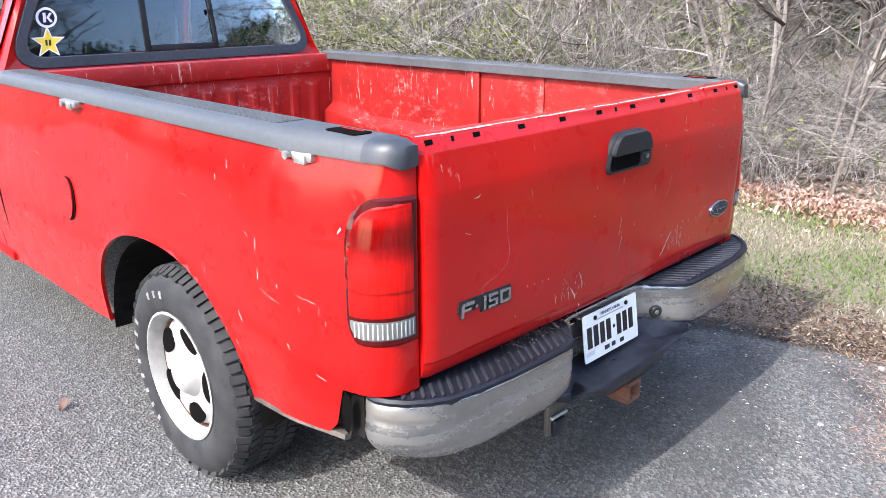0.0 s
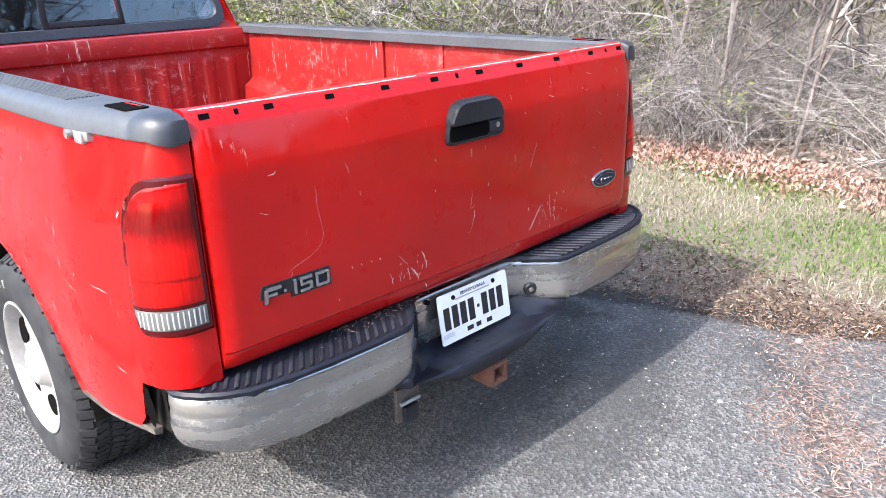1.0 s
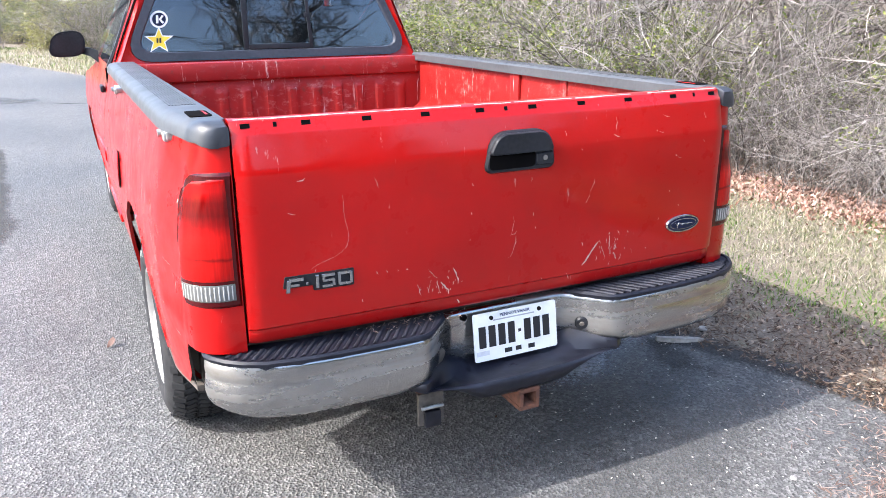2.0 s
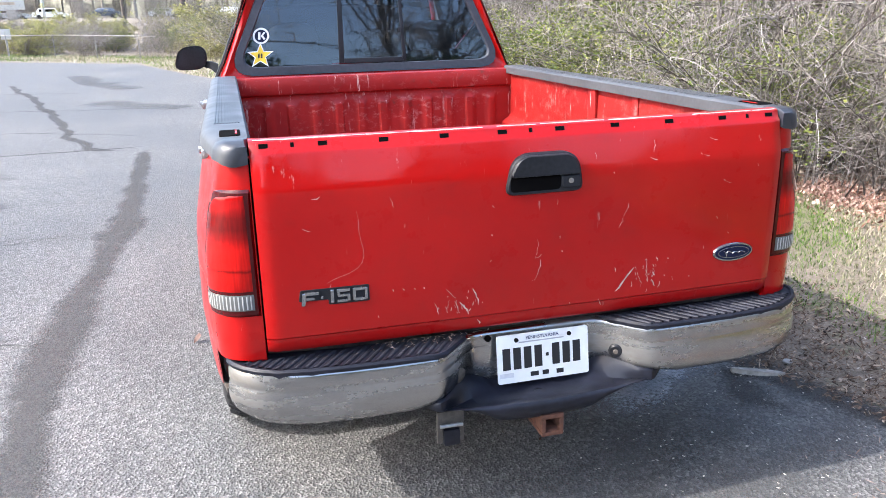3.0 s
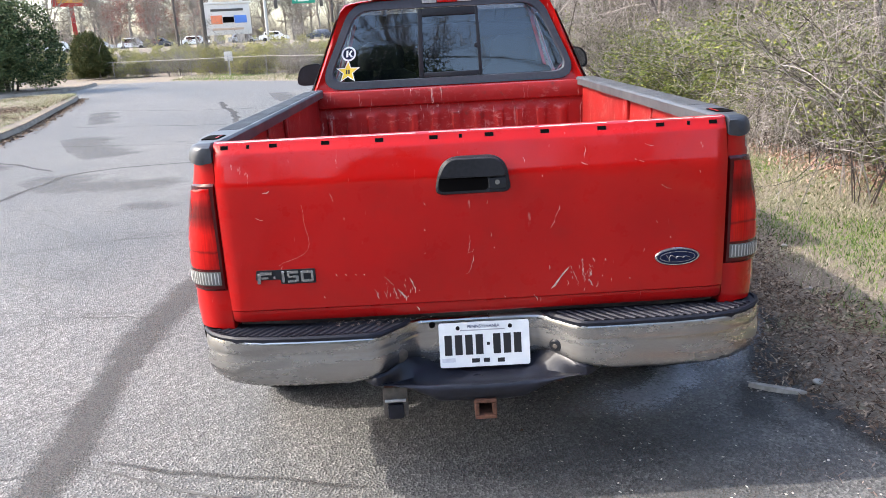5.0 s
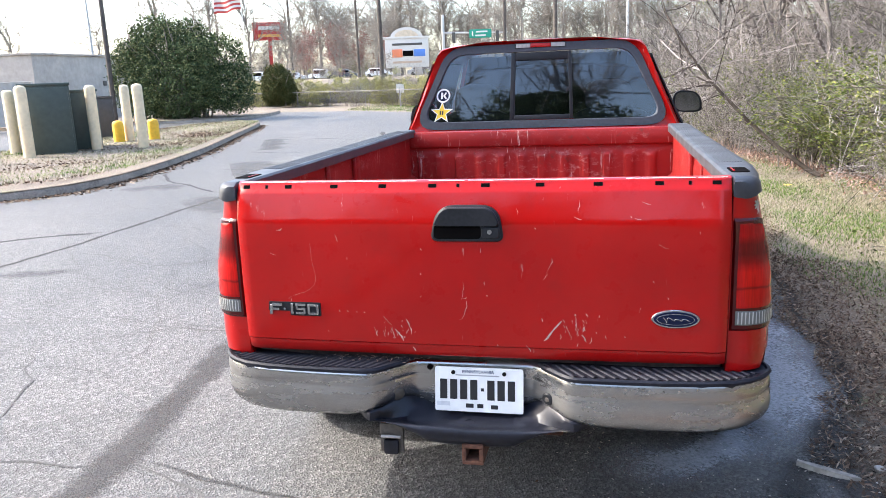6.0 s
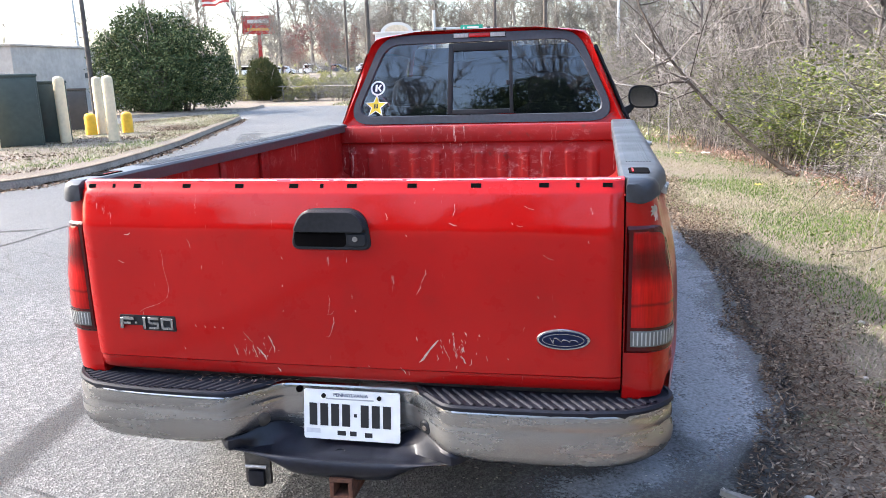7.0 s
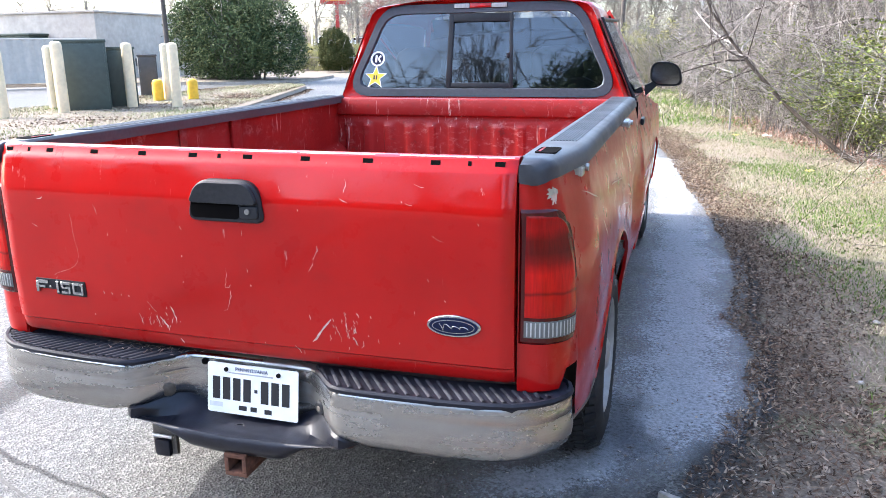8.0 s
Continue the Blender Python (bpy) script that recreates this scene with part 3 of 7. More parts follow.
part("handle_paddle", slab(rounded([(-0.111, 1.162), (0.112, 1.162), (0.086, 1.222), (-0.080, 1.222)], [0.010, 0.012, 0.055, 0.055], 9), 0.012, lambda u, v, w: (u, -0.005 - 0.010 - w, v), bevel=0.005), BLACK, handle)
part("lock_housing", slab(rounded([(0.050, 1.122), (0.108, 1.122), (0.108, 1.158), (0.050, 1.158)], 0.010, 4), 0.007, lambda u, v, w: (u, -0.005 - 0.010 - w, v), bevel=0.003), BLACK, handle)
part("key_lock", tube([(0.077, -0.005 - 0.015, 1.143), (0.077, -0.005 - 0.021, 1.143)], 0.0075, 12), ALUMINIUM, handle, "small metal key lock")
part("bare_spot", slab(rounded([(-0.004, 1.198), (0.005, 1.198), (0.004, 1.208), (-0.003, 1.207)], 0.002, 2), 0.001, lambda u, v, w: (u, -0.005 - 0.0205 - w, v)), ALUMINIUM, handle)

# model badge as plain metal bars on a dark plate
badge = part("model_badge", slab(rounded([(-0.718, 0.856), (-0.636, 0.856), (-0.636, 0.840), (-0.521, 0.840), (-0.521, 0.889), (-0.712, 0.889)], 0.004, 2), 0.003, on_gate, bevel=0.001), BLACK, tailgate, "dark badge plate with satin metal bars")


def bar(x0, x1, z0, z1, lean=0.0):
    x0, x1 = x0 + 0.010, x1 + 0.010
    return slab([(x0, z0), (x1, z0), (x1 + lean, z1), (x0 + lean, z1)], 0.008, on_gate, bevel=0.0012)


for b in ((-0.722, -0.711, 0.844, 0.880, 0.004), (-0.711, -0.672, 0.874, 0.884, 0), (-0.708, -0.684, 0.860, 0.868, 0), (-0.668, -0.660, 0.861, 0.869, 0), (-0.640, -0.631, 0.846, 0.884, 0),
          (-0.622, -0.614, 0.866, 0.884, 0), (-0.614, -0.586, 0.876, 0.884, 0), (-0.620, -0.588, 0.862, 0.869, 0), (-0.594, -0.586, 0.848, 0.866, 0), (-0.622, -0.592, 0.846, 0.854, 0),
          (-0.578, -0.570, 0.848, 0.882, 0), (-0.545, -0.537, 0.848, 0.882, 0), (-0.574, -0.541, 0.876, 0.884, 0), (-0.574, -0.541, 0.846, 0.854, 0)):
    part("badge_bar", bar(*b), BADGE, badge)

# oval maker's emblem, unlettered
oval = lambda a, b: [(0.655 + a * math.cos(t), 0.862 + b * math.sin(t)) for t in (2 * math.pi * k / 40 for k in range(40))]
emblem = part("oval_emblem", slab(oval(0.0735, 0.0305), 0.007, on_gate, bevel=0.002), BADGE, tailgate, "oval emblem with a chrome rim and dark blue field")
part("emblem_field", slab(oval(0.066, 0.0245), 0.002, lambda u, v, w: (u, gate_y(v) + bow(u) - 0.0065 - w, v)), BLUE, emblem)
part("emblem_line", slab(oval(0.058, 0.0185), 0.0008, lambda u, v, w: (u, gate_y(v) + bow(u) - 0.0085 - w, v)), BADGE, emblem)
part("emblem_centre", slab(oval(0.0555, 0.0165), 0.0008, lambda u, v, w: (u, gate_y(v) + bow(u) - 0.0093 - w, v)), BLUE, emblem)
loops = [(0.655 + 0.040 * (q - 0.5) * 1.9 + 0.004 * math.sin(q * 21), 0.862 + (0.0105 - 0.0075 * smooth_step(0.15, 0.45, q)) * math.cos(q * 21 + 0.6) - 0.0015) for q in (k / 60 for k in range(61))]
part("emblem_flourish", tube([(u, gate_y(0.862) + bow(u) - 0.0105, v) for u, v in loops], [0.0008 + 0.0008 * abs(math.sin(k * 0.42)) for k in range(61)], 5), BADGE, emblem)


def scratch(points, width, seed=0):
    """A thin ragged sliver of bare metal on the tailgate."""
    rnd = random.Random(seed)
    a, b = [], []
    for i, (x, z) in enumerate(points):
        p, q = points[max(0, i - 1)], points[min(len(points) - 1, i + 1)]
        d = Vector((q[0] - p[0], q[1] - p[1])).normalized()
        h = width * rnd.uniform(0.25, 0.6) * (0.35 if i in (0, len(points) - 1) else 1)
        a.append((x - d.y * h, gate_y(z) + bow(x) - 0.0016, z + d.x * h))
        b.append((x + d.y * h, gate_y(z) + bow(x) - 0.0016, z - d.x * h))
    return sheet([a, b])


def between(p, q, n=5, wob=0.004, seed=1):
    rnd = random.Random(seed)
    return [(p[0] + (q[0] - p[0]) * i / (n - 1) + rnd.uniform(-wob, wob), p[1] + (q[1] - p[1]) * i / (n - 1) + rnd.uniform(-wob, wob)) for i in range(n)]


marks = [([(-0.545, 1.10), (-0.541, 1.075), (-0.542, 1.05), (-0.538, 1.02), (-0.532, 0.995), (-0.531, 0.972), (-0.538, 0.952), (-0.552, 0.938), (-0.575, 0.926), (-0.598, 0.919), (-0.62, 0.912), (-0.64, 0.900)], 0.0019),
         (between((0.245, 0.775), (0.302, 0.850), 7, 0.002), 0.016), (between((0.275, 1.052), (0.262, 1.02)), 0.006), (between((0.258, 1.008), (0.247, 0.985)), 0.004),
         (between((-0.015, 0.97), (-0.022, 0.915)), 0.004), (between((-0.020, 0.912), (-0.005, 0.925), 3), 0.004), (between((-0.005, 0.905), (-0.020, 0.85), 5), 0.006), (between((-0.02, 0.85), (-0.034, 0.845), 3), 0.004),
         (between((-0.215, 0.838), (-0.198, 0.79), 5), 0.010), (between((-0.295, 0.845), (-0.27, 0.815), 4), 0.005), (between((-0.255, 0.80), (-0.228, 0.765), 5), 0.014), (between((-0.33, 0.805), (-0.322, 0.77), 4), 0.006),
         (between((-0.30, 0.795), (-0.295, 0.77), 4), 0.004), (between((-0.27, 0.805), (-0.262, 0.775), 3), 0.007), (between((-0.198, 0.735), (-0.192, 0.722), 3), 0.012), (between((0.19, 0.755), (0.20, 0.735), 3), 0.014),
         (between((0.345, 0.868), (0.352, 0.80), 7), 0.005), (between((0.37, 0.80), (0.38, 0.775), 4), 0.009), (between((0.32, 0.82), (0.335, 0.785), 5), 0.004), (between((0.40, 0.79), (0.39, 0.772), 3), 0.006), (between((0.30, 0.80), (0.297, 0.785), 3), 0.005),
         (between((0.36, 1.235), (0.352, 1.20), 4), 0.004), (between((0.165, 1.21), (0.165, 1.195), 3), 0.004), (between((0.345, 1.185), (0.365, 1.18), 3), 0.006), (between((-0.66, 1.14), (-0.64, 1.15), 3), 0.008),
         (between((-0.45, 1.13), (-0.442, 1.10), 4), 0.003), (between((-0.69, 1.06), (-0.672, 1.056), 3), 0.006), (between((0.60, 1.10), (0.63, 1.085), 4), 0.002), (between((0.55, 1.23), (0.575, 1.225), 3), 0.005), (between((0.53, 1.18), (0.545, 1.18), 3), 0.005)]
for i, x in enumerate((-0.455, -0.425, -0.392, -0.365)):
    marks.append((between((x, 0.866 - 0.002 * i), (x + 0.004, 0.858), 3, 0.001, i), 0.011))
for i, (x, z) in enumerate(((0.345, 0.872), (0.38, 0.873), (0.42, 0.868), (0.585, 0.985), (0.22, 1.155), (0.63, 0.93), (-0.16, 1.0), (0.515, 1.19), (0.72, 1.14), (0.06, 0.93), (0.09, 0.76), (0.5, 0.80), (-0.5, 0.79))):
    marks.append((between((x, z), (x + 0.003, z - 0.006), 3, 0.001, i), 0.009))
speck = random.Random(31)
for cx, cz, rx, rz, count in ((0.36, 0.82, 0.05, 0.04, 26), (-0.25, 0.80, 0.06, 0.035, 20), (0.0, 1.0, 0.6, 0.16, 10)):
    for i in range(count):
        x, z = cx + speck.gauss(0, rx * 0.6), cz + speck.gauss(0, rz * 0.6)
        if abs(x) < 0.70 and 0.76 < z < 1.24 and not (abs(x) < 0.14 and z > 1.09):
            ln = speck.uniform(0.003, 0.016)
            marks.append((between((x, z), (x + speck.uniform(-0.006, 0.006), z - ln), 3, 0.0008, i), speck.uniform(0.003, 0.008)))
for i, (pts, w) in enumerate(marks):
    part("paint_scratch", scratch(pts, w * 0.37, i), SCRATCH, tailgate, smooth=0)
# rubbed edge of the top lip
rnd = random.Random(4)
x = -0.80
while x < 0.80:
    w = rnd.uniform(0.04, 0.12)
    if rnd.random() < 0.9:
        h = rnd.uniform(0.0003, 0.0012)
        bm = sheet([[(x + w * k / 4, 0.039 + bow(x + w * k / 4) - 0.012 * f, 1.3008 - 0.006 * f + 0.001 + (rnd.uniform(-h, h) if f else 0)) for k in range(5)] for f in (-0.12, 0, 0.10 + 0.20 * rnd.random())])
        part("rubbed_edge", bm, SCRATCH, tailgate, "bare rubbed metal on the top lip", smooth=0)
    x += w * rnd.uniform(0.9, 1.15)

# ---------------------------------------------------------------- tail lamps


def surf(side, s, z, out):
    """A point out from the bed side."""
    e = 0.002
    x, y = corner_outline(z, s)
    x2, y2 = corner_outline(z, s + e)
    d = Vector((x2 - x, y2 - y)).normalized()
    return (side * (x + d.y * out), y - d.x * out, z)


def lamp_patch(side, s0, s1, z0, z1, out, cut_top=0.0, cut_low=0.0, edge=0.006, ns=12, nz=14):
    """A lens wrapped round the corner with rounded outer corners."""
    rows = []
    for k in range(nz + 1):
        z = z0 + (z1 - z0) * k / nz
        r = s1
        if cut_top and z > z1 - cut_top:
            r = s1 - cut_top * (1 - math.sqrt(max(0, 1 - ((z - (z1 - cut_top)) / cut_top) ** 2)))
        if cut_low and z < z0 + cut_low:
            r = s1 - cut_low * 0.8 * (1 - math.sqrt(max(0, 1 - ((z0 + cut_low - z) / cut_low) ** 2)))
        line = []
        for i in range(ns + 1):
            s = s0 + (r - s0) * i / ns
            fall = edge if i in (0, ns) or k in (0, nz) else 0
            line.append(surf(side, s, z, out - fall))
        rows.append(line)
    return sheet(rows)


for side in (-1, 1):
    lamp = part("tail_lamp", lamp_patch(side, 0.001, 0.193, 0.815, 1.178, 0.007, 0.125, 0.07, 0.009, 22, 34), LENS_DEEP, truck, "tall red tail lamp with a clear reversing lens")
    part("red_lens", lamp_patch(side, 0.019, 0.178, 0.893, 1.160, 0.0095, 0.118, 0.0, 0.002, 30, 34), LENS_BANDS, lamp, "scratched red lens with the bulb bowl's shade painted in")
    part("reverse_lens", lamp_patch(side, 0.018, 0.176, 0.838, 0.884, 0.0105, 0, 0.040, 0.002, 20, 8), LENS_CLEAR, lamp, "clear ribbed reversing lens")
    for i in range(14):
        sx = 0.025 + 0.0104 * i
        part("lens_flute", lamp_patch(side, sx, sx + 0.0035, 0.842 + 0.02 * max(0, (sx - 0.15) / 0.04) ** 2, 0.881, 0.0118, 0, 0, 0.001, 2, 4), LENS_FLUTE, lamp)
    for z, h in ((0.66, 0.05),):
        part("corner_filler", box(side * 0.815, side * 0.870, 0.044, 0.12, 0.652, 0.74, 0.006), RED, truck)

# ---------------------------------------------------------------- rear bumper
PLAN = [(0.900, 0.235), (0.922, 0.190), (0.932, 0.13), (0.932, 0.08), (0.920, 0.03), (0.894, -0.03), (0.855, -0.085), (0.80, -0.13), (0.71, -0.158), (0.60, -0.173), (0.47, -0.180), (0.37, -0.180)]
NOTCH = [(0.345, -0.176), (0.325, -0.160), (0.300, -0.12), (0.267, -0.06), (0.240, -0.015), (0.210, 0.03)]




def soften(pts, times=2):
    """Cuts the corners of an open line."""
    for _ in range(times):
        out = [pts[0]]
        for p, q in zip(pts, pts[1:]):
            out += [(0.75 * p[0] + 0.25 * q[0], 0.75 * p[1] + 0.25 * q[1]), (0.25 * p[0] + 0.75 * q[0], 0.25 * p[1] + 0.75 * q[1])]
        pts = out + [pts[-1]]
    return pts


CENTRE = [(0.190, 0.040), (0.150, 0.044), (0.0, 0.046)]
FACE = soften(PLAN + NOTCH + CENTRE)
BRIM = [(0.0, 0.512), (0.15, 0.513), (0.19, 0.535), (0.24, 0.556), (0.29, 0.566), (0.34, 0.564), (0.38, 0.553), (0.43, 0.542), (0.48, 0.543), (0.60, 0.540), (0.72, 0.540), (0.85, 0.546), (0.945, 0.556)]


def face_y(a):
    """How far back the chrome stands at a distance a from the middle."""
    pts = sorted(p for p in FACE if p[0] < 0.85)
    return float(np.interp(a, [p[0] for p in pts], [p[1] for p in pts]))


bumper = part("rear_bumper", box(-0.62, 0.62, 0.058, 0.10, 0.51, 0.63, 0.01), DARK, truck, "step bumper with dulled chrome and black tread pads")


def bumper_form(p):
    """The bumper knocked in towards the bed, down and a little sideways."""
    y = 0.065 + (p.y - 0.065) * (0.60 if p.y < 0.065 else 0.52)
    low = max(smooth_step(0.60, 0.70, abs(p.x)), 0.3 + 0.7 * smooth_step(0.03, -0.13, p.y))
    sink = 0.038 * (low + (1 - low) * smooth_step(0.56, 0.69, p.z))
    return Vector((p.x + (0.024 if p.x > 0 else 0.008) * smooth_step(0.30, 0.60, abs(p.x)), y, p.z - sink))


SHAPE[0] = bumper_form
# one chrome face from end to end: a level crease, a fuller belly, and a bay for the plate
PROF = [(0.050, 0.709), (0.014, 0.709), (0.004, 0.705), (0.0, 0.697), (-0.002, 0.688), (-0.003, 0.676), (-0.003, 0.666), (-0.0012, 0.661), (-0.0008, 0.656), (-0.0026, 0.651), (-0.005, 0.640), (-0.007, 0.615), (-0.007, 0.588), (-0.003, 0.558), (0.005, 0.534), (0.020, 0.515), (0.050, 0.505)]
rows = []
line = [(-x, y) for x, y in FACE[:-1]] + FACE[::-1]
for k, p in enumerate(line):
    q0, q1 = line[max(0, k - 1)], line[min(len(line) - 1, k + 1)]
    d = Vector((q1[0] - q0[0], q1[1] - q0[1])).normalized()
    n_in = Vector((-d.y, d.x))
    brim = lerp_table(BRIM, abs(p[0]))
    belly = 0.35 + 0.65 * smooth_step(0.28, 0.42, abs(p[0]))
    row = []
    for o, z in PROF:
        o = o * belly if z < 0.65 else o
        row.append((p[0] + n_in.x * o, p[1] + n_in.y * o, z if z > 0.64 else 0.64 - (0.64 - z) * (0.64 - brim) / 0.135))
    rows.append(row)
part("chrome_face", sheet(rows), CHROME, bumper, "dulled chrome bumper face with brown grime")
for side in (-1, 1):
    # tread pad
    edge = [(p[0] - 0.004 if p[0] > 0.85 else p[0], p[1] + 0.004) for p in PLAN + NOTCH[:-1]]
    outline = [(side * x, y) for x, y in edge] + [(side * 0.21, 0.065), (side * 0.60, 0.065), (side * 0.875, 0.12)]
    pad = part("tread_pad", slab(outline, 0.026, lambda u, v, w: (u, v, 0.690 + w), bevel=0.010), PAD, bumper, "black ribbed step pad")
    # ribs across the pad, slanted
    poly = [(abs(u), v) for u, v in outline]
    for i in range(29):
        x0 = 0.16 + 0.030 * i
        hits = []
        lean = -0.42
        for k in range(60):
            v = -0.165 + 0.21 * k / 59
            u = x0 + lean * (v + 0.06)
            inside = False
            for a, b in zip(poly, poly[1:] + poly[:1]):
                if (a[1] > v) != (b[1] > v) and u < (b[0] - a[0]) * (v - a[1]) / (b[1] - a[1]) + a[0]:
                    inside = not inside
            if inside:
                hits.append((u, v))
        if len(hits) > 18:
            a, b = hits[6], hits[-7]
            part("tread_rib", sheet([[(side * (p[0] + o), p[1], 0.7155 + h) for p in (a, b)] for o, h in ((-0.0085, -0.001), (-0.0062, 0.0030), (-0.003, 0.0048), (0.003, 0.0048), (0.0062, 0.0030), (0.0085, -0.001))]), PAD_WORN, pad)
    part("pad_lip", tube([(side * x, y + 0.003, 0.712) for x, y in edge], 0.010, 6), PAD, pad)
SHAPE[0] = None
# fittings in the plate bay, and the lower step
part("round_socket", tube([(0.271, 0.022, 0.578), (0.255, -0.004, 0.574), (0.2525, -0.0085, 0.5735)], [0.023, 0.023, 0.018], 18), BLACK, bumper, "round black lock plug")
part("socket_ring", tube([(0.254, -0.006, 0.5738), (0.2518, -0.0110, 0.5735)], [0.010, 0.007], 12), DIRTY, bumper)
part("oval_plug", tube([(-0.276, 0.022, 0.570), (-0.261, -0.004, 0.566), (-0.259, -0.007, 0.5655)], [0.026, 0.025, 0.018], 14), DIRTY, bumper, "dirty grey oval plug")
part("bolt_hole", tube([(-0.156, 0.060, 0.651), (-0.154, 0.045, 0.651)], 0.0105, 14), GAP, bumper)
rows = []
for i in range(69):
    x = -0.415 + 0.83 * i / 68
    a = abs(x)
    tuck = 0.11 * smooth_step(0.335, 0.415, a)          # the ends slip in under the chrome
    top, yf = lerp_table(BRIM, a), face_y(a) + tuck
    deep = 1 - (a / 0.415) ** 2
    low = top - 0.004 - 0.064 * deep
    lip = min(top - 0.001, lerp_table([(0.0, 0.524), (0.15, 0.526), (0.27, 0.536), (0.36, 0.541), (0.43, 0.540)], a)) if a > 0.2 else lerp_table([(0.0, 0.524), (0.2, 0.530)], a)
    yo = lerp_table([(0.0, -0.196), (0.10, -0.195), (0.20, -0.191), (0.30, -0.184), (0.36, -0.180), (0.415, -0.172)], a) + tuck
    floor_z = min(top - 0.002, lip - 0.014 * deep)
    drop = lip - low
    rows.append([(x, yf + 0.012, top + 0.006), (x, yf - 0.006, top), (x, min(yf - 0.010, 0.8 * yf + 0.2 * yo), 0.5 * (top + floor_z)), (x, min(0.5 * (yf + yo + 0.04), yf - 0.011), floor_z), (x, min(yo + 0.034, yf - 0.0115), lip - 0.004 * deep), (x, min(yo + 0.020, yf - 0.012), lip), (x, yo + 0.010, lip - 0.001 * deep), (x, yo + 0.003, lip - 0.10 * drop), (x, yo, lip - 0.22 * drop),
                 (x, yo + 0.006, lip - 0.48 * drop), (x, yo + 0.024 + 0.010 * deep, lip - 0.76 * drop), (x, yo + 0.040 + 0.035 * deep, low + 0.04 * drop), (x, yo + 0.06 + 0.06 * deep, low), (x, 0.03, low + 0.004)])
SHAPE[0] = bumper_form
part("lower_step", sheet(rows), VALANCE, bumper, "scuffed black plastic lower step")
part("step_mark", slab([(0.02 * math.cos(t) - 0.01, -0.085 + 0.035 * math.sin(t)) for t in [0.1 + 0.2 * k for k in range(15)]] + [(0.017 * math.cos(t) - 0.01, -0.085 + 0.031 * math.sin(t)) for t in [2.9 - 0.2 * k for k in range(15)]], 0.006, lambda u, v, w: (u, v, 0.508 + w)), VALANCE, bumper)
SHAPE[0] = None

# number plate: bars instead of its characters
plate_at = lambda u, v, w: (0.019 + u, 0.028 + 0.023 * (v / 0.152) - w - 0.004, 0.584 + v)
plate = part("license_plate", slab(rounded([(-0.1525, -0.076), (0.1525, -0.076), (0.1525, 0.076), (-0.1525, 0.076)], 0.008, 3), 0.003, plate_at), WHITE, truck, "white temporary plate with black characters shown as bars")
lift = lambda u, v, w: plate_at(u, v, w + 0.003)
for k, u in enumerate((-0.122, -0.087, -0.052, -0.017, 0.042, 0.077, 0.112)):
    part("character_bar", slab([(u - 0.0125, -0.034), (u + 0.0125, -0.034), (u + 0.0125, 0.034), (u - 0.0125, 0.034)], 0.001, lift), INK, plate)
part("character_bar", slab([(0.008, -0.004), (0.018, -0.004), (0.018, 0.006), (0.008, 0.006)], 0.001, lift), INK, plate)
for u0, u1, v0, v1 in ((-0.045, -0.018, -0.062, -0.048), (-0.005, 0.016, -0.062, -0.048), (0.042, 0.066, -0.064, -0.050)):
    part("date_bar", slab([(u0, v0), (u1, v0), (u1, v1), (u0, v1)], 0.0008, lift), INK, plate)
part("fine_print", slab([(-0.08, 0.047), (0.07, 0.047), (0.07, 0.051), (-0.08, 0.051)], 0.0006, lift), plain("grey_ink", (0.35, 0.35, 0.36), 0.6), plate)
part("fine_print", slab([(-0.145, -0.058), (-0.10, -0.058), (-0.10, -0.044), (-0.145, -0.044)], 0.0006, lift), plain("pale_ink", (0.6, 0.6, 0.62), 0.6), plate)
text = bpy.data.curves.new("state_name", "FONT")
text.body, text.size, text.align_x, text.align_y, text.extrude = "PENNSYLVANIA", 0.0155, "CENTER", "CENTER", 0.0004
letters = new("state_name", text)
letters.data.materials.append(plain("navy_ink", (0.02, 0.03, 0.09), 0.5))
letters.parent = plate
letters.matrix_basis = pose(0.017, 0.028 + 0.023 * 0.40 - 0.0082, 0.584 + 0.0615, 81.5)
for u, v in ((-0.088, 0.058), (0.088, 0.058)):
    part("plate_screw", tube([plate_at(u, v, 0.002), plate_at(u, v, 0.007)], 0.007, 10), DARK, plate)

# hitch and trailer socket
hitch = part("hitch_receiver", box(-0.28, 0.30, 0.10, 0.18, 0.39, 0.46, 0.012), RUST, truck, "rusty square hitch receiver")
bm = bmesh.new()
for x0, x1, z0, z1 in ((-0.026, 0.046, 0.360, 0.374), (-0.026, 0.046, 0.418, 0.432), (-0.026, -0.012, 0.374, 0.418), (0.032, 0.046, 0.374, 0.418)):
    box(x0, x1, -0.085, 0.14, z0, z1, 0.003, bm)
part("receiver_tube", bm, RUST, hitch)
part("receiver_dark", box(-0.013, 0.033, 0.0, 0.01, 0.373, 0.419), GAP, hitch)
part("safety_chain_loop", tube([(0.06 + 0.035 * math.sin(a), 0.02 + 0.02 * math.cos(a), 0.43 - 0.025 * math.cos(a)) for a in [0.3 * k for k in range(21)]], 0.007, 6), RUST, hitch)
part("hitch_bracket", box(0.05, 0.17, 0.02, 0.10, 0.405, 0.45, 0.01), RUST, hitch)
socket = part("trailer_socket", box(-0.335, -0.250, -0.004, 0.012, 0.345, 0.452, 0.004), DIRTY, truck, "dirty trailer wiring socket on a bracket")
part("socket_lid", box(-0.320, -0.265, -0.022, 0.0, 0.342, 0.398, 0.010), VALANCE, socket)
part("lid_hinge", tube([(-0.328, -0.012, 0.408), (-0.257, -0.012, 0.408)], 0.006, 8), ALUMINIUM, socket)
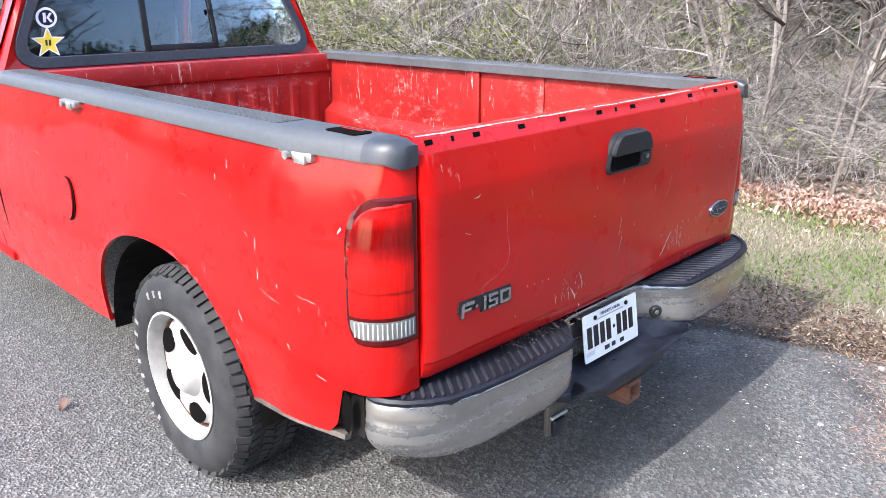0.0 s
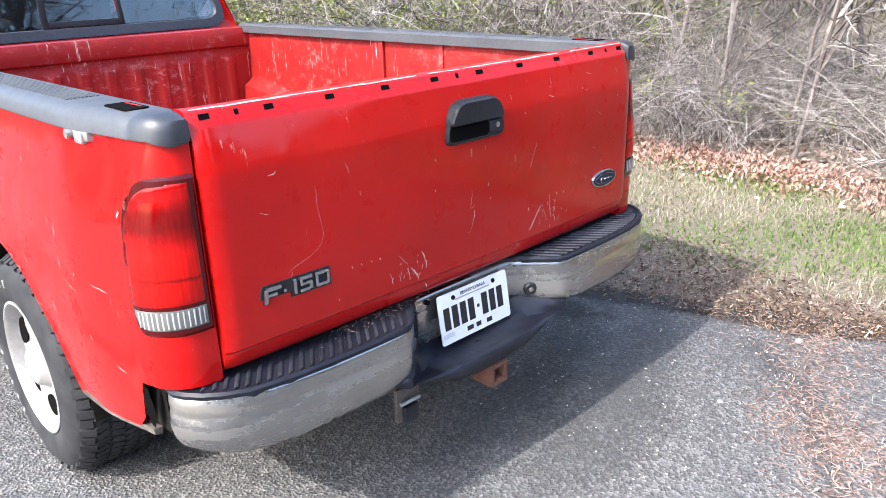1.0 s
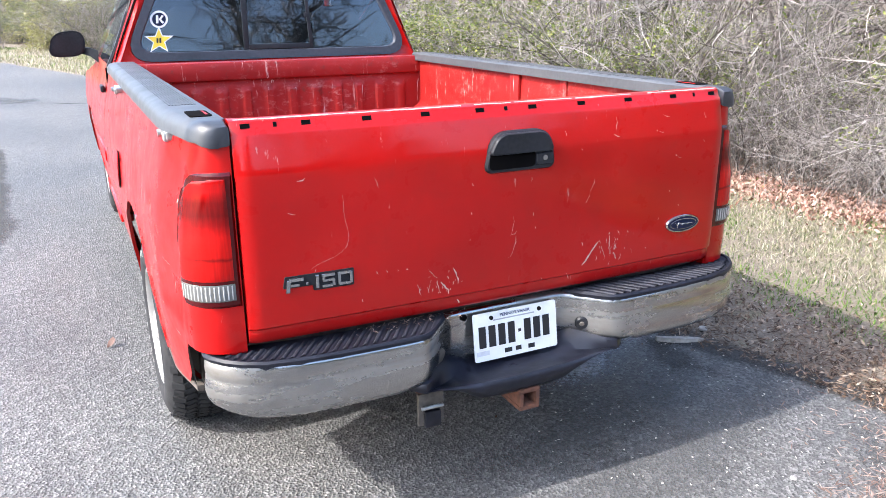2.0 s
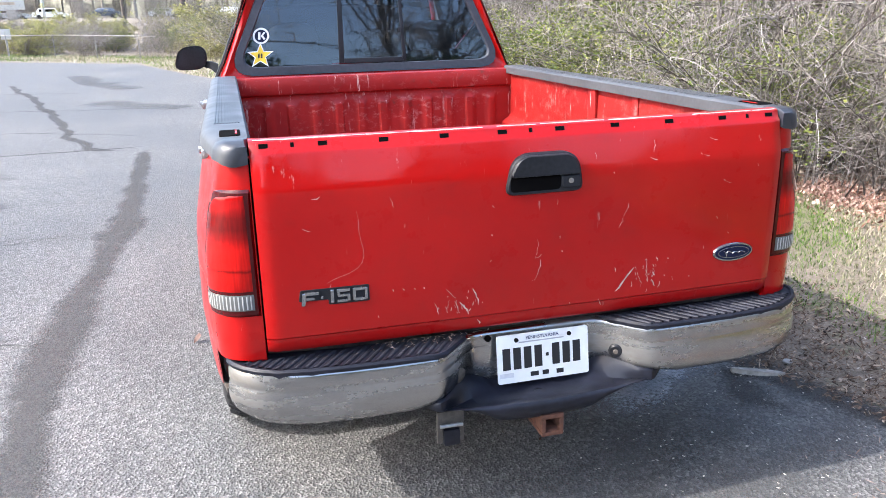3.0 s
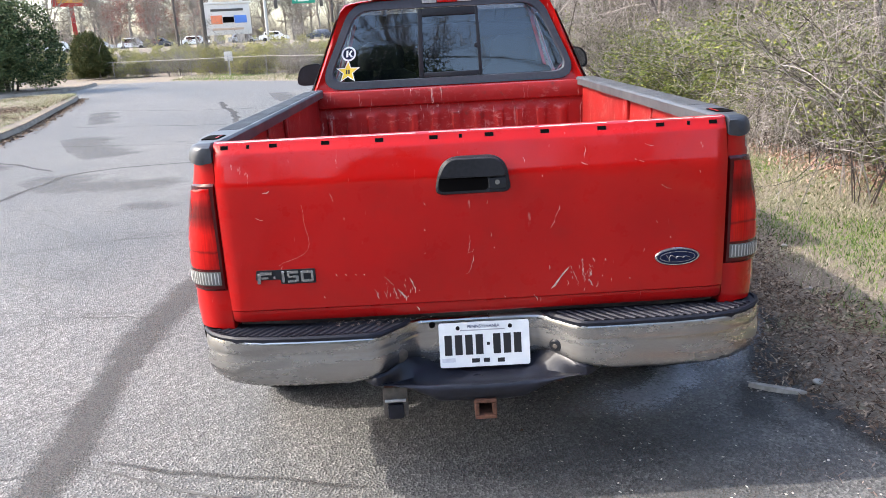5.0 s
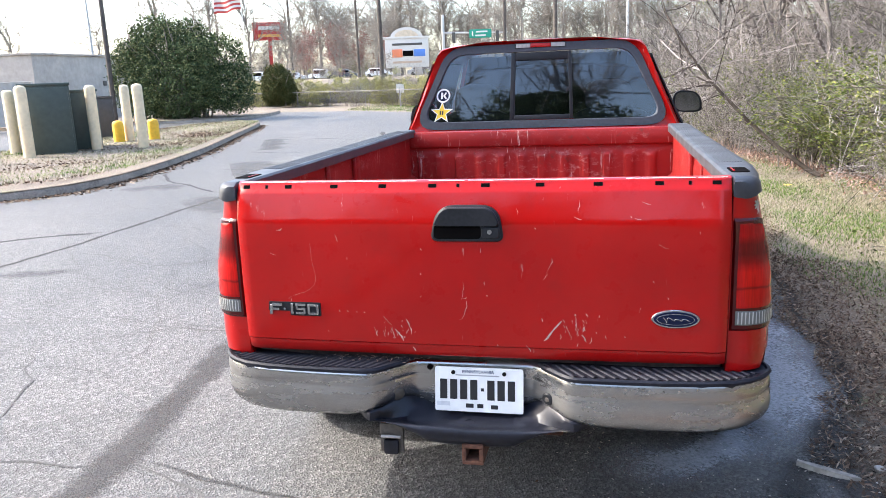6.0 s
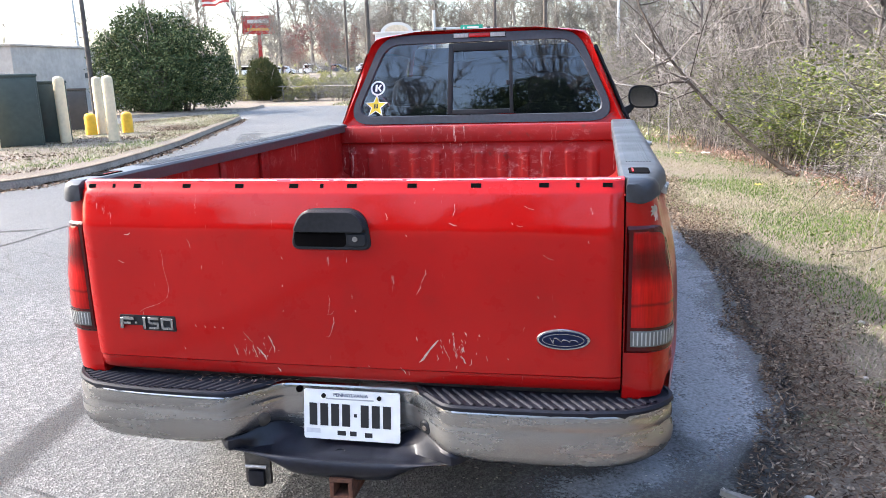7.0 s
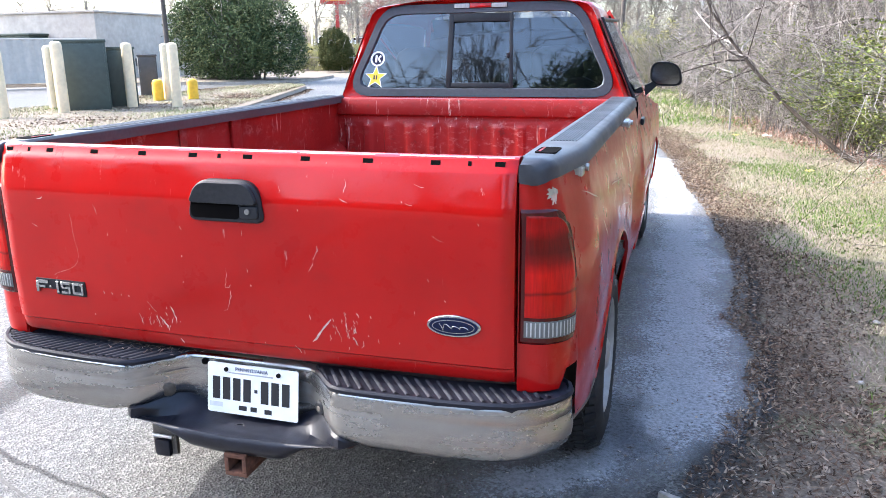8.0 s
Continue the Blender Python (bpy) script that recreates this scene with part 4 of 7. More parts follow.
part("socket_bracket", box(-0.33, -0.255, 0.0, 0.14, 0.445, 0.457, 0.002), RUST, socket)

# chassis rails, axle, springs
for side in (-1, 1):
    part("frame_rail", box(side * 0.42, side * 0.50, 0.10, 5.0, 0.52, 0.66, 0.01), DARK, truck)
    part("leaf_spring", tube([(side * 0.52, 0.45 + 0.1 * i, 0.50 - 0.09 * (1 - ((i - 7) / 7) ** 2)) for i in range(15)], 0.022, 6), DARK, truck)
axle = part("rear_axle", tube([(-0.78, 1.02, 0.395), (0.78, 1.02, 0.395)], 0.045, 10), DARK, truck)
part("differential", tube([(0.0, 0.86, 0.395), (0.0, 0.91, 0.395), (0.0, 1.02, 0.395), (0.0, 1.14, 0.395)], [0.06, 0.14, 0.15, 0.07], 14), DARK, axle)
part("bed_sill", box(-0.81, 0.81, 0.100, 0.17, 0.56, 0.80, 0.006), DIRTY, truck, "grimy cross sill under the bed")
part("fuel_tank", box(-0.40, 0.10, 1.75, 2.7, 0.42, 0.62, 0.05), DARK, truck)

# rust hole at the rear corner of the left bed side
ragged = random.Random(9)
def ragged_patch(s0, s1, z0, z1, out, wob, side=-1):
    rough = [1 + ragged.uniform(-wob, wob) for k in range(26)]
    pts = [[surf(side, (s0 + s1) / 2 + (s1 - s0) / 2 * g * f * math.cos(2 * math.pi * k / 26), (z0 + z1) / 2 + (z1 - z0) / 2 * g * f * math.sin(2 * math.pi * k / 26), out) for k, f in enumerate(rough)] for g in (0.01, 0.3, 0.6, 0.85, 1.0)]
    return sheet(pts, close=True)


part("rust_hole", ragged_patch(0.184, 0.222, 0.560, 0.680, 0.0035, 0.16), GAP, truck, "ragged rusted-through hole at the bed corner")

# bare patch and scratches on the bed sides
part("bare_patch", ragged_patch(0.070, 0.125, 1.196, 1.226, 0.002, 0.3, 1), ALUMINIUM, truck, "paint knocked off down to grey metal")
part("bare_patch", ragged_patch(0.085, 0.112, 1.186, 1.212, 0.0024, 0.4, 1), SCRATCH, truck)


def side_scratch(side, y0, z0, y1, z1, width, seed):
    """A ragged nick on a bed side."""
    rnd = random.Random(seed)
    a, b = [], []
    for k in range(5):
        y, z = y0 + (y1 - y0) * k / 4 + rnd.uniform(-0.002, 0.002), z0 + (z1 - z0) * k / 4 + rnd.uniform(-0.002, 0.002)
        h = width * rnd.uniform(0.25, 0.6) * (0.4 if k in (0, 4) else 1)
        x = side_x(z) - TAPER * (1 - smooth_step(0.076, 0.42, y)) + dent(side, y, z) + 0.0025
        d = Vector((y1 - y0, z1 - z0)).normalized()
        a.append((side * x, y - d.y * h, z + d.x * h))
        b.append((side * x, y + d.y * h, z - d.x * h))
    return sheet([a, b])


for k, (y0, z0, y1, z1, w) in enumerate(((0.637, 1.190, 0.630, 1.165, 0.006), (0.690, 1.142, 0.684, 1.128, 0.010), (0.168, 1.092, 0.176, 1.078, 0.012), (0.458, 0.935, 0.456, 0.905, 0.006), (0.565, 0.790, 0.548, 0.760, 0.010), (0.34, 0.760, 0.335, 0.745, 0.008),
                                         (0.30, 0.90, 0.234, 0.893, 0.003), (1.878, 0.540, 1.86, 0.510, 0.010), (1.248, 1.125, 1.245, 1.10, 0.006), (0.45, 0.885, 0.36, 0.862, 0.002), (0.374, 0.913, 0.370, 0.905, 0.008), (0.52, 1.02, 0.50, 1.01, 0.004), (0.90, 1.06, 0.84, 1.055, 0.002),
                                         (0.25, 0.70, 0.22, 0.69, 0.005), (1.40, 1.12, 1.36, 1.115, 0.003), (2.1, 1.02, 2.02, 1.015, 0.003), (0.60, 0.69, 0.58, 0.655, 0.004))):
    part("paint_scratch", side_scratch(-1, y0, z0, y1, z1, w * 0.5, k), SCRATCH, truck, smooth=0)
for k, (y0, z0, y1, z1, w) in enumerate(((0.30, 1.18, 0.50, 1.13, 0.004), (0.55, 1.05, 0.62, 0.98, 0.006), (0.9, 1.10, 1.3, 1.06, 0.005), (1.5, 1.0, 1.7, 0.95, 0.008), (0.42, 0.95, 0.46, 0.88, 0.005), (2.0, 1.12, 2.2, 1.02, 0.010), (1.2, 0.97, 1.5, 0.92, 0.004))):
    part("paint_scratch", side_scratch(1, y0, z0, y1, z1, w, 40 + k), SCRATCH, truck, smooth=0)

# ---------------------------------------------------------------- wheels


def ring_xy(y, z, r, x, count):
    return [(x, y + r * math.cos(2 * math.pi * k / count), z + r * math.sin(2 * math.pi * k / count)) for k in range(count)]


TYRE_R = 0.374
letters_w = plain("raised_white_letter", (0.19, 0.187, 0.18), 0.7, vary=0.25)


def wheel_thing(side, y):
    """All-terrain tyre on a steel wheel with oval holes."""
    c = TYRE_R + 0.027
    face = 0.985 if y < 3 else 0.955
    prof = [(face - 0.245, 0.215), (face - 0.260, 0.29), (face - 0.245, 0.345), (face - 0.215, 0.366), (face - 0.075, 0.366), (face - 0.050, 0.360), (face - 0.026, 0.343), (face - 0.008, 0.318), (face, 0.285), (face - 0.004, 0.245), (face - 0.016, 0.222), (face - 0.03, 0.213)]
    wheel = part("wheel", loft([ring_xy(y, c, r, side * x, 48) for x, r in prof], caps=False), TYRE, truck, "muddy all-terrain tyre on a pale steel wheel")
    # tread blocks
    bm = bmesh.new()
    for k in range(72):
        a = 2 * math.pi * k / 72
        for j, (x0, x1) in enumerate(((0.060, 0.098), (0.106, 0.144), (0.152, 0.190), (0.198, 0.232))):
            off = (0.5 if j % 2 else 0.0) * 2 * math.pi / 72
            m = pose(0, y, c) @ Matrix.Rotation(a + off, 4, "X") @ Matrix.Translation((0, 0, 0.3655))
            tw = Matrix.Rotation(0.45 * (-1) ** j, 4, "Z")
            bx = side * (face - (x0 + x1) / 2)
            vs = bmesh.ops.create_cube(bm, size=1, matrix=m @ Matrix.Translation((bx, 0, 0)) @ tw @ Matrix.Diagonal((x1 - x0, 0.0235, 0.015, 1)))["verts"]
    for k in range(64):
        m = pose(0, y, c) @ Matrix.Rotation(2 * math.pi * k / 64, 4, "X") @ Matrix.Translation((side * (face - 0.042), 0, 0.3555)) @ Matrix.Rotation(side * 0.50, 4, "Y")
        bmesh.ops.create_cube(bm, size=1, matrix=m @ Matrix.Diagonal((0.048 if k % 2 else 0.036, 0.0255, 0.015, 1)))
    part("tread", bm, TYRE, wheel, "chunky tyre tread", smooth=0)
    # raised lettering as plain bars
    for deg in (-52, -41, -30, -19, -8, 3, 14, 25, 62, 72, 82):
        a = radians(deg)
        m = pose(0, y, c) @ Matrix.Rotation(a - math.pi / 2, 4, "X") @ Matrix.Translation((side * (face - 0.001), 0, 0.285))
        part("letter_bar", box(-0.0015, 0.0015, -0.0075, 0.0075, -0.0125, 0.0125, 0.001, turn=m), letters_w, wheel)
    # rim, dish, holes, cap
    rim_prof = [(face - 0.016, 0.222), (face - 0.010, 0.224), (face - 0.008, 0.216), (face - 0.020, 0.206), (face - 0.055, 0.198), (face - 0.075, 0.19)]
    rim = part("rim", loft([ring_xy(y, c, r, side * x, 48) for x, r in rim_prof], caps=False), RIM, wheel, "rust-edged pale steel rim")
    part("rust_ring", loft([ring_xy(y, c, r, side * x, 48) for x, r in ((face - 0.060, 0.199), (face - 0.056, 0.193), (face - 0.068, 0.186))], caps=False), RUST, rim, "brown rust ring inside the rim")
    n = 60
    rows = []
    for r, x in ((0.192, 0.070), (0.175, 0.052), (0.155, 0.044), (0.135, 0.040), (0.115, 0.042), (0.095, 0.048), (0.070, 0.048), (0.05, 0.046)):
        line = []
        for k in range(n):
            a = 2 * math.pi * k / n
            spoke = 0.5 + 0.5 * math.cos(5 * a)
            dip = 0.004 * (1 - spoke) ** 2 * math.exp(-((r - 0.145) / 0.035) ** 2)
            line.append((side * (face - x - dip), y + r * math.cos(a), c + r * math.sin(a)))
        rows.append(line)
    part("wheel_disc", sheet(rows, close=True), RIM, rim)
    for k in range(5):
        a = 2 * math.pi * (k + 0.5) / 5
        pts = [(0.058 * math.cos(t), 0.036 * math.sin(t) * (1 + 0.18 * math.cos(t))) for t in (2 * math.pi * q / 20 for q in range(20))]
        m = pose(0, y, c) @ Matrix.Rotation(a, 4, "X") @ Matrix.Translation((side * (face - 0.0445), 0.140, 0))
        bm = slab(pts, 0.004, lambda u, v, w: tuple(m @ Vector((side * w, v, u))))
        part("vent_hole", bm, GAP, rim, "dark oval hole in the wheel disc")
    part("hub_cap", loft([ring_xy(y, c, r, side * x, 32) for x, r in ((face - 0.060, 0.092), (face - 0.045, 0.080), (face - 0.032, 0.070), (face - 0.018, 0.060), (face - 0.010, 0.048), (face - 0.007, 0.02))]), RIM, rim, "dull silver hub cap")
    part("brake_drum", loft([ring_xy(y, c, r, side * x, 24) for x, r in ((face - 0.21, 0.17), (face - 0.10, 0.17))]), DARK, wheel)


for y in (1.045, 4.53):
    for side in (-1, 1):
        wheel_thing(side, y)

# ---------------------------------------------------------------- cab


def cab_form(p):
    """Lays the cab's drawing into its place: narrower towards the roof."""
    s = lerp_table([(0.9, 1.0), (1.305, 0.985), (1.378, 0.968), (1.852, 0.905), (1.95, 0.895)], p.z)
    y = lerp_table([(2.0, 1.85), (2.85, 2.64), (2.985, 2.745), (4.20, 3.85), (4.60, 4.30), (5.0, 4.75), (5.7, 5.5)], p.y)
    z = p.z if p.z < 1.0 else lerp_table([(1.0, 1.0), (1.378, 1.337), (1.852, 1.771), (2.2, 2.09)], p.z)
    return Vector((p.x * s, y, z))


SHAPE[0] = cab_form
for side in (-1, 1):
    y_cab = [CAB_REAR + 0.025 + 0.03 * i for i in range(13)]
    straight = lambda z, s: (side_x(z), s)
    lift_cab = lambda y: 1.295
    rear_quarter = side_panel(side, straight, [2.850 + 0.0275 * i for i in range(8)], lambda y: 0.40, lift_cab, None, 20)
    part("cab_corner", rear_quarter, RED, truck)
    door = part("door", side_panel(side, straight, [3.055 + 0.04 * i for i in range(29)], lambda y: 0.45, lift_cab, None, 20), RED, truck, "red cab door")
    part("door_handle", box(side * 0.962, side * 0.985, 3.13, 3.30, 1.13, 1.175, 0.012), BLACK, door, "black door handle")
    part("side_moulding", box(side * 0.985, side * 1.002, 3.07, 4.16, 0.74, 0.80, 0.008), RED, door)
    part("sill", box(side * 0.90, side * 0.972, 2.93, 4.2, 0.40, 0.452, 0.015), RED, truck)
    part("door_gap", box(side * 0.93, side * 0.955, 3.045, 3.058, 0.46, 1.29), GAP, truck)
    part("front_fender", side_panel(side, straight, [4.185 + 0.04 * i for i in range(35)], lambda y: 0.45, lambda y: 1.25 - 0.16 * smooth_step(4.2, 5.6, y), ARCH[1], 24), RED, truck, "red front fender")
    rings = [[(side * x, ARCH[1][0] - math.cos(math.pi * k / 16) * 0.5, 0.40 + math.sin(math.pi * k / 16) * 0.46) for x in (0.955, 0.80, 0.62)] for k in range(17)]
    part("wheel_house", sheet(rings), DARK, truck)

# rear of the cab: a ring round the window
OUT = rounded([(-0.925, 1.26), (0.925, 1.26), (0.885, 1.42), (0.735, 1.895), (0.40, 1.937), (-0.40, 1.937), (-0.735, 1.895), (-0.885, 1.42)], [0.03, 0.03, 0.6, 0.10, 0.6, 0.6, 0.10, 0.6], 6)



def resample(loop, count):
    pts = [Vector(p) for p in loop] + [Vector(loop[0])]
    d = [0.0]
    for a, b in zip(pts, pts[1:]):
        d.append(d[-1] + (b - a).length)
    return [tuple(float(np.interp(d[-1] * k / count, d, [p[i] for p in pts])) for i in range(len(pts[0]))) for k in range(count)]


def window_y(z):
    return 2.985 + 0.15 * (z - 1.60)


SEAL_OUT = rounded([(-0.882, 1.322), (0.876, 1.322), (0.676, 1.912), (-0.676, 1.912)], [0.13, 0.13, 0.20, 0.20], 10)
GLASS_OUT = rounded([(-0.808, 1.376), (0.808, 1.376), (0.632, 1.853), (-0.632, 1.853)], [0.085, 0.085, 0.15, 0.15], 10)
N_RING = 96



def even(loop):
    big = resample(loop, 960)
    k = min(range(960), key=lambda i: abs(big[i][0]) + (10 if big[i][1] > 1.6 else 0))
    return resample(big[k:] + big[:k], N_RING)


out_e, seal_e, glass_e = even(OUT), even(SEAL_OUT), even(GLASS_OUT)
rings = [[(x * 1.0, 3.03, z) for x, z in out_e], [(x * 0.995, 2.985, 1.26 + (z - 1.26) * 0.997) for x, z in out_e], [(x * 0.975, window_y(z) - 0.018, 1.26 + (z - 1.26) * 0.985) for x, z in out_e],
         [(x, window_y(z) - 0.006, z) for x, z in seal_e]]
rear = part("cab_rear_panel", loft(rings, caps=False), RED, truck, "red cab rear with rounded corners")
part("cab_rear_lower", box(-0.92, 0.92, 2.96, 2.99, 0.45, 1.30, 0.01), RED, truck)
seal = part("window_surround", loft([[(x, window_y(z) + 0.0, z) for x, z in seal_e], [(x * 0.995, window_y(z) - 0.020, z) for x, z in seal_e], [(x * 1.012, window_y(z) - 0.020, 1.615 + (z - 1.615) * 1.012) for x, z in glass_e],
                                     [(x, window_y(z) - 0.006, z) for x, z in glass_e], [(x, window_y(z) + 0.02, z) for x, z in glass_e]], caps=False), SEAL, truck, "faded black rear window surround")


def pane(x0, x1, z0, z1, y, clip=True):
    """Part of the window between two uprights."""
    rows = []
    for k in range(25):
        z = z0 + (z1 - z0) * k / 24
        half = 0.0
        for a, b in zip(GLASS_OUT, GLASS_OUT[1:] + GLASS_OUT[:1]):
            if (a[1] - z) * (b[1] - z) <= 0 and a[1] != b[1]:
                half = max(half, abs(a[0] + (b[0] - a[0]) * (z - a[1]) / (b[1] - a[1])))
        lo, hi = max(x0, -half), min(x1, half)
        rows.append([(lo + (hi - lo) * i / 8, y - 2.985 + window_y(z), z) for i in range(9)])
    return sheet(rows)


for x0, x1 in ((-0.81, -0.195), (0.222, 0.81)):
    g = part("fixed_pane", pane(x0, x1, 1.379, 1.851, 2.982), GLASS, seal, "dark tinted rear glass")
LEAN_BACK = Matrix(((1, 0, 0, 0), (0, 1, 0.15, -0.24), (0, 0, 1, 0), (0, 0, 0, 1)))
slider = part("sliding_pane", pane(-0.172, 0.210, 1.405, 1.800, 2.990), GLASS, seal, "dark tinted sliding pane")
for x0, x1, z0, z1 in ((-0.200, -0.168, 1.380, 1.85), (0.206, 0.228, 1.380, 1.85), (-0.168, 0.206, 1.797, 1.85), (-0.168, 0.206, 1.380, 1.412)):
    part("slider_frame", box(x0, x1, 2.972, 2.990, z0, z1, 0.003, turn=LEAN_BACK), BLACK, seal)
part("slider_latch", box(0.188, 0.204, 2.965, 2.975, 1.57, 1.60, 0.003, turn=LEAN_BACK), BLACK, seal)
stop = part("high_stop_lamp", box(-0.172, 0.195, 2.962, 2.985, 1.878, 1.916, 0.006, turn=LEAN_BACK), BLACK, truck, "high-mounted stop lamp with two clear cargo lights")
part("stop_lens", box(-0.06, 0.085, 2.957, 2.966, 1.883, 1.911, 0.003, turn=LEAN_BACK), LENS_RED, stop)
for x0, x1 in ((-0.165, -0.062), (0.087, 0.188)):
    part("cargo_lens", box(x0, x1, 2.957, 2.966, 1.883, 1.911, 0.003, turn=LEAN_BACK), LENS_FLUTE, stop)

# stickers inside the reach of the glass
ring_pts = [(-0.678 + 0.050 * math.cos(t), 1.568 + 0.050 * math.sin(t)) for t in (2 * math.pi * k / 32 for k in range(32))]
on_glass = lambda u, v, w: (u, window_y(v) - 0.004 - w, v)
badge = part("round_sticker", slab(ring_pts, 0.0008, on_glass), WHITE, seal, "round white window sticker")
part("sticker_field", slab([(-0.678 + (x + 0.678) * 0.76, 1.568 + (z - 1.568) * 0.76) for x, z in ring_pts], 0.0006, lambda u, v, w: on_glass(u, v, w + 0.001)), BLUE, badge)
for pts in ([(-0.695, 1.545), (-0.681, 1.545), (-0.681, 1.591), (-0.695, 1.591)], [(-0.679, 1.568), (-0.663, 1.592), (-0.651, 1.588), (-0.667, 1.566)], [(-0.679, 1.567), (-0.661, 1.543), (-0.650, 1.549), (-0.667, 1.570)]):
    part("sticker_stroke", slab(pts, 0.0006, lambda u, v, w: on_glass(u, v, w + 0.0018)), WHITE, badge)
star = lambda r: [(-0.681 + (r if k % 2 == 0 else r * 0.42) * math.sin(math.pi * k / 5), 1.446 + (r if k % 2 == 0 else r * 0.42) * math.cos(math.pi * k / 5)) for k in range(10)]


def star_mesh(r, w):
    bm = bmesh.new()
    pts = star(r)
    c = bm.verts.new(on_glass(-0.681, 1.446, w))
    vs = [bm.verts.new(on_glass(*p, w)) for p in pts]
    for a, b in zip(vs, vs[1:] + vs[:1]):
        bm.faces.new((c, a, b))
    return bm


sticker = part("star_sticker", star_mesh(0.084, 0.0006), WHITE, seal, "yellow star window sticker with a white edge")
part("star_field", star_mesh(0.068, 0.0014), YELLOW, sticker)
for u in (-0.695, -0.679):
    part("sticker_stroke", slab([(u, 1.432), (u + 0.010, 1.432), (u + 0.010, 1.460), (u, 1.460)], 0.0005, lambda a, b, w: on_glass(a, b, w + 0.002)), INK, sticker)

# roof, pillars, windscreen, bonnet
roof_rows = []
for y, sx, drop in ((3.0, 0.985, 0.010), (3.03, 1.0, 0.0), (3.3, 1.0, -0.008), (3.7, 0.995, -0.010), (4.05, 0.98, 0.006), (4.2, 0.97, 0.03)):
    roof_rows.append([(x * sx, y, z - drop) for x, z in ((-0.765, 1.80), (-0.745, 1.865), (-0.715, 1.90), (-0.60, 1.918), (-0.3, 1.936), (0, 1.940), (0.3, 1.936), (0.60, 1.918), (0.715, 1.90), (0.745, 1.865), (0.765, 1.80))])
part("roof", sheet(roof_rows), RED, truck, "red cab roof")
for side in (-1, 1):
    rows = [[(side * x, y, z) for x, z in ((0.925, 1.28), (0.90, 1.40), (0.84, 1.60), (0.775, 1.80))] for y in (2.995, 3.03, 3.10, 3.14)]
    part("rear_pillar", sheet(rows), RED, truck)
    part("front_pillar", sheet([[(side * 0.92, 4.72, 1.24), (side * 0.77, 4.22, 1.82), (side * 0.73, 4.20, 1.90)], [(side * 0.90, 4.80, 1.24), (side * 0.74, 4.27, 1.83), (side * 0.70, 4.25, 1.88)]]), RED, truck)
    rows = [[(side * x, y0 + (y1 - y0) * i / 6, z) for i in range(7)] for x, z, y0, y1 in ((0.930, 1.29, 3.12, 4.68), (0.895, 1.42, 3.13, 4.57), (0.835, 1.62, 3.14, 4.39), (0.775, 1.80, 3.15, 4.23))]
    part("side_window", sheet(rows), CLEAR_GLASS, truck, "side window")
    part("window_trim", tube([(side * 0.935, 3.10, 1.29), (side * 0.90, 3.115, 1.41), (side * 0.84, 3.13, 1.61), (side * 0.778, 3.15, 1.80), (side * 0.772, 4.22, 1.82)], 0.014, 6), BLACK, truck)
    # mirror
    cx, cz, w, h = side * 1.090, 1.420, 0.118, 0.100
    if side < 0:
        cx, cz = -1.125, 1.385
    shape = rounded([(-w, -h * 0.95), (w, -h), (w, h * 0.8), (-w * 0.8, h)], [0.075, 0.075, 0.095, 0.095], 8)
    shell = loft([[(cx + u * f * side, y, cz + v * f) for u, v in shape] for y, f in ((4.385, 0.97), (4.38, 1.0), (4.42, 1.0), (4.47, 0.85), (4.50, 0.5))])
    mir = part("door_mirror", shell, BLACK, truck, "black door mirror")
    # left mirror's dark reflection is painted as plain black
    part("mirror_glass", loft([[(cx + u * f * side, y, cz + v * f) for u, v in shape] for y, f in ((4.384, 0.86), (4.3785, 0.86))]), MIRROR if side > 0 else BLACK, mir)
    part("mirror_arm", loft([[(side * x, y0, z0), (side * x, y0 + 0.07, z0), (side * x, y0 + 0.07, z1), (side * x, y0, z1)] for x, y0, z0, z1 in ((0.93, 4.36, 1.24, 1.33), (0.98, 4.38, 1.29, 1.35), (1.03, 4.40, cz - 0.08, cz - 0.03))]), BLACK, mir)
part("windscreen", sheet([[(x * 0.90, 4.79 - 0.06 * abs(x) ** 2, 1.24) for x in (-1, -0.5, 0, 0.5, 1)], [(x * 0.73, 4.27 - 0.04 * abs(x) ** 2, 1.86) for x in (-1, -0.5, 0, 0.5, 1)]]), CLEAR_GLASS, truck, "windscreen")
rows = []
for y, z, w in ((4.76, 1.22, 0.93), (5.0, 1.215, 0.93), (5.4, 1.16, 0.90), (5.58, 1.08, 0.86), (5.62, 0.98, 0.85)):
    rows.append([(x * w, y, z + 0.03 * (1 - x * x)) for x in (-1, -0.75, -0.5, -0.25, 0, 0.25, 0.5, 0.75, 1)])
part("bonnet", sheet(rows), RED, truck, "red bonnet")
part("grille", box(-0.9, 0.9, 5.55, 5.62, 0.70, 1.0, 0.02), BLACK, truck)
part("front_bumper", box(-0.95, 0.95, 5.58, 5.70, 0.48, 0.70, 0.04), CHROME, truck, "chrome front bumper")
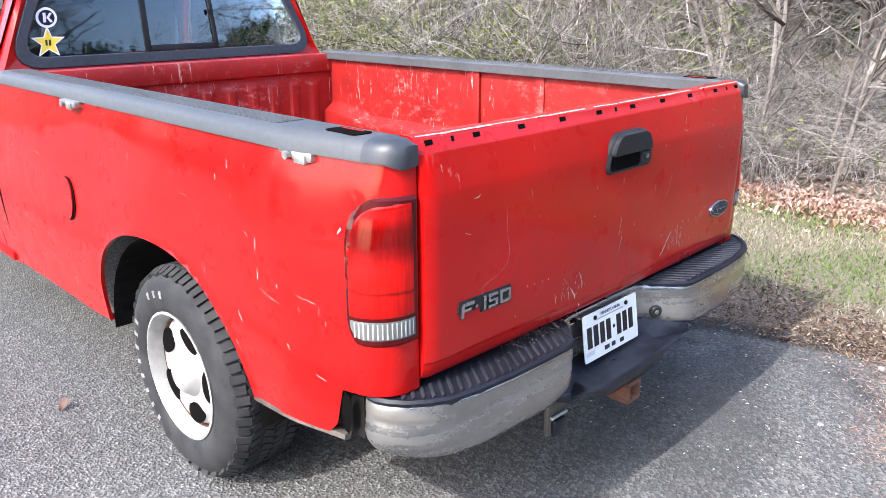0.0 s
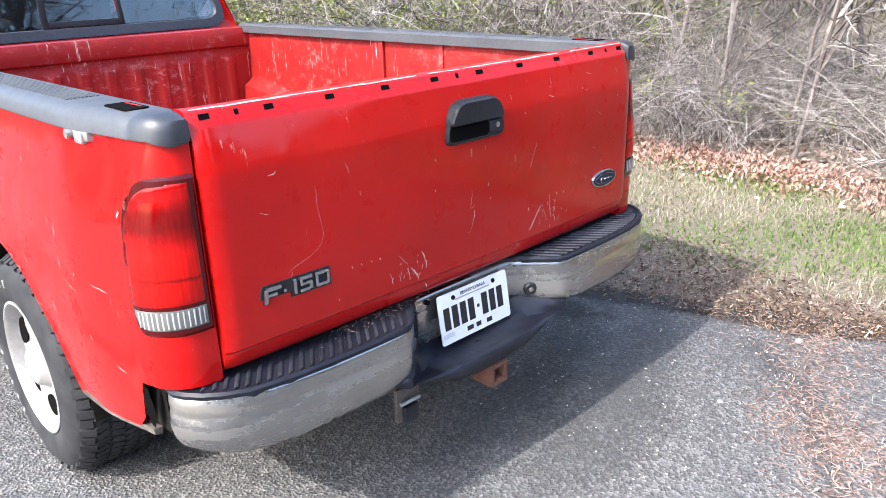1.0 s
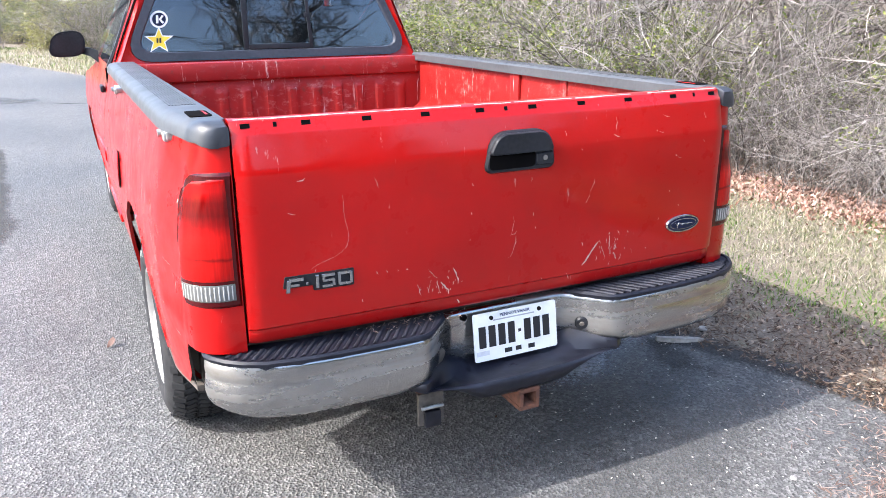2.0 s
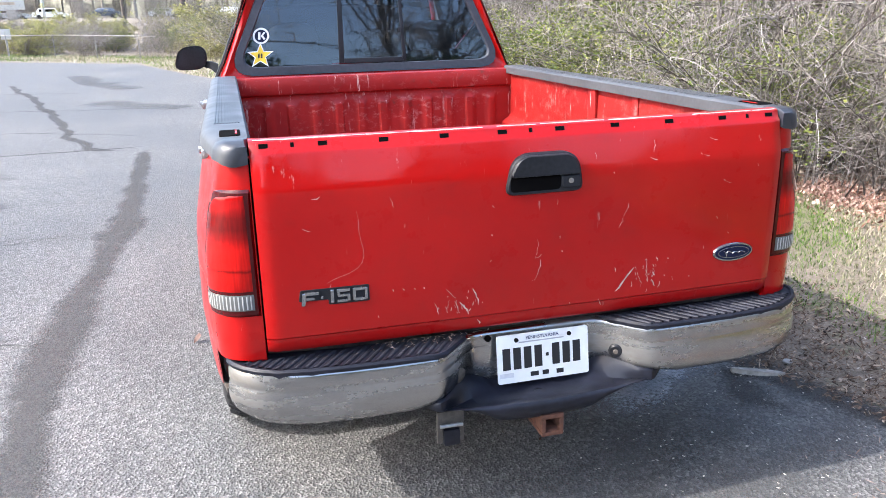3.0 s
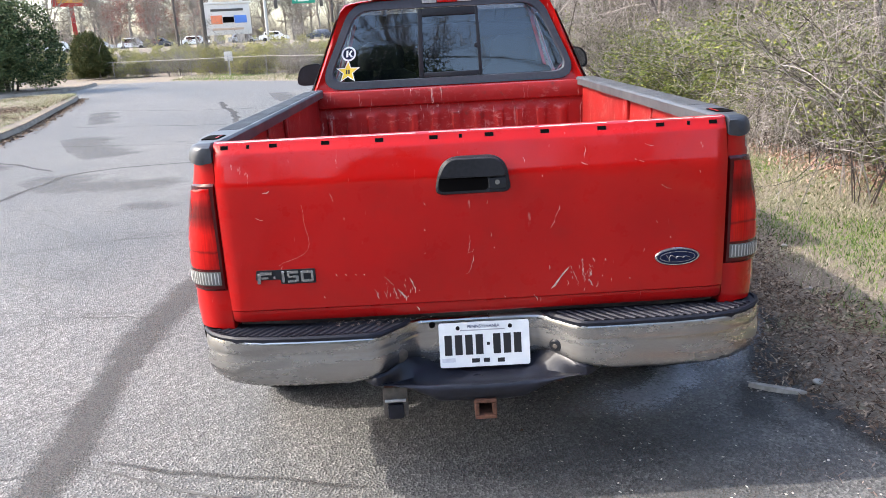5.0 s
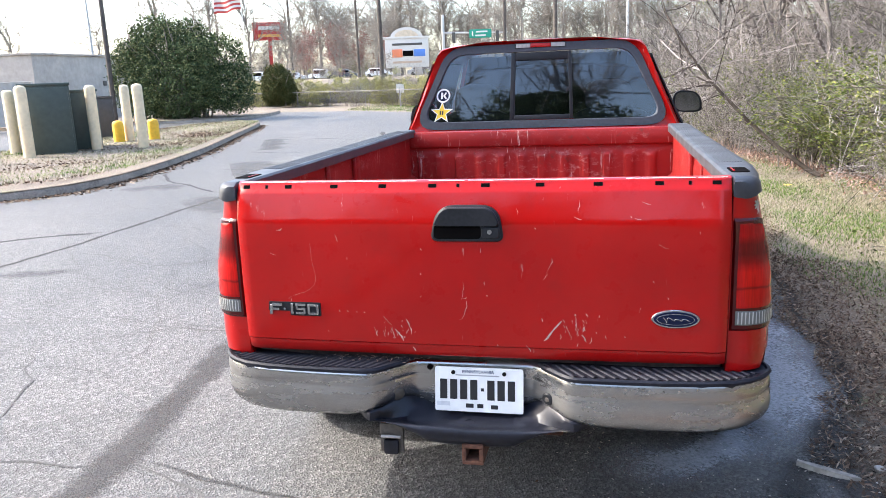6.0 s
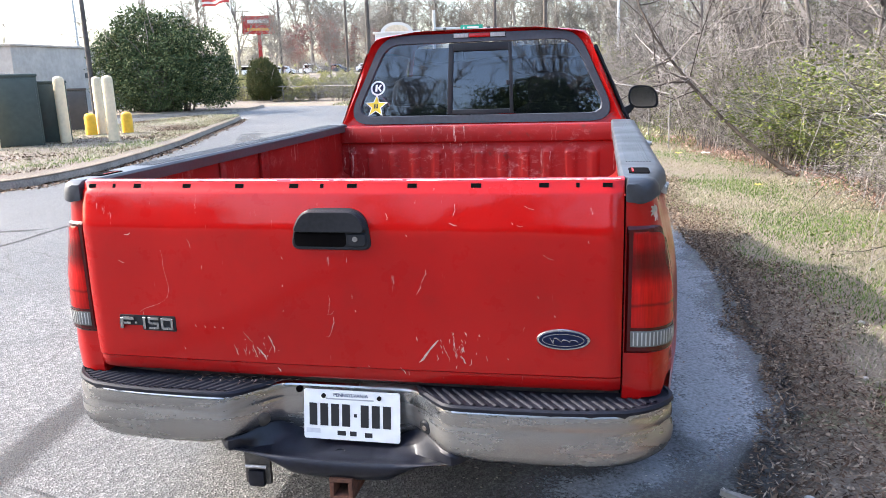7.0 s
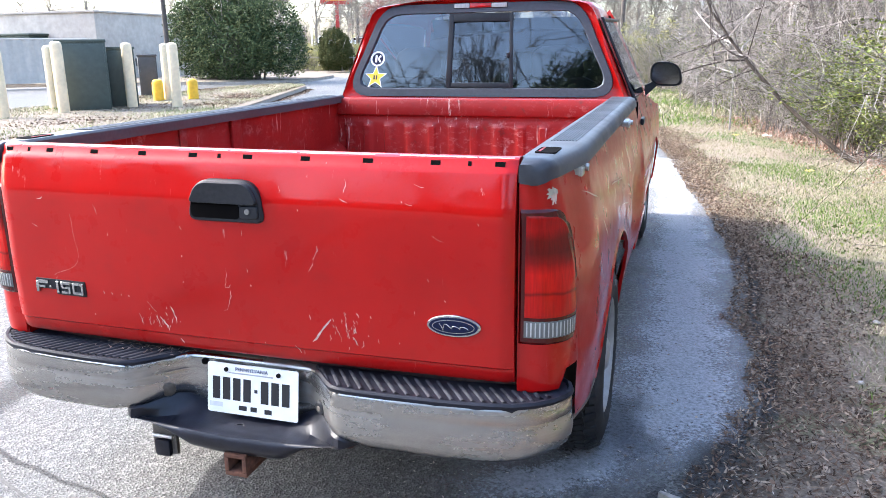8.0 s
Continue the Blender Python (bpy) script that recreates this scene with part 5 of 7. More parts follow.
# interior
part("cab_floor", box(-0.9, 0.9, 2.99, 4.7, 0.55, 0.60), DARK, truck)
part("dashboard", box(-0.85, 0.85, 4.35, 4.75, 0.95, 1.24, 0.06), DARK, truck)
for x in (-0.47, 0.47):
    back = part("seat_back", loft([[(x + 0.27 * c * f, 3.20 + 0.05 * s + 0.16 * (1.45 - z), z) for c, s in ((-1, -1), (-0.6, -1.4), (0.6, -1.4), (1, -1), (1, 1), (-1, 1))] for z, f in ((0.85, 1.0), (1.25, 1.0), (1.40, 0.9), (1.44, 0.6))]), FABRIC, truck, "grey cloth seat back")
    part("headrest", loft([[(x + 0.165 * f * math.cos(a), 3.20 + 0.05 * math.sin(a) * f, z) for a in (2 * math.pi * k / 16 for k in range(16))] for z, f in ((1.42, 0.85), (1.46, 1.0), (1.55, 1.0), (1.605, 0.88), (1.64, 0.55))]), FABRIC, back)
part("bench_seat", box(-0.72, 0.72, 3.25, 3.8, 0.75, 0.92, 0.06), FABRIC, truck)
part("steering_wheel", tube([(-0.42 + 0.19 * math.cos(a), 4.15 + 0.10 * math.sin(a), 1.18 + 0.16 * math.sin(a)) for a in (2 * math.pi * k / 24 for k in range(25))], 0.014, 6), BLACK, truck)
SHAPE[0] = None
# fuel door
disc = [(1.765 + 0.070 * math.cos(t), 0.885 + 0.083 * math.sin(t)) for t in (2 * math.pi * k / 28 for k in range(28))]
fd = part("fuel_door_gap", slab(disc, 0.002, lambda u, v, w: (-(side_x(v) + dent(-1, u, v) + 0.0015 + w), u, v)), GAP, truck)
fd = part("fuel_door", slab([(1.771 + (y - 1.765) * 0.93, 0.885 + (z - 0.885) * 0.95) for y, z in disc], 0.004, lambda u, v, w: (-(side_x(v) + dent(-1, u, v) + 0.003 + w + 0.02 * (1.84 - u) * (u < 1.84)), u, v)), RED, truck, "red fuel door standing slightly open")

# ---------------------------------------------------------------- plants


def tubes(P, R, sides=3):
    """Thin tubes through rows of points, all at once: P (n, k, 3), R (n, k)."""
    n, k, _ = P.shape
    d = np.gradient(P, axis=1)
    d /= np.linalg.norm(d, axis=2, keepdims=True) + 1e-9
    ref = np.where(np.abs(d[..., 2:3]) < 0.8, np.array([0.1, 0.2, 0.97]), np.array([0.95, 0.3, 0.1]))
    u = np.cross(d, ref)
    u /= np.linalg.norm(u, axis=2, keepdims=True) + 1e-9
    w = np.cross(d, u)
    V = np.stack([P + R[..., None] * (math.cos(a) * u + math.sin(a) * w) for a in (2 * math.pi * s / sides for s in range(sides))], axis=2)
    idx = np.arange(n * k * sides).reshape(n, k, sides)
    a, b = idx[:, :-1], idx[:, 1:]
    F = np.stack([a, np.roll(a, -1, 2), np.roll(b, -1, 2), b], axis=-1).reshape(-1, 4)
    return V.reshape(-1, 3), F


def join(parts):
    V, F, base = [], [], 0
    for v, f in parts:
        V.append(v)
        F.append(f + base)
        base += len(v)
    return np.concatenate(V), np.concatenate(F)


def np_mesh(name, V, F, mat, smooth=False):
    me = bpy.data.meshes.new(name)
    me.from_pydata(V.tolist(), [], F.tolist())
    me.materials.append(mat)
    if smooth:
        me.polygons.foreach_set("use_smooth", [True] * len(me.polygons))
    return me


def leaf_cards(C, size, rng, lift=0.3, length=1.6):
    """Small folded leaves at the places C."""
    n = len(C)
    a = rng.normal(size=(n, 3))
    a[:, 2] = a[:, 2] * lift
    a /= np.linalg.norm(a, axis=1, keepdims=True)
    b = np.cross(a, rng.normal(size=(n, 3)))
    b /= np.linalg.norm(b, axis=1, keepdims=True)
    c = np.cross(a, b)
    s = (size * rng.uniform(0.6, 1.3, n))[:, None]
    p0, p2 = C - a * s * length / 2, C + a * s * length / 2
    p1, p3 = C + b * s * 0.5 + c * s * 0.15, C - b * s * 0.5 + c * s * 0.15
    V = np.stack([p0, p1, p2, p3], 1).reshape(-1, 3)
    i = np.arange(n)[:, None] * 4
    return V, np.concatenate([i + np.array([0, 1, 2, 3])], 1)


def plant_paint(name, stops, rough=0.85, island=True, scale=3.0):
    """Plant colour that changes from piece to piece."""
    m, n, l, bs = material(name, 0.18)
    src = n.new("ShaderNodeNewGeometry").outputs["Random Per Island"] if island else tex_noise(n, l, scale, 4, vec=where(n))
    col = ramp(n, l, src, stops)
    who = n.new("ShaderNodeObjectInfo").outputs["Random"]
    hsv = n.new("ShaderNodeHueSaturation")
    l.new(value(n, l, "ADD", value(n, l, "MULTIPLY", who, 0.4), 0.8), hsv.inputs["Value"])
    l.new(col, hsv.inputs["Color"])
    l.new(hsv.outputs[0], bs.inputs["Base Color"])
    bs.inputs["Roughness"].default_value = rough
    return m


TWIG = plant_paint("grey_tan_twig", [(0.0, (0.035, 0.029, 0.026)), (0.4, (0.15, 0.132, 0.12)), (0.75, (0.33, 0.30, 0.28)), (1.0, (0.45, 0.42, 0.395))])
DARK_BARK = plant_paint("dark_wet_bark", [(0.3, (0.045, 0.035, 0.028)), (0.7, (0.13, 0.105, 0.085))], island=False, scale=9)
BARK = plant_paint("grey_bark", [(0.3, (0.14, 0.12, 0.10)), (0.7, (0.32, 0.285, 0.25))], island=False, scale=9)
SPRING = plant_paint("spring_leaf", [(0.0, (0.06, 0.085, 0.022)), (0.5, (0.125, 0.155, 0.04)), (1.0, (0.25, 0.26, 0.07))], 0.6)
EVERGREEN = plant_paint("evergreen_leaf", [(0.0, (0.020, 0.034, 0.014)), (0.6, (0.062, 0.092, 0.034)), (1.0, (0.16, 0.17, 0.075))], 0.6)
CYPRESS = plant_paint("cypress_leaf", [(0.0, (0.03, 0.045, 0.012)), (0.6, (0.075, 0.085, 0.025)), (1.0, (0.15, 0.13, 0.05))], 0.7)
BUDS = plant_paint("red_bud", [(0.0, (0.16, 0.06, 0.055)), (1.0, (0.34, 0.17, 0.15))], 0.8)
STRAW = plant_paint("dry_grass", [(0.0, (0.09, 0.105, 0.045)), (0.3, (0.18, 0.182, 0.090)), (0.6, (0.31, 0.28, 0.19)), (1.0, (0.48, 0.43, 0.32))], 0.8)
GREEN_GRASS = plant_paint("green_grass", [(0.0, (0.05, 0.09, 0.018)), (0.6, (0.105, 0.175, 0.033)), (1.0, (0.23, 0.275, 0.08))], 0.7)
LITTER = plant_paint("brown_leaf_litter", [(0.0, (0.022, 0.014, 0.009)), (0.35, (0.092, 0.057, 0.037)), (0.75, (0.195, 0.132, 0.090)), (1.0, (0.42, 0.335, 0.245))], 0.85)
PINK_LEAF = plant_paint("pale_fallen_leaf", [(0.0, (0.14, 0.085, 0.065)), (0.5, (0.31, 0.215, 0.175)), (1.0, (0.52, 0.41, 0.34))], 0.8)


RUSSET = plant_paint("russet_fallen_leaf", [(0.0, (0.15, 0.07, 0.05)), (0.4, (0.33, 0.19, 0.145)), (1.0, (0.58, 0.40, 0.33))], 0.8)
STEM = plant_paint("grey_brown_stem", [(0.0, (0.030, 0.024, 0.021)), (0.5, (0.12, 0.10, 0.09)), (1.0, (0.44, 0.40, 0.37))])


def brush_points(rng, n, height, spread, arch, k=7):
    """Arching stems from a patch of ground."""
    a, r = rng.uniform(0, 2 * np.pi, n), spread * np.sqrt(rng.uniform(0, 1, n)) * 0.7
    base = np.stack([r * np.cos(a), r * np.sin(a), np.full(n, -0.05)], 1)
    out = rng.uniform(0, 2 * np.pi, n)
    lean = rng.uniform(0.05, arch, n)
    ln = height * rng.uniform(0.45, 1.1, n)
    t = np.linspace(0, 1, k)[None, :, None]
    d = np.stack([np.cos(out), np.sin(out), np.zeros(n)], 1)[:, None, :]
    up = np.array([0, 0, 1.0])
    L = ln[:, None, None]
    droop = rng.uniform(0.0, arch * 0.6, n)[:, None, None]
    P = base[:, None, :] + up * L * (t - droop * t ** 2.2) + d * L * (lean[:, None, None] * t ** 1.5)
    P += rng.normal(size=(n, k, 3)) * 0.035 * np.sqrt(t) * np.array([1, 1, 0.6])
    return P


def off_shoots(rng, P, n, length, k=5, wild=0.6):
    i = rng.integers(0, len(P), n)
    f = rng.uniform(0.25, 1.0, n) * (P.shape[1] - 1.001)
    j = f.astype(int)
    s = P[i, j] + (P[i, j + 1] - P[i, j]) * (f - j)[:, None]
    d = (P[i, j + 1] - P[i, j])
    d /= np.linalg.norm(d, axis=1, keepdims=True) + 1e-9
    d = d * 0.5 + rng.normal(size=(n, 3)) * wild
    d /= np.linalg.norm(d, axis=1, keepdims=True)
    L = (length * rng.uniform(0.4, 1.2, n))[:, None, None]
    t = np.linspace(0, 1, k)[None, :, None]
    bend = rng.normal(size=(n, 1, 3)) * 0.35
    return s[:, None, :] + d[:, None, :] * L * t + bend * L * t ** 2 + rng.normal(size=(n, k, 3)) * 0.012 * t


def taper(rng, n, k, r0, r1):
    return (rng.uniform(0.6, 1.25, n)[:, None] * np.linspace(r0, r1, k)[None, :])


def make_shrub(seed, height, stems, twigs, leaves, arch=0.5, spread=1.0, leaf=0.035, leaf_mat=None, label="", fine=1.0):
    """A tangled shrub at the origin: stems, twigs and its few leaves."""
    rng = np.random.default_rng(seed)
    P = brush_points(rng, stems, height, spread, arch)
    Q = off_shoots(rng, P, twigs, height * 0.26)
    S = off_shoots(rng, Q, twigs, height * 0.12, 4, 0.8)
    main = tubes(P, taper(rng, len(P), 7, 0.0092 * fine, 0.003 * fine))
    V, F = join([tubes(Q, taper(rng, len(Q), 5, 0.0042 * fine, 0.0017 * fine)), tubes(S, taper(rng, len(S), 4, 0.0026 * fine, 0.0013 * fine))])
    shrub = tagged(new("shrub"), label, "shrub", "brush along the verge")
    part("stem", np_mesh("stem", *main, STEM), None, shrub, "grey-brown arching stems")
    part("branchwork", np_mesh("branchwork", V, F, TWIG), None, shrub)
    if leaves:
        ends = np.concatenate([Q[:, 2:].reshape(-1, 3), S[:, 1:].reshape(-1, 3)])
        hub = ends[rng.integers(0, len(ends), max(6, leaves // 40))]
        C = hub[rng.integers(0, len(hub), leaves)] + rng.normal(size=(leaves, 3)) * 0.075 * height / 2
        C[:, 2] = np.abs(C[:, 2])
        part("foliage", np_mesh("foliage", *leaf_cards(C, leaf, rng), leaf_mat or SPRING), None, shrub)
    return shrub


def make_tree(seed, height, limbs, twigs, label, leaves=0, leaf_mat=None, girth=0.02, bark=None):
    """A bare tree: tapered trunk, limbs, boughs and fine twigs."""
    rng = np.random.default_rng(seed)
    k = 9
    t = np.linspace(0, 1, k)[None, :, None]
    trunk = np.array([0, 0, 1.0]) * height * 0.92 * t + rng.normal(size=(1, k, 3)) * 0.02 * height * t * np.array([1, 1, 0.1])
    trunk[:, 0, 2] = -0.2
    L = off_shoots(rng, trunk, limbs, height * 0.36, 7, 0.45)
    L[:, :, 2] += (np.linspace(0, 1, 7) ** 1.6)[None, :] * height * 0.10
    B = off_shoots(rng, L, limbs * 5, height * 0.16, 5, 0.5)
    T = off_shoots(rng, B, twigs, height * 0.085, 4, 0.5)
    tree = tagged(new("tree"), label, "tree", "bare trees in the distance")
    part("trunk", np_mesh("trunk", *tubes(trunk, taper(rng, 1, k, girth * height * 0.8, 0.0035 * height), 8), bark or BARK, True), None, tree)
    V, F = join([tubes(L, taper(rng, len(L), 7, 0.0065 * height, 0.002 * height), 4), tubes(B, taper(rng, len(B), 5, 0.0028 * height, 0.0012 * height)), tubes(T, taper(rng, len(T), 4, 0.0016 * height, 0.0008 * height))])
    part("crown", np_mesh("crown", V, F, bark or BARK), None, tree)
    if leaves:
        ends = T[:, 1:].reshape(-1, 3)
        C = ends[rng.integers(0, len(ends), leaves)] + rng.normal(size=(leaves, 3)) * 0.02 * height
        part("bud_haze", np_mesh("bud_haze", *leaf_cards(C, 0.018 * height, rng), leaf_mat), None, tree)
    return tree


def stand(proto, x, y, turn, size, sink=0.03, tilt=(0, 0), stretch=1.0):
    m = pose(x, y, ground_z(x, y) - sink, tilt[0], tilt[1], turn)
    c = copy_thing(proto, m)
    c.matrix_basis = m @ Matrix.Diagonal((size, size, size * stretch, 1))
    return c


def first(proto, x, y, turn, size, tilt=(0, 0)):
    proto.matrix_basis = pose(x, y, ground_z(x, y) - 0.03, tilt[0], tilt[1], turn) @ Matrix.Diagonal((size, size, size, 1))


# the foot of the brush, and how far behind it the fence runs
FOOT = [(-14, 3.1), (-6, 3.3), (-2, 3.7), (0.2, 3.95), (1.5, 4.08), (5, 4.0), (9.4, 3.65), (12.5, 2.65), (18, 1.9), (24.5, 0.6), (32, -1.5)]
foot = lambda y: lerp_table(FOOT, y)
protos = [make_shrub(11, 2.6, 80, 1500, 320, 0.85, 1.0, 0.015, label="dense grey tangle of bare thorny stems", fine=0.58),
          make_shrub(12, 2.3, 70, 900, 3600, 1.0, 1.1, 0.019, label="bare shrub tangle with scattered yellow-green leaves", fine=0.75),
          make_shrub(13, 3.0, 55, 950, 1300, 0.5, 0.9, 0.015, label="tall thin bare saplings with a few new leaves", fine=0.8),
          make_shrub(14, 1.7, 60, 620, 9500, 0.8, 0.9, 0.022, label="green-leaved shrub among bare stems", fine=0.8),
          make_shrub(15, 1.5, 80, 1900, 420, 1.3, 1.0, 0.015, label="low mound of pale arching briar stems", fine=0.42)]
FRESH = plant_paint("fresh_yellow_green_leaf", [(0.0, (0.16, 0.165, 0.05)), (0.5, (0.29, 0.28, 0.10)), (1.0, (0.46, 0.41, 0.20))], 0.7)
far_shrub = make_shrub(16, 2.0, 40, 500, 9000, 0.8, 1.2, 0.042, FRESH, label="yellow-green shrub beyond the fence", fine=1.1)
first(far_shrub, -9.5, 38.6, 0, 0.9)
rng_p = random.Random(21)
spots = []
y = -13.0
while y < 31:
    for row, (off, gap) in enumerate(((0.5, 0.0), (1.3, 0.1), (2.4, 0.2), (3.9, 0.3), (6.0, 0.4))):
        x = foot(y) + off + rng_p.uniform(-0.3, 0.4)
        yy = y + rng_p.uniform(-0.4, 0.4)
        open_patch = -1.6 < yy < 3.2 and off < 7.0
        if open_patch and rng_p.random() < 0.62:
            continue
        green = 0.6 if 3.5 < yy < 12 else 0.12
        kind = rng_p.choice((0, 0, 1, 2, 4)) if rng_p.random() > green else rng_p.choice((3, 3, 1))
        if open_patch:
            kind = rng_p.choice((4, 4, 4, 2, 0))
        if row == 0 and kind in (0, 2) and rng_p.random() < 0.6:
            kind = 4
        spots.append((kind, x, yy, rng_p.uniform(0, 360), rng_p.uniform(0.75, 1.15) * (1.0 + 0.12 * row)))
    y += 1.05 if y < 14 else 1.7
used = set()
for kind, x, y, turn, size in spots:
    tilt = (rng_p.uniform(-6, 6), rng_p.uniform(-6, 6))
    if kind not in used:
        used.add(kind)
        first(protos[kind], x, y, turn, size, tilt)
    else:
        stand(protos[kind], x, y, turn, size, tilt=tilt)
for x, y, s in ((3.75, 10.4, 1.15), (4.3, 9.8, 1.2), (4.55, 8.7, 1.2), (4.3, 7.5, 1.05), (4.75, 8.0, 1.25), (5.0, 6.9, 1.2), (5.3, 5.6, 1.15), (4.9, 4.6, 0.95), (5.6, 7.6, 1.4), (5.9, 6.0, 1.4)):
    stand(protos[3], x, y, rng_p.uniform(0, 360), s)
# a low brush band across the far end of the lot
BAND = [(-34, 46.5), (-24, 43.5), (-17, 40.4), (-12, 38.4), (-8, 36.2), (-3.5, 32.2), (0.5, 28.0)]
for i in range(64):
    x = -30 + 30.5 * i / 63 + rng_p.uniform(-0.5, 0.5)
    deep = 7.0 * rng_p.random() ** 1.3
    yy = lerp_table(BAND, x) + 0.5 + deep
    stand(far_shrub if rng_p.random() < 0.6 else protos[rng_p.choice((3, 1, 4, 0))], x + 0.4 * deep, yy, rng_p.uniform(0, 360), rng_p.uniform(0.75, 1.05) * (0.85 + 0.045 * deep + 0.25 * smooth_step(-9, -3, x)))
# the leaning dead branch
bm = bmesh.new()
log = [(3.50, 9.28, -0.04), (3.22, 9.36, 0.12), (2.82, 9.46, 0.44), (2.42, 9.55, 0.82), (2.05, 9.61, 1.22), (1.75, 9.65, 1.58), (1.47, 9.69, 1.97), (1.25, 9.72, 2.4), (1.1, 9.76, 2.9)]
tube(log, [0.038, 0.035, 0.031, 0.027, 0.024, 0.020, 0.016, 0.011, 0.005], 8, bm)
dead = thing("fallen_branch", "long dead grey branch leaning out of the brush", "branch")
part("stem", bm, DARK_BARK, dead)
rng = np.random.default_rng(8)
main = np.array(log)[None, 2:, :]
L = off_shoots(rng, main, 26, 1.1, 6, 0.5)
T = off_shoots(rng, L, 110, 0.5, 5, 0.5)
T2 = off_shoots(rng, T, 200, 0.25, 4, 0.6)
V, F = join([tubes(L, taper(rng, len(L), 6, 0.011, 0.004), 4), tubes(T, taper(rng, len(T), 5, 0.005, 0.002)), tubes(T2, taper(rng, len(T2), 4, 0.003, 0.0014))])
part("twig_spray", np_mesh("twig_spray", V, F, STEM), None, dead)

# trees
sapling = make_tree(34, 5.0, 16, 520, "slender dark sapling in the brush", girth=0.0075, bark=STEM)
trees = [make_tree(31, 11, 26, 900, "tall bare grey tree"), make_tree(32, 9, 30, 900, "spreading bare tree with dark limbs"), make_tree(33, 8, 28, 800, "bare tree with maroon spring buds", 2600, BUDS)]
put = [False, False, False]
tree_spots = []
for i in range(34):        # behind the brush on the right
    yy = -8 + 1.25 * i + rng_p.uniform(-0.6, 0.6)
    if yy > 7 or yy < -5:
        tree_spots.append((rng_p.choice((0, 1)), foot(min(yy, 30)) + rng_p.uniform(3.5, 16), yy, rng_p.uniform(0.5, 0.95)))
for i in range(50):        # beyond the far road
    x = -95 + 3.1 * i + rng_p.uniform(-1.5, 1.5)
    tree_spots.append((rng_p.choice((0, 0, 1)), x, 134 + rng_p.uniform(0, 40) - 0.1 * x, rng_p.uniform(0.75, 1.2)))
for x, yy, s in ((-36, 100, 0.75), (-33, 103, 0.68), (-40, 101, 0.72), (-30, 104, 0.6), (-65, 98, 0.7), (-43, 104, 0.62), (-38, 106, 0.7)):
    tree_spots.append((2, x, yy, s))
for i in range(14):
    tree_spots.append((rng_p.choice((0, 1)), -64 + 3.2 * i, 60 + rng_p.uniform(-4, 10) + 1.0 * i, rng_p.uniform(0.6, 1.0)))
for i in range(46):        # the tall wood behind the sign
    x = -62 + 1.8 * i + rng_p.uniform(-1, 1)
    tree_spots.append((rng_p.choice((0, 1, 1)), x, 136 + rng_p.uniform(0, 26), rng_p.uniform(1.15, 1.75)))
first(sapling, 4.9, 10.9, 20, 1.1, (3, -5))
for x, yy, s in ((4.7, 9.9, 1.25), (4.5, 1.5, 0.55), (4.7, 0.9, 0.6), (4.9, 2.2, 0.7), (5.2, 8.7, 1.15), (5.6, 7.4, 1.3), (6.1, 6.6, 1.2), (4.3, 12.2, 1.3), (6.4, 4.9, 1.2), (5.3, 3.6, 0.85), (7.2, 3.0, 1.1), (8.1, 1.6, 1.2), (4.7, 5.6, 0.9), (3.4, 14.0, 1.1), (2.9, 16.0, 1.2), (7.6, -0.4, 1.0), (5.3, 1.2, 0.62), (5.0, 0.1, 0.5), (9.5, 3.6, 1.3), (8.8, 5.4, 1.4), (10.5, 1.0, 1.3), (11.5, 2.6, 1.5), (9.2, -1.8, 1.3), (12.5, 4.6, 1.6), (10.2, 6.4, 1.5), (13.5, 0.2, 1.6), (7.9, 6.2, 1.3), (12.0, -2.5, 1.5)):
    stand(sapling, x, yy, rng_p.uniform(0, 360), s, tilt=(rng_p.uniform(-9, 9), rng_p.uniform(-9, 9)))
for kind, x, yy, s in tree_spots:
    turn = rng_p.uniform(0, 360)
    if not put[kind]:
        put[kind] = True
        first(trees[kind], x, yy, turn, s)
    else:
        stand(trees[kind], x, yy, turn, s)


def leafy_mass(seed, name, label, lobes, count, size, mat, x, y, stem):
    """An evergreen made of many leaves over uneven lobes, with a dark heart of twigs."""
    rng = np.random.default_rng(seed)
    pts = []
    for cx, cy, cz, rx, ry, rz in lobes:
        n = int(count * (rx * ry * rz) / sum(a * b * c for *_, a, b, c in lobes))
        d = rng.normal(size=(n, 3))
        d /= np.linalg.norm(d, axis=1, keepdims=True)
        bumps = 1 + 0.13 * np.sin(d[:, 0:1] * 9 + cx) * np.cos(d[:, 2:3] * 8 + cy) + 0.09 * np.sin(d[:, 1:2] * 17 + 3 * d[:, 2:3]) + 0.05 * np.sin(d[:, 0:1] * 31) * np.sin(d[:, 2:3] * 27)
        rad = rng.uniform(0.45, 1.0, (n, 1)) ** 0.35
        pts.append(np.array([cx, cy, cz]) + d * rad * bumps * np.array([rx, ry, rz]))
    C = np.concatenate(pts)
    C = C[C[:, 2] > 0.02]
    ob = thing(name, label, "bush", at=pose(x, y, ground_z(x, y) + 0.1))
    part("foliage", np_mesh("foliage", *leaf_cards(C, size, rng, 0.8, 1.9), mat), None, ob)
    P = brush_points(rng, stem, max(l[2] + l[5] for l in lobes) * 0.9, max(l[3] for l in lobes) * 0.8, 0.5)
    part("trunk", np_mesh("trunk", *tubes(P, taper(rng, len(P), 7, 0.04, 0.01), 4), BARK), None, ob)
    return ob


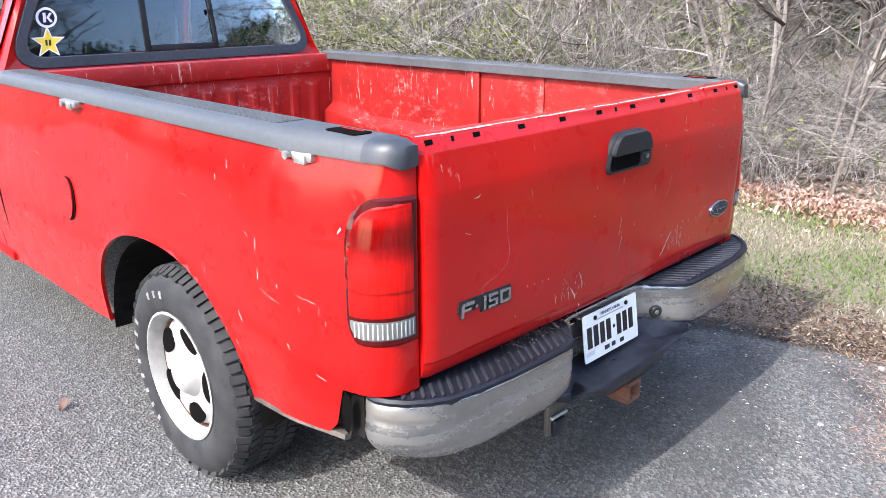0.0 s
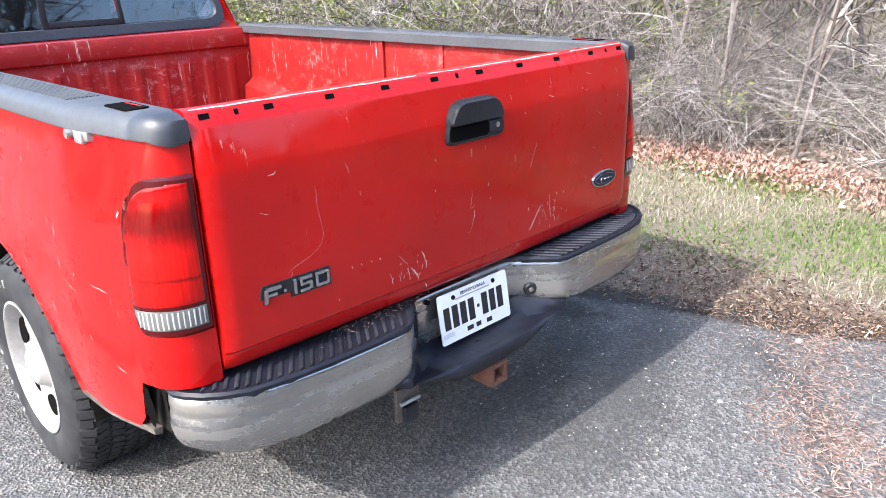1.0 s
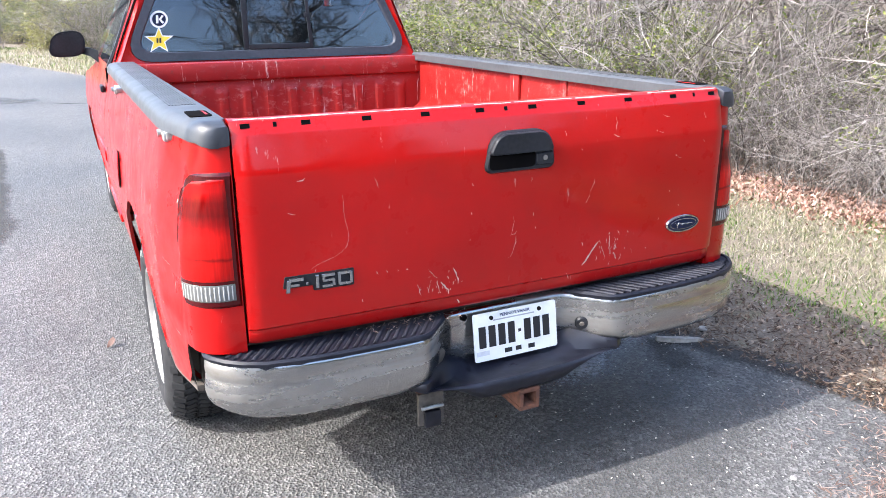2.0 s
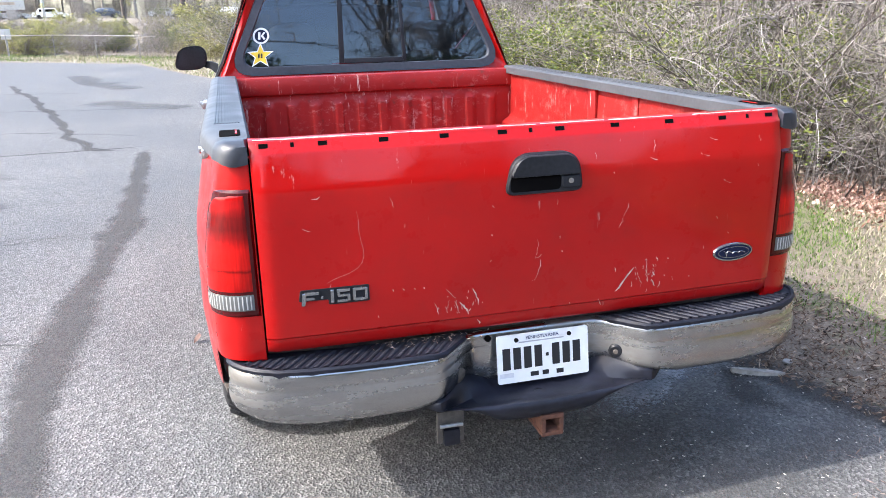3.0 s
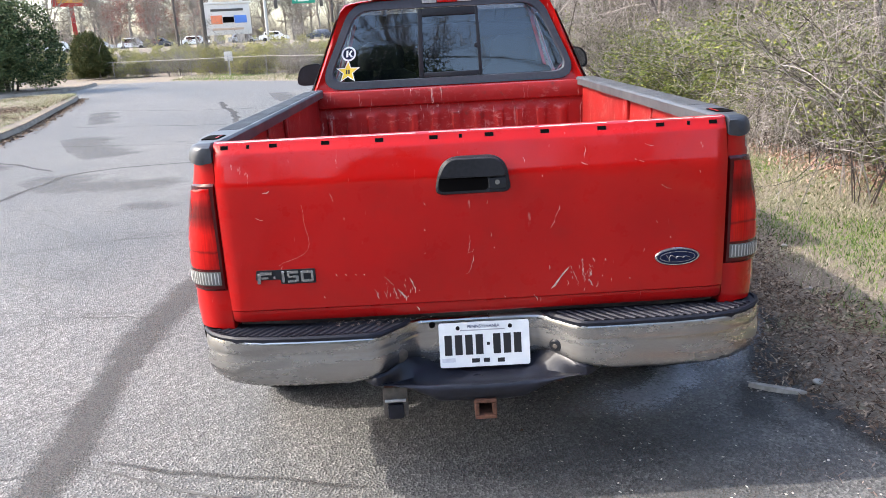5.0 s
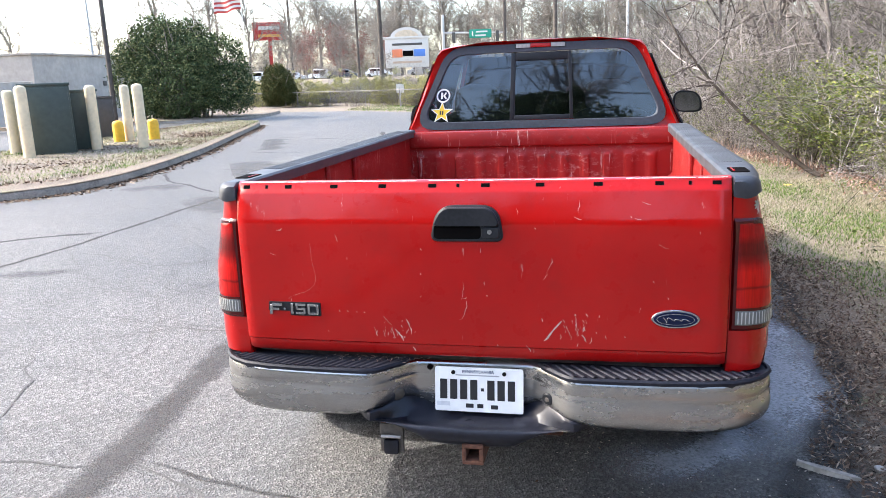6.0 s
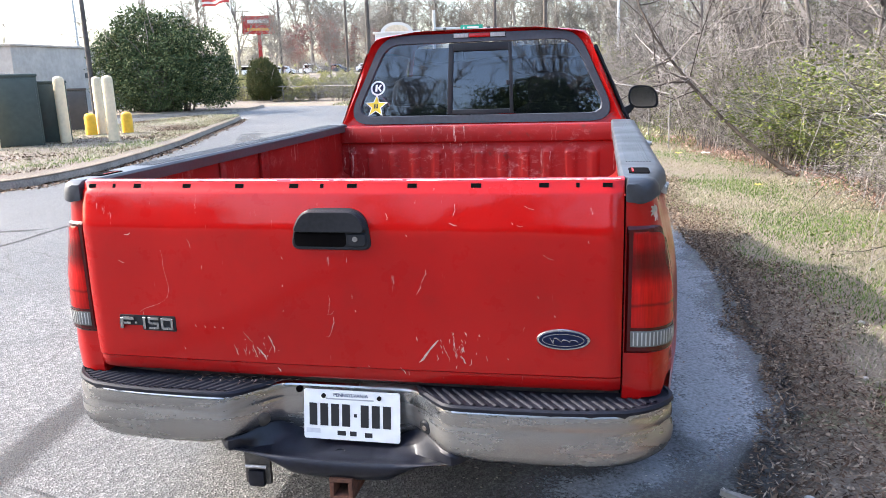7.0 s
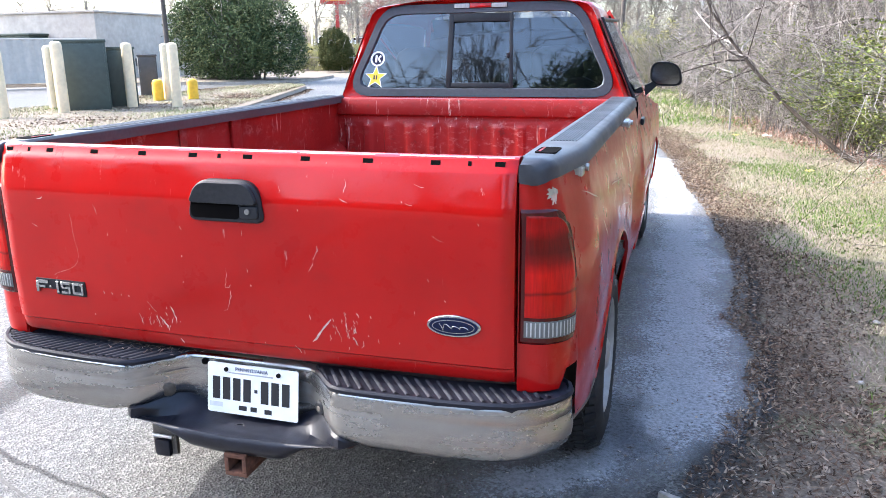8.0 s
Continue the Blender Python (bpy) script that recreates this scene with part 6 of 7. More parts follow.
leafy_mass(41, "evergreen_bush", "large rounded dark evergreen bush with broad leaves", [(-0.5, 0, 2.0, 1.9, 1.9, 2.1), (-0.9, -0.3, 3.3, 0.9, 0.9, 1.1), (0.5, 0.2, 2.9, 1.0, 1.0, 1.25), (1.6, 0.3, 1.9, 1.3, 1.4, 1.6), (2.3, 0.0, 1.2, 1.0, 1.2, 1.1), (-1.9, -0.2, 1.7, 1.2, 1.3, 1.7), (-2.5, 0.2, 2.5, 0.8, 0.8, 0.9), (0.3, -1.0, 1.3, 2.0, 1.3, 1.3), (1.3, -0.8, 2.3, 0.9, 0.9, 1.0)], 62000, 0.058, EVERGREEN, -17.6, 28.4, 60)
leafy_mass(42, "clipped_bush", "small egg-shaped dark cypress bush", [(0, 0, 1.1, 0.95, 0.95, 1.25), (0.1, 0.1, 0.7, 1.02, 0.98, 0.75)], 46000, 0.042, CYPRESS, -18.4, 40.2, 20)

# thickets: far woods beyond the road, and unseen woods behind the camera's lot
for i in range(42):
    x = -110 + 4.2 * i + rng_p.uniform(-1.5, 1.5)
    stand(protos[rng_p.choice((0, 2, 1, 0))], x, 140 + rng_p.uniform(0, 22) - 0.1 * x, rng_p.uniform(0, 360), rng_p.uniform(2.0, 3.4))
for i in range(12):
    x = -60 + 7.2 * i + rng_p.uniform(-2, 2)
    stand(protos[rng_p.choice((0, 1, 3, 0))], x, 88 + rng_p.uniform(0, 10), rng_p.uniform(0, 360), rng_p.uniform(0.8, 1.3))
# unseen woods, added to darken what the glass and tailgate reflect
evergreen = bpy.data.objects["evergreen_bush"]
for i in range(30):
    a = radians(150 + 8.0 * i)
    x, y = 34 * math.cos(a) * rng_p.uniform(0.85, 1.2) - 4, -4 + 34 * math.sin(a) * rng_p.uniform(0.85, 1.2)
    if x < -26 and y > -12:
        continue
    stand(evergreen, x, y, rng_p.uniform(0, 360), rng_p.uniform(1.9, 2.7), 0.1)
    stand(trees[rng_p.choice((0, 1))], x + rng_p.uniform(-3, 3), y - 3, rng_p.uniform(0, 360), rng_p.uniform(1.0, 1.4))

# ---------------------------------------------------------------- kerbs, island, verge furniture
KERB = [(-18.0, 4.8), (-14.0, 5.0), (-11.4, 5.5), (-9.6, 6.1), (-8.51, 6.9), (-8.0, 7.45), (-7.72, 8.1), (-7.76, 9.6), (-8.15, 11.5), (-8.75, 13.9), (-10.3, 18.7), (-11.4, 22.2), (-12.05, 24.0)]
BACK = [(-13.0, 24.2), (-14.0, 23.0), (-14.0, 18.5), (-13.8, 13.5), (-14.0, 10.0), (-15.5, 8.5), (-18.0, 8.2)]


def smooth_line(pts, step=0.25):
    """A line through the points, evenly stepped and slightly rounded."""
    P = np.array(pts, float)
    d = np.concatenate([[0], np.cumsum(np.linalg.norm(np.diff(P, axis=0), axis=1))])
    s = np.arange(0, d[-1], step)
    Q = np.stack([np.interp(s, d, P[:, i]) for i in range(P.shape[1])], 1)
    for _ in range(6):
        Q[1:-1] = 0.25 * Q[:-2] + 0.5 * Q[1:-1] + 0.25 * Q[2:]
    return Q


def kerb_mesh(line, width=0.15, height=0.125):
    n = np.gradient(line, axis=0)
    n /= np.linalg.norm(n, axis=1, keepdims=True)
    rows = []
    for (x, y), (dx, dy) in zip(line, n):
        z = ground_z(x, y)
        jig = 0.008 * noise.noise(Vector((x * 3, y * 3, 0)))
        rows.append([(x - dy * o, y + dx * o, z + h + jig) for o, h in ((-0.015, -0.05), (0.0, height - 0.03), (0.025, height), (width, height), (width + 0.01, -0.02))])
    return sheet(rows)


front, back = smooth_line(KERB), smooth_line(BACK)
tagged(part("kerb", kerb_mesh(front), CONCRETE), "stained concrete kerb of the island", "kerb", kind="structure")
tagged(part("kerb", kerb_mesh(back), CONCRETE), "stained concrete kerb of the island", "kerb", kind="structure")
rows = []
for f in np.linspace(0, 1, 60):
    a = np.array([np.interp(f, np.linspace(0, 1, len(front)), front[:, i]) for i in (0, 1)])
    b = np.array([np.interp(1 - f, np.linspace(0, 1, len(back)), back[:, i]) for i in (0, 1)])
    rows.append([(*(a + (b - a) * k / 12), ground_z(*(a + (b - a) * k / 12)) + 0.135 + 0.05 * math.sin(math.pi * k / 12)) for k in range(13)])
tagged(part("island_verge", sheet(rows), SOIL), "dry straw-coloured grass island", "ground", kind="structure")
bed_line = [(-15.4, 33.5), (-14.6, 30.0), (-15.2, 27.0), (-17.5, 25.4), (-21.5, 24.3), (-28, 21.5)]
line = smooth_line(bed_line[::-1])
tagged(part("kerb", kerb_mesh(line), CONCRETE), "concrete kerb of the planting bed", "kerb", kind="structure")
rows = [[(x - 5.0 * k / 8, y + 5.5 * k / 8, ground_z(x - 5.0 * k / 8, y + 5.5 * k / 8) + 0.13) for k in range(9)] for x, y in line]
tagged(part("planting_bed", sheet(rows), SOIL), "brown mulch planting bed", "ground", kind="structure")

CREAM = plain("cream_bollard_paint", (0.74, 0.60, 0.39), 0.6, vary=0.08, scale=12)
SAFETY = plain("yellow_bollard_paint", (0.80, 0.46, 0.03), 0.55, vary=0.1, scale=12)
CABINET = plain("dark_green_enamel", (0.050, 0.068, 0.056), 0.5, vary=0.12, scale=8)
CABINET_B = plain("brown_grey_enamel", (0.06, 0.055, 0.05), 0.5, vary=0.12, scale=8)


def bollard(x, y, h, mat, r, label):
    z = ground_z(x, y) + 0.12
    prof = [(r, -0.1), (r, h - r * 0.7), (r * 0.92, h - r * 0.35), (r * 0.66, h - r * 0.1), (r * 0.2, h)]
    bm = loft([[(x + q * math.cos(a), y + q * math.sin(a), z + v) for a in (2 * math.pi * k / 18 for k in range(18))] for q, v in prof])
    tagged(part("bollard", bm, mat), label, "bollard", "bollards round the utility cabinets")


for x, y, h in ((-11.75, 10.3, 1.4), (-12.75, 12.7, 1.46), (-11.5, 11.63, 1.55), (-11.1, 13.31, 1.52), (-11.83, 15.67, 1.50), (-10.17, 13.72, 1.52)):
    bollard(x, y, h, CREAM, 0.118, "tall cream-painted steel bollard on dry grass")
for x, y in ((-11.95, 15.4), (-11.35, 16.05)):
    bollard(x, y, 0.60, SAFETY, 0.14, "short bright yellow bollard")


def cabinet(x, y, turn, w, d, h, mat, label):
    z = ground_z(x, y) + 0.12
    cab = thing("utility_cabinet", label, "cabinet", "utility cabinets", at=pose(x, y, z, 0, 0, turn))
    part("body", box(-w / 2, w / 2, -d / 2, d / 2, 0, h - 0.05, 0.02), mat, cab)
    part("lid", box(-w / 2 - 0.02, w / 2 + 0.02, -d / 2 - 0.02, d / 2 + 0.02, h - 0.06, h, 0.015), mat, cab)
    part("door", box(-w / 2 + 0.04, w / 2 - 0.04, -d / 2 - 0.012, -d / 2 + 0.01, 0.06, h - 0.10, 0.006), mat, cab)
    part("pad", box(-w / 2 - 0.1, w / 2 + 0.1, -d / 2 - 0.1, d / 2 + 0.1, -0.1, 0.04, 0.01), CONCRETE, cab)


cabinet(-11.85, 12.75, 40, 1.0, 1.0, 1.58, CABINET, "large dark green metal utility cabinet on a pad")
cabinet(-11.75, 13.75, 40, 0.75, 0.8, 1.42, CABINET, "dark green metal utility cabinet beside a larger one")
cabinet(-13.6, 17.2, 40, 0.5, 0.4, 1.2, CABINET_B, "slim dark brown metal box")

# buildings behind the island
STUCCO = plain("grey_beige_stucco", (0.41, 0.365, 0.32), 0.9, vary=0.1, scale=4, bumpy=0.3)
PANEL = plain("white_ribbed_panel", (0.48, 0.43, 0.37), 0.7, vary=0.08, scale=6)
ROOF = plain("dark_blue_roof", (0.035, 0.04, 0.06), 0.6, vary=0.15, scale=6)
BRICK = plain("brown_brick_wall", (0.25, 0.15, 0.11), 0.9, vary=0.25, scale=12)
shop = thing("service_building", "low windowless grey-beige stucco building", "building")
part("wall", box(-38, -25.0, 28.5, 42, 0.0, 3.35, 0.02), STUCCO, shop)
part("roof", box(-38.1, -24.9, 28.4, 42.1, 3.35, 3.45, 0.02), STUCCO, shop)
part("vent", box(-25.01, -24.96, 31.0, 31.4, 0.9, 1.25, 0.005), CABINET_B, shop)
part("vent", box(-25.01, -24.96, 33.4, 33.65, 1.9, 2.15, 0.005), CABINET_B, shop)
fence_screen = thing("ribbed_screen", "white ribbed metal screen wall", "fence")
a, b = Vector((-33.0, 13.4, 0)), Vector((-21.3, 23.7, 0))
n_rib = 42
row = []
for i in range(n_rib * 4 + 1):
    p = a + (b - a) * i / (n_rib * 4)
    o = 0.06 * (1 if i % 4 in (1, 2) else 0)
    row.append((p.x + o * 0.65, p.y - o * 0.76))
part("panel", sheet([[(x, y, z) for x, y in row] for z in (0.42, 2.06)]), PANEL, fence_screen)
part("top_rail", tube([(a.x, a.y, 2.07), (b.x, b.y, 2.07)], 0.04, 6), PANEL, fence_screen)
for i in range(5):
    p = a + (b - a) * i / 4
    part("post", box(p.x - 0.06, p.x + 0.06, p.y + 0.02, p.y + 0.14, 0.0, 2.09, 0.01), PANEL, fence_screen)
store = thing("roadside_store", "long low brick building with a dark flat roof", "building")
part("wall", box(-72, -39.0, 43.5, 58, 0.0, 3.35, 0.02), BRICK, store)
part("roof", box(-72.5, -37.9, 42.6, 58.5, 3.30, 3.95, 0.05), ROOF, store)
part("window_band", box(-70, -42, 43.4, 43.55, 1.4, 2.6, 0.02), GAP, store)
bin_ = thing("waste_container", "dark green metal waste container", "container")
part("body", box(-30.2, -27.8, 27.4, 29.0, 0.0, 2.35, 0.04), CABINET, bin_)
part("lid", box(-30.3, -27.7, 27.3, 29.1, 2.35, 2.45, 0.03), CABINET, bin_)

# poles and signs
POLE_WOOD = plain("weathered_pole_wood", (0.085, 0.070, 0.060), 0.9, vary=0.3, scale=6)
POLE_GREY = plain("galvanised_pole", (0.42, 0.42, 0.41), 0.5, metal=0.5, vary=0.1, scale=6)
SIGN_RED = plain("sign_red", (0.42, 0.035, 0.03), 0.5, vary=0.06)
SIGN_WHITE = plain("sign_white", (0.60, 0.57, 0.52), 0.6, vary=0.04)
SIGN_GREEN = plain("sign_green", (0.01, 0.26, 0.17), 0.5, vary=0.05)
SIGN_BLUE = plain("sign_blue", (0.08, 0.20, 0.55), 0.5, vary=0.05)
SIGN_ORANGE = plain("sign_orange", (0.75, 0.22, 0.10), 0.5, vary=0.05)


def pole(x, y, h, r, mat, label, arms=()):
    z = ground_z(x, y)
    p = thing("utility_pole", label, "pole", "poles along the road")
    part("mast", tube([(x, y, z - 0.3), (x + 0.02, y, z + h * 0.5), (x + 0.03, y, z + h)], [r * 0.8, r * 0.68, r * 0.52], 10), mat, p)
    for up, half in arms:
        part("cross_arm", box(x - half, x + half, y - 0.08, y + 0.05, z + up, z + up + 0.12, 0.01), mat, p)


pole(-13.7, 45.8, 12.5, 0.19, POLE_WOOD, "brown wooden utility pole", ((11.6, 1.1),))
pole(-8.55, 67.1, 13, 0.22, POLE_WOOD, "brown wooden utility pole", ((11, 1.2),))
pole(-3.5, 57.5, 12.5, 0.22, POLE_WOOD, "brown wooden utility pole", ((10.6, 1.2),))
pole(2.2, 77.5, 14, 0.18, POLE_GREY, "slim grey metal pole")
pole(-34.5, 80.9, 13, 0.2, POLE_WOOD, "brown wooden utility pole", ((11, 1.2),))
pole(-19.6, 26.3, 10.5, 0.13, POLE_WOOD, "grey metal lamp pole beside the bush")
pole(-41, 55, 11, 0.14, POLE_GREY, "tall grey metal pole")
pole(-20.5, 62, 11, 0.15, POLE_WOOD, "brown wooden utility pole", ((10, 1.1),))
pole(9.0, 52, 11, 0.17, POLE_WOOD, "brown wooden utility pole among the trees", ((10, 1.1),))


def facing(x, y, z):
    """The pose of a sign that faces the lot."""
    return pose(x, y, z, 0, 0, math.degrees(math.atan2(-x, y + 2.3)) * 1.0)


sign = thing("roadside_sign", "red illuminated restaurant sign on a red post", "sign", at=facing(-36.4, 79.7, 7.41))
part("panel", box(-1.78, 1.78, -0.15, 0.15, -0.97, 0.97, 0.05), SIGN_RED, sign)
part("post", box(-0.2, 0.2, -0.1, 0.1, -7.41 + ground_z(-36.4, 79.7), -0.97, 0.01), SIGN_RED, sign)
part("name_bar", box(-1.15, 1.15, -0.175, -0.14, 0.16, 0.55, 0.02), SIGN_WHITE, sign)
part("slogan_bar", box(-1.25, 1.25, -0.17, -0.14, -0.62, -0.32, 0.02), plain("sign_amber", (0.62, 0.30, 0.05), 0.5), sign)
sign = thing("monument_sign", "white bank sign with an arched top and coloured panels", "sign", at=facing(-22.1, 85.0, 2.95) @ Matrix.Diagonal((1.18, 1.18, 1.2, 1)))
part("cabinet", box(-2.1, 2.1, -0.25, 0.25, 0.0, 2.75, 0.05), SIGN_WHITE, sign)
arch = [(1.55 * math.cos(t), 2.75 + 0.95 * math.sin(t)) for t in (math.pi * k / 20 for k in range(21))]
part("arch", slab(arch, 0.44, lambda u, v, w: (u, -0.22 + w, v)), SIGN_WHITE, sign)
arch = [(1.15 * math.cos(t), 2.80 + 0.65 * math.sin(t)) for t in (math.pi * k / 20 for k in range(21))]
part("arch_panel", slab(arch, 0.06, lambda u, v, w: (u, -0.28 + w, v)), plain("sign_cream", (0.62, 0.50, 0.36), 0.6), sign)
part("cornice", box(-2.3, 2.3, -0.32, 0.32, 2.65, 2.85, 0.03), SIGN_WHITE, sign)
part("orange_panel", box(-1.45, -0.45, -0.29, -0.24, 0.95, 1.70, 0.01), SIGN_ORANGE, sign)
part("display", box(-0.40, 0.60, -0.29, -0.24, 1.05, 1.55, 0.01), GAP, sign)
part("blue_panel", box(0.65, 1.75, -0.29, -0.24, 1.00, 1.65, 0.01), SIGN_BLUE, sign)
part("text_bar", box(-1.4, 1.5, -0.28, -0.24, 2.05, 2.25, 0.01), CABINET_B, sign)
part("text_bar", box(-1.4, 1.4, -0.28, -0.24, 0.40, 0.60, 0.01), plain("sign_tan", (0.5, 0.38, 0.28), 0.6), sign)
for s in (-1, 1):
    part("leg", box(s * 0.7, s * 1.4, -0.2, 0.2, (-2.95 + ground_z(-22.1, 85.0)) / 1.2, 0.0, 0.02), STUCCO, sign)
sign = thing("street_sign", "green overhead road sign on a mast arm", "sign", at=facing(-15.4, 96.4, 6.9) @ Matrix.Diagonal((1.12, 1, 1.12, 1)))
part("panel", box(-1.25, 1.25, -0.05, 0.0, -0.48, 0.48, 0.04), SIGN_GREEN, sign)
for z0, x0, x1 in ((0.12, -0.5, 0.8), (-0.28, -0.6, 0.6)):
    part("text_bar", box(x0, x1, -0.06, -0.045, z0, z0 + 0.17, 0.005), SIGN_WHITE, sign)
part("arrow", box(-0.95, -0.80, -0.06, -0.045, -0.25, 0.25, 0.005), SIGN_WHITE, sign)
part("mast_arm", tube([(-4.2, 0.1, 0.2), (0, 0.1, 0.12), (3.0, 0.1, 0.02)], [0.13, 0.10, 0.07], 8), POLE_GREY, sign)
part("mast", tube([(-4.2, 0.1, (-6.9 + ground_z(-15.4, 96.4)) / 1.12), (-4.2, 0.1, 2.2)], 0.17, 10), POLE_GREY, sign)
for x in (-3.0, 1.9):
    part("signal_head", box(x - 0.18, x + 0.18, -0.1, 0.2, -0.9, 0.25, 0.03), CABINET_B, sign)
sign = thing("warning_sign", "small white sign on a post by the fence", "sign", at=facing(-10.3, 37.4, ground_z(-10.3, 37.4)))
part("panel", box(-0.2, 0.2, -0.02, 0.0, 0.75, 1.2, 0.01), SIGN_WHITE, sign)
part("post", box(-0.03, 0.03, 0.0, 0.05, -0.1, 1.1, 0.005), POLE_GREY, sign)
# flag on its pole
flag = thing("flagpole", "white flagpole with a red and white striped flag", "flag", at=pose(-32.5, 65.4, ground_z(-32.5, 65.4)))
part("mast", tube([(0, 0, -0.2), (0, 0, 9.2)], [0.08, 0.05], 8), SIGN_WHITE, flag)
for k in range(7):
    rows = [[(-0.05 - 2.6 * i / 12, 0.18 * math.sin(i * 0.8 + 0.3 * k), 9.0 - 0.2 * k - h - 0.35 * i / 12 + 0.06 * math.sin(i * 0.7)) for i in range(13)] for h in (0.0, 0.2)]
    part("stripe", sheet(rows), SIGN_RED if k % 2 == 0 else SIGN_WHITE, flag)
board = thing("billboard", "pale billboard seen through the bare trees", "sign", at=facing(21.4, 53.6, 3.7))
part("panel", box(-1.5, 1.5, -0.1, 0.1, -1.0, 1.2, 0.03), SIGN_WHITE, board)
for s in (-0.9, 0.9):
    part("leg", box(s - 0.1, s + 0.1, 0.1, 0.3, -6, -0.9, 0.01), POLE_GREY, board)

# far road and its parked cars
rows = [[(x, y, ground_z(x, y) + 0.02) for x in range(-120, 61, 6)] for y in (116, 119, 122, 126)]
tagged(part("road", sheet(rows), ASPHALT), "far grey road beyond the brush", "road", kind="structure")


def car(x, y, turn, mat, label, high=1.45):
    z = ground_z(x, y)
    c = thing("car", label, "car", "cars on the far road", at=pose(x, y, z + 0.02, 0, 0, turn))
    side = [(-2.2, 0.35), (2.2, 0.35), (2.25, 0.75), (1.3, 0.95), (-2.1, 0.98), (-2.25, 0.7)]
    part("body", loft([[(u, w, v) for u, v in side] for w in (-0.85, 0.85)]), mat, c)
    part("cabin", loft([[(-1.7 + f, -0.78 + g, zz), (1.2 - 1.6 * f, -0.78 + g, zz), (1.2 - 1.6 * f, 0.78 - g, zz), (-1.7 + f, 0.78 - g, zz)] for f, g, zz in ((0, 0, 0.96), (0.35, 0.12, high - 0.06), (0.5, 0.2, high))]), mat, c)
    part("side_glass", box(-1.25, 0.75, -0.80, -0.70, 1.02, high - 0.14, 0.02), GAP, c)
    for u in (-1.35, 1.35):
        for w in (-0.8, 0.8):
            part("wheel", tube([(u, w - 0.09, 0.32), (u, w + 0.09, 0.32)], 0.32, 14), TYRE, c)


paints = [plain("car_white", (0.75, 0.75, 0.74), 0.3, coat=0.5, vary=0.03), plain("car_silver", (0.42, 0.44, 0.46), 0.3, metal=0.5, vary=0.05), plain("car_dark", (0.05, 0.06, 0.08), 0.3, coat=0.5, vary=0.05)]
rc = random.Random(5)
for i, x in enumerate((-66, -58, -52, -46.5, -41, -36, -29, -23.5, -17, -9, 0, 7, 14, 21)):
    car(x, 120 + rc.uniform(-2.5, 3.5), rc.choice((2, 178, 4)), paints[(0, 0, 1, 0, 2, 0, 1, 0, 2, 1, 0, 1, 0, 0)[i]], ("white", "white", "silver", "white", "dark", "white", "silver", "white", "dark", "silver", "white", "silver", "white", "white")[i] + " car standing on the far road", rc.choice((1.45, 1.5, 1.75)))

# wire fence in the brush: posts, rails and some wires
FENCE_GREY = plain("weathered_galvanised_pipe", (0.22, 0.21, 0.20), 0.6, metal=0.3, vary=0.25, scale=20)


def rail_fence(points, label, post_gap, wires, pipe=0.024):
    P = smooth_line([(x, y) for x, y, _ in points], 0.5)
    dist = np.concatenate([[0], np.cumsum(np.linalg.norm(np.diff(np.array([(a, b) for a, b, _ in points]), axis=0), axis=1))])
    top = np.interp(np.linspace(0, dist[-1], len(P)), dist, [h for *_, h in points])
    f = thing("wire_fence", label, "fence")
    part("top_rail", tube([(x, y, z) for (x, y), z in zip(P, top)], pipe, 6), FENCE_GREY, f)
    for i in range(0, len(P), post_gap):
        x, y = P[i]
        part("post", tube([(x, y, ground_z(x, y) - 0.2), (x, y, top[i] + 0.06)], pipe * 1.2, 8), FENCE_GREY, f)
    for k in range(1, wires):
        part("wire", tube([(x, y, z - (z - ground_z(x, y)) * k / wires) for (x, y), z in zip(P, top)], 0.003, 3), FENCE_GREY, f)


rail_fence([(4.9, 4.6, 0.62), (5.4, 2.0, 0.52), (5.85, 0.6, 0.43), (6.6, -4, 0.35), (7, -9, 0.3)], "grey pipe-rail fence overgrown by brush", 6, 6)
rail_fence([(-24, 42.6, 1.15), (-17, 39.7, 1.12), (-12, 37.8, 1.1), (-8, 35.6, 1.1), (-3.5, 31.6, 1.0)], "grey wire fence at the end of the lot", 5, 12, 0.018)

rail_fence([(2.0, 13.2, 1.05), (1.7, 16.5, 1.1), (1.0, 21.0, 1.15)], "short grey fence rail showing through the brush", 5, 3, 0.014)

# ---------------------------------------------------------------- the surface of the lot


def worn_strip(name, colour, strength):
    """Worn dark paving that breaks up into grit towards its edges."""
    m, n, l, bs = material(name, 0.3)
    v = where(n)
    g = tex_noise(n, l, 70, 4, 0.7, v)
    big = tex_noise(n, l, 4, 4, 0.6, v)
    l.new(ramp(n, l, g, [(0.3, tuple(c * 0.55 for c in colour)), (0.7, tuple(c * 1.5 for c in colour))]), bs.inputs["Base Color"])
    bs.inputs["Roughness"].default_value = 0.9
    at = n.new("ShaderNodeAttribute")
    at.attribute_name = "edge"
    f = value(n, l, "ADD", value(n, l, "MULTIPLY", at.outputs["Fac"], 1.25), value(n, l, "MULTIPLY", value(n, l, "SUBTRACT", g, 0.5), 1.5))
    f = value(n, l, "ADD", f, value(n, l, "MULTIPLY", value(n, l, "SUBTRACT", big, 0.5), 1.2))
    f = ramp(n, l, f, [(0.22, (0, 0, 0)), (1.05, (strength,) * 3)])
    l.new(f, bs.inputs["Alpha"])
    bump(n, l, bs, g, 0.6, 0.006)
    return m


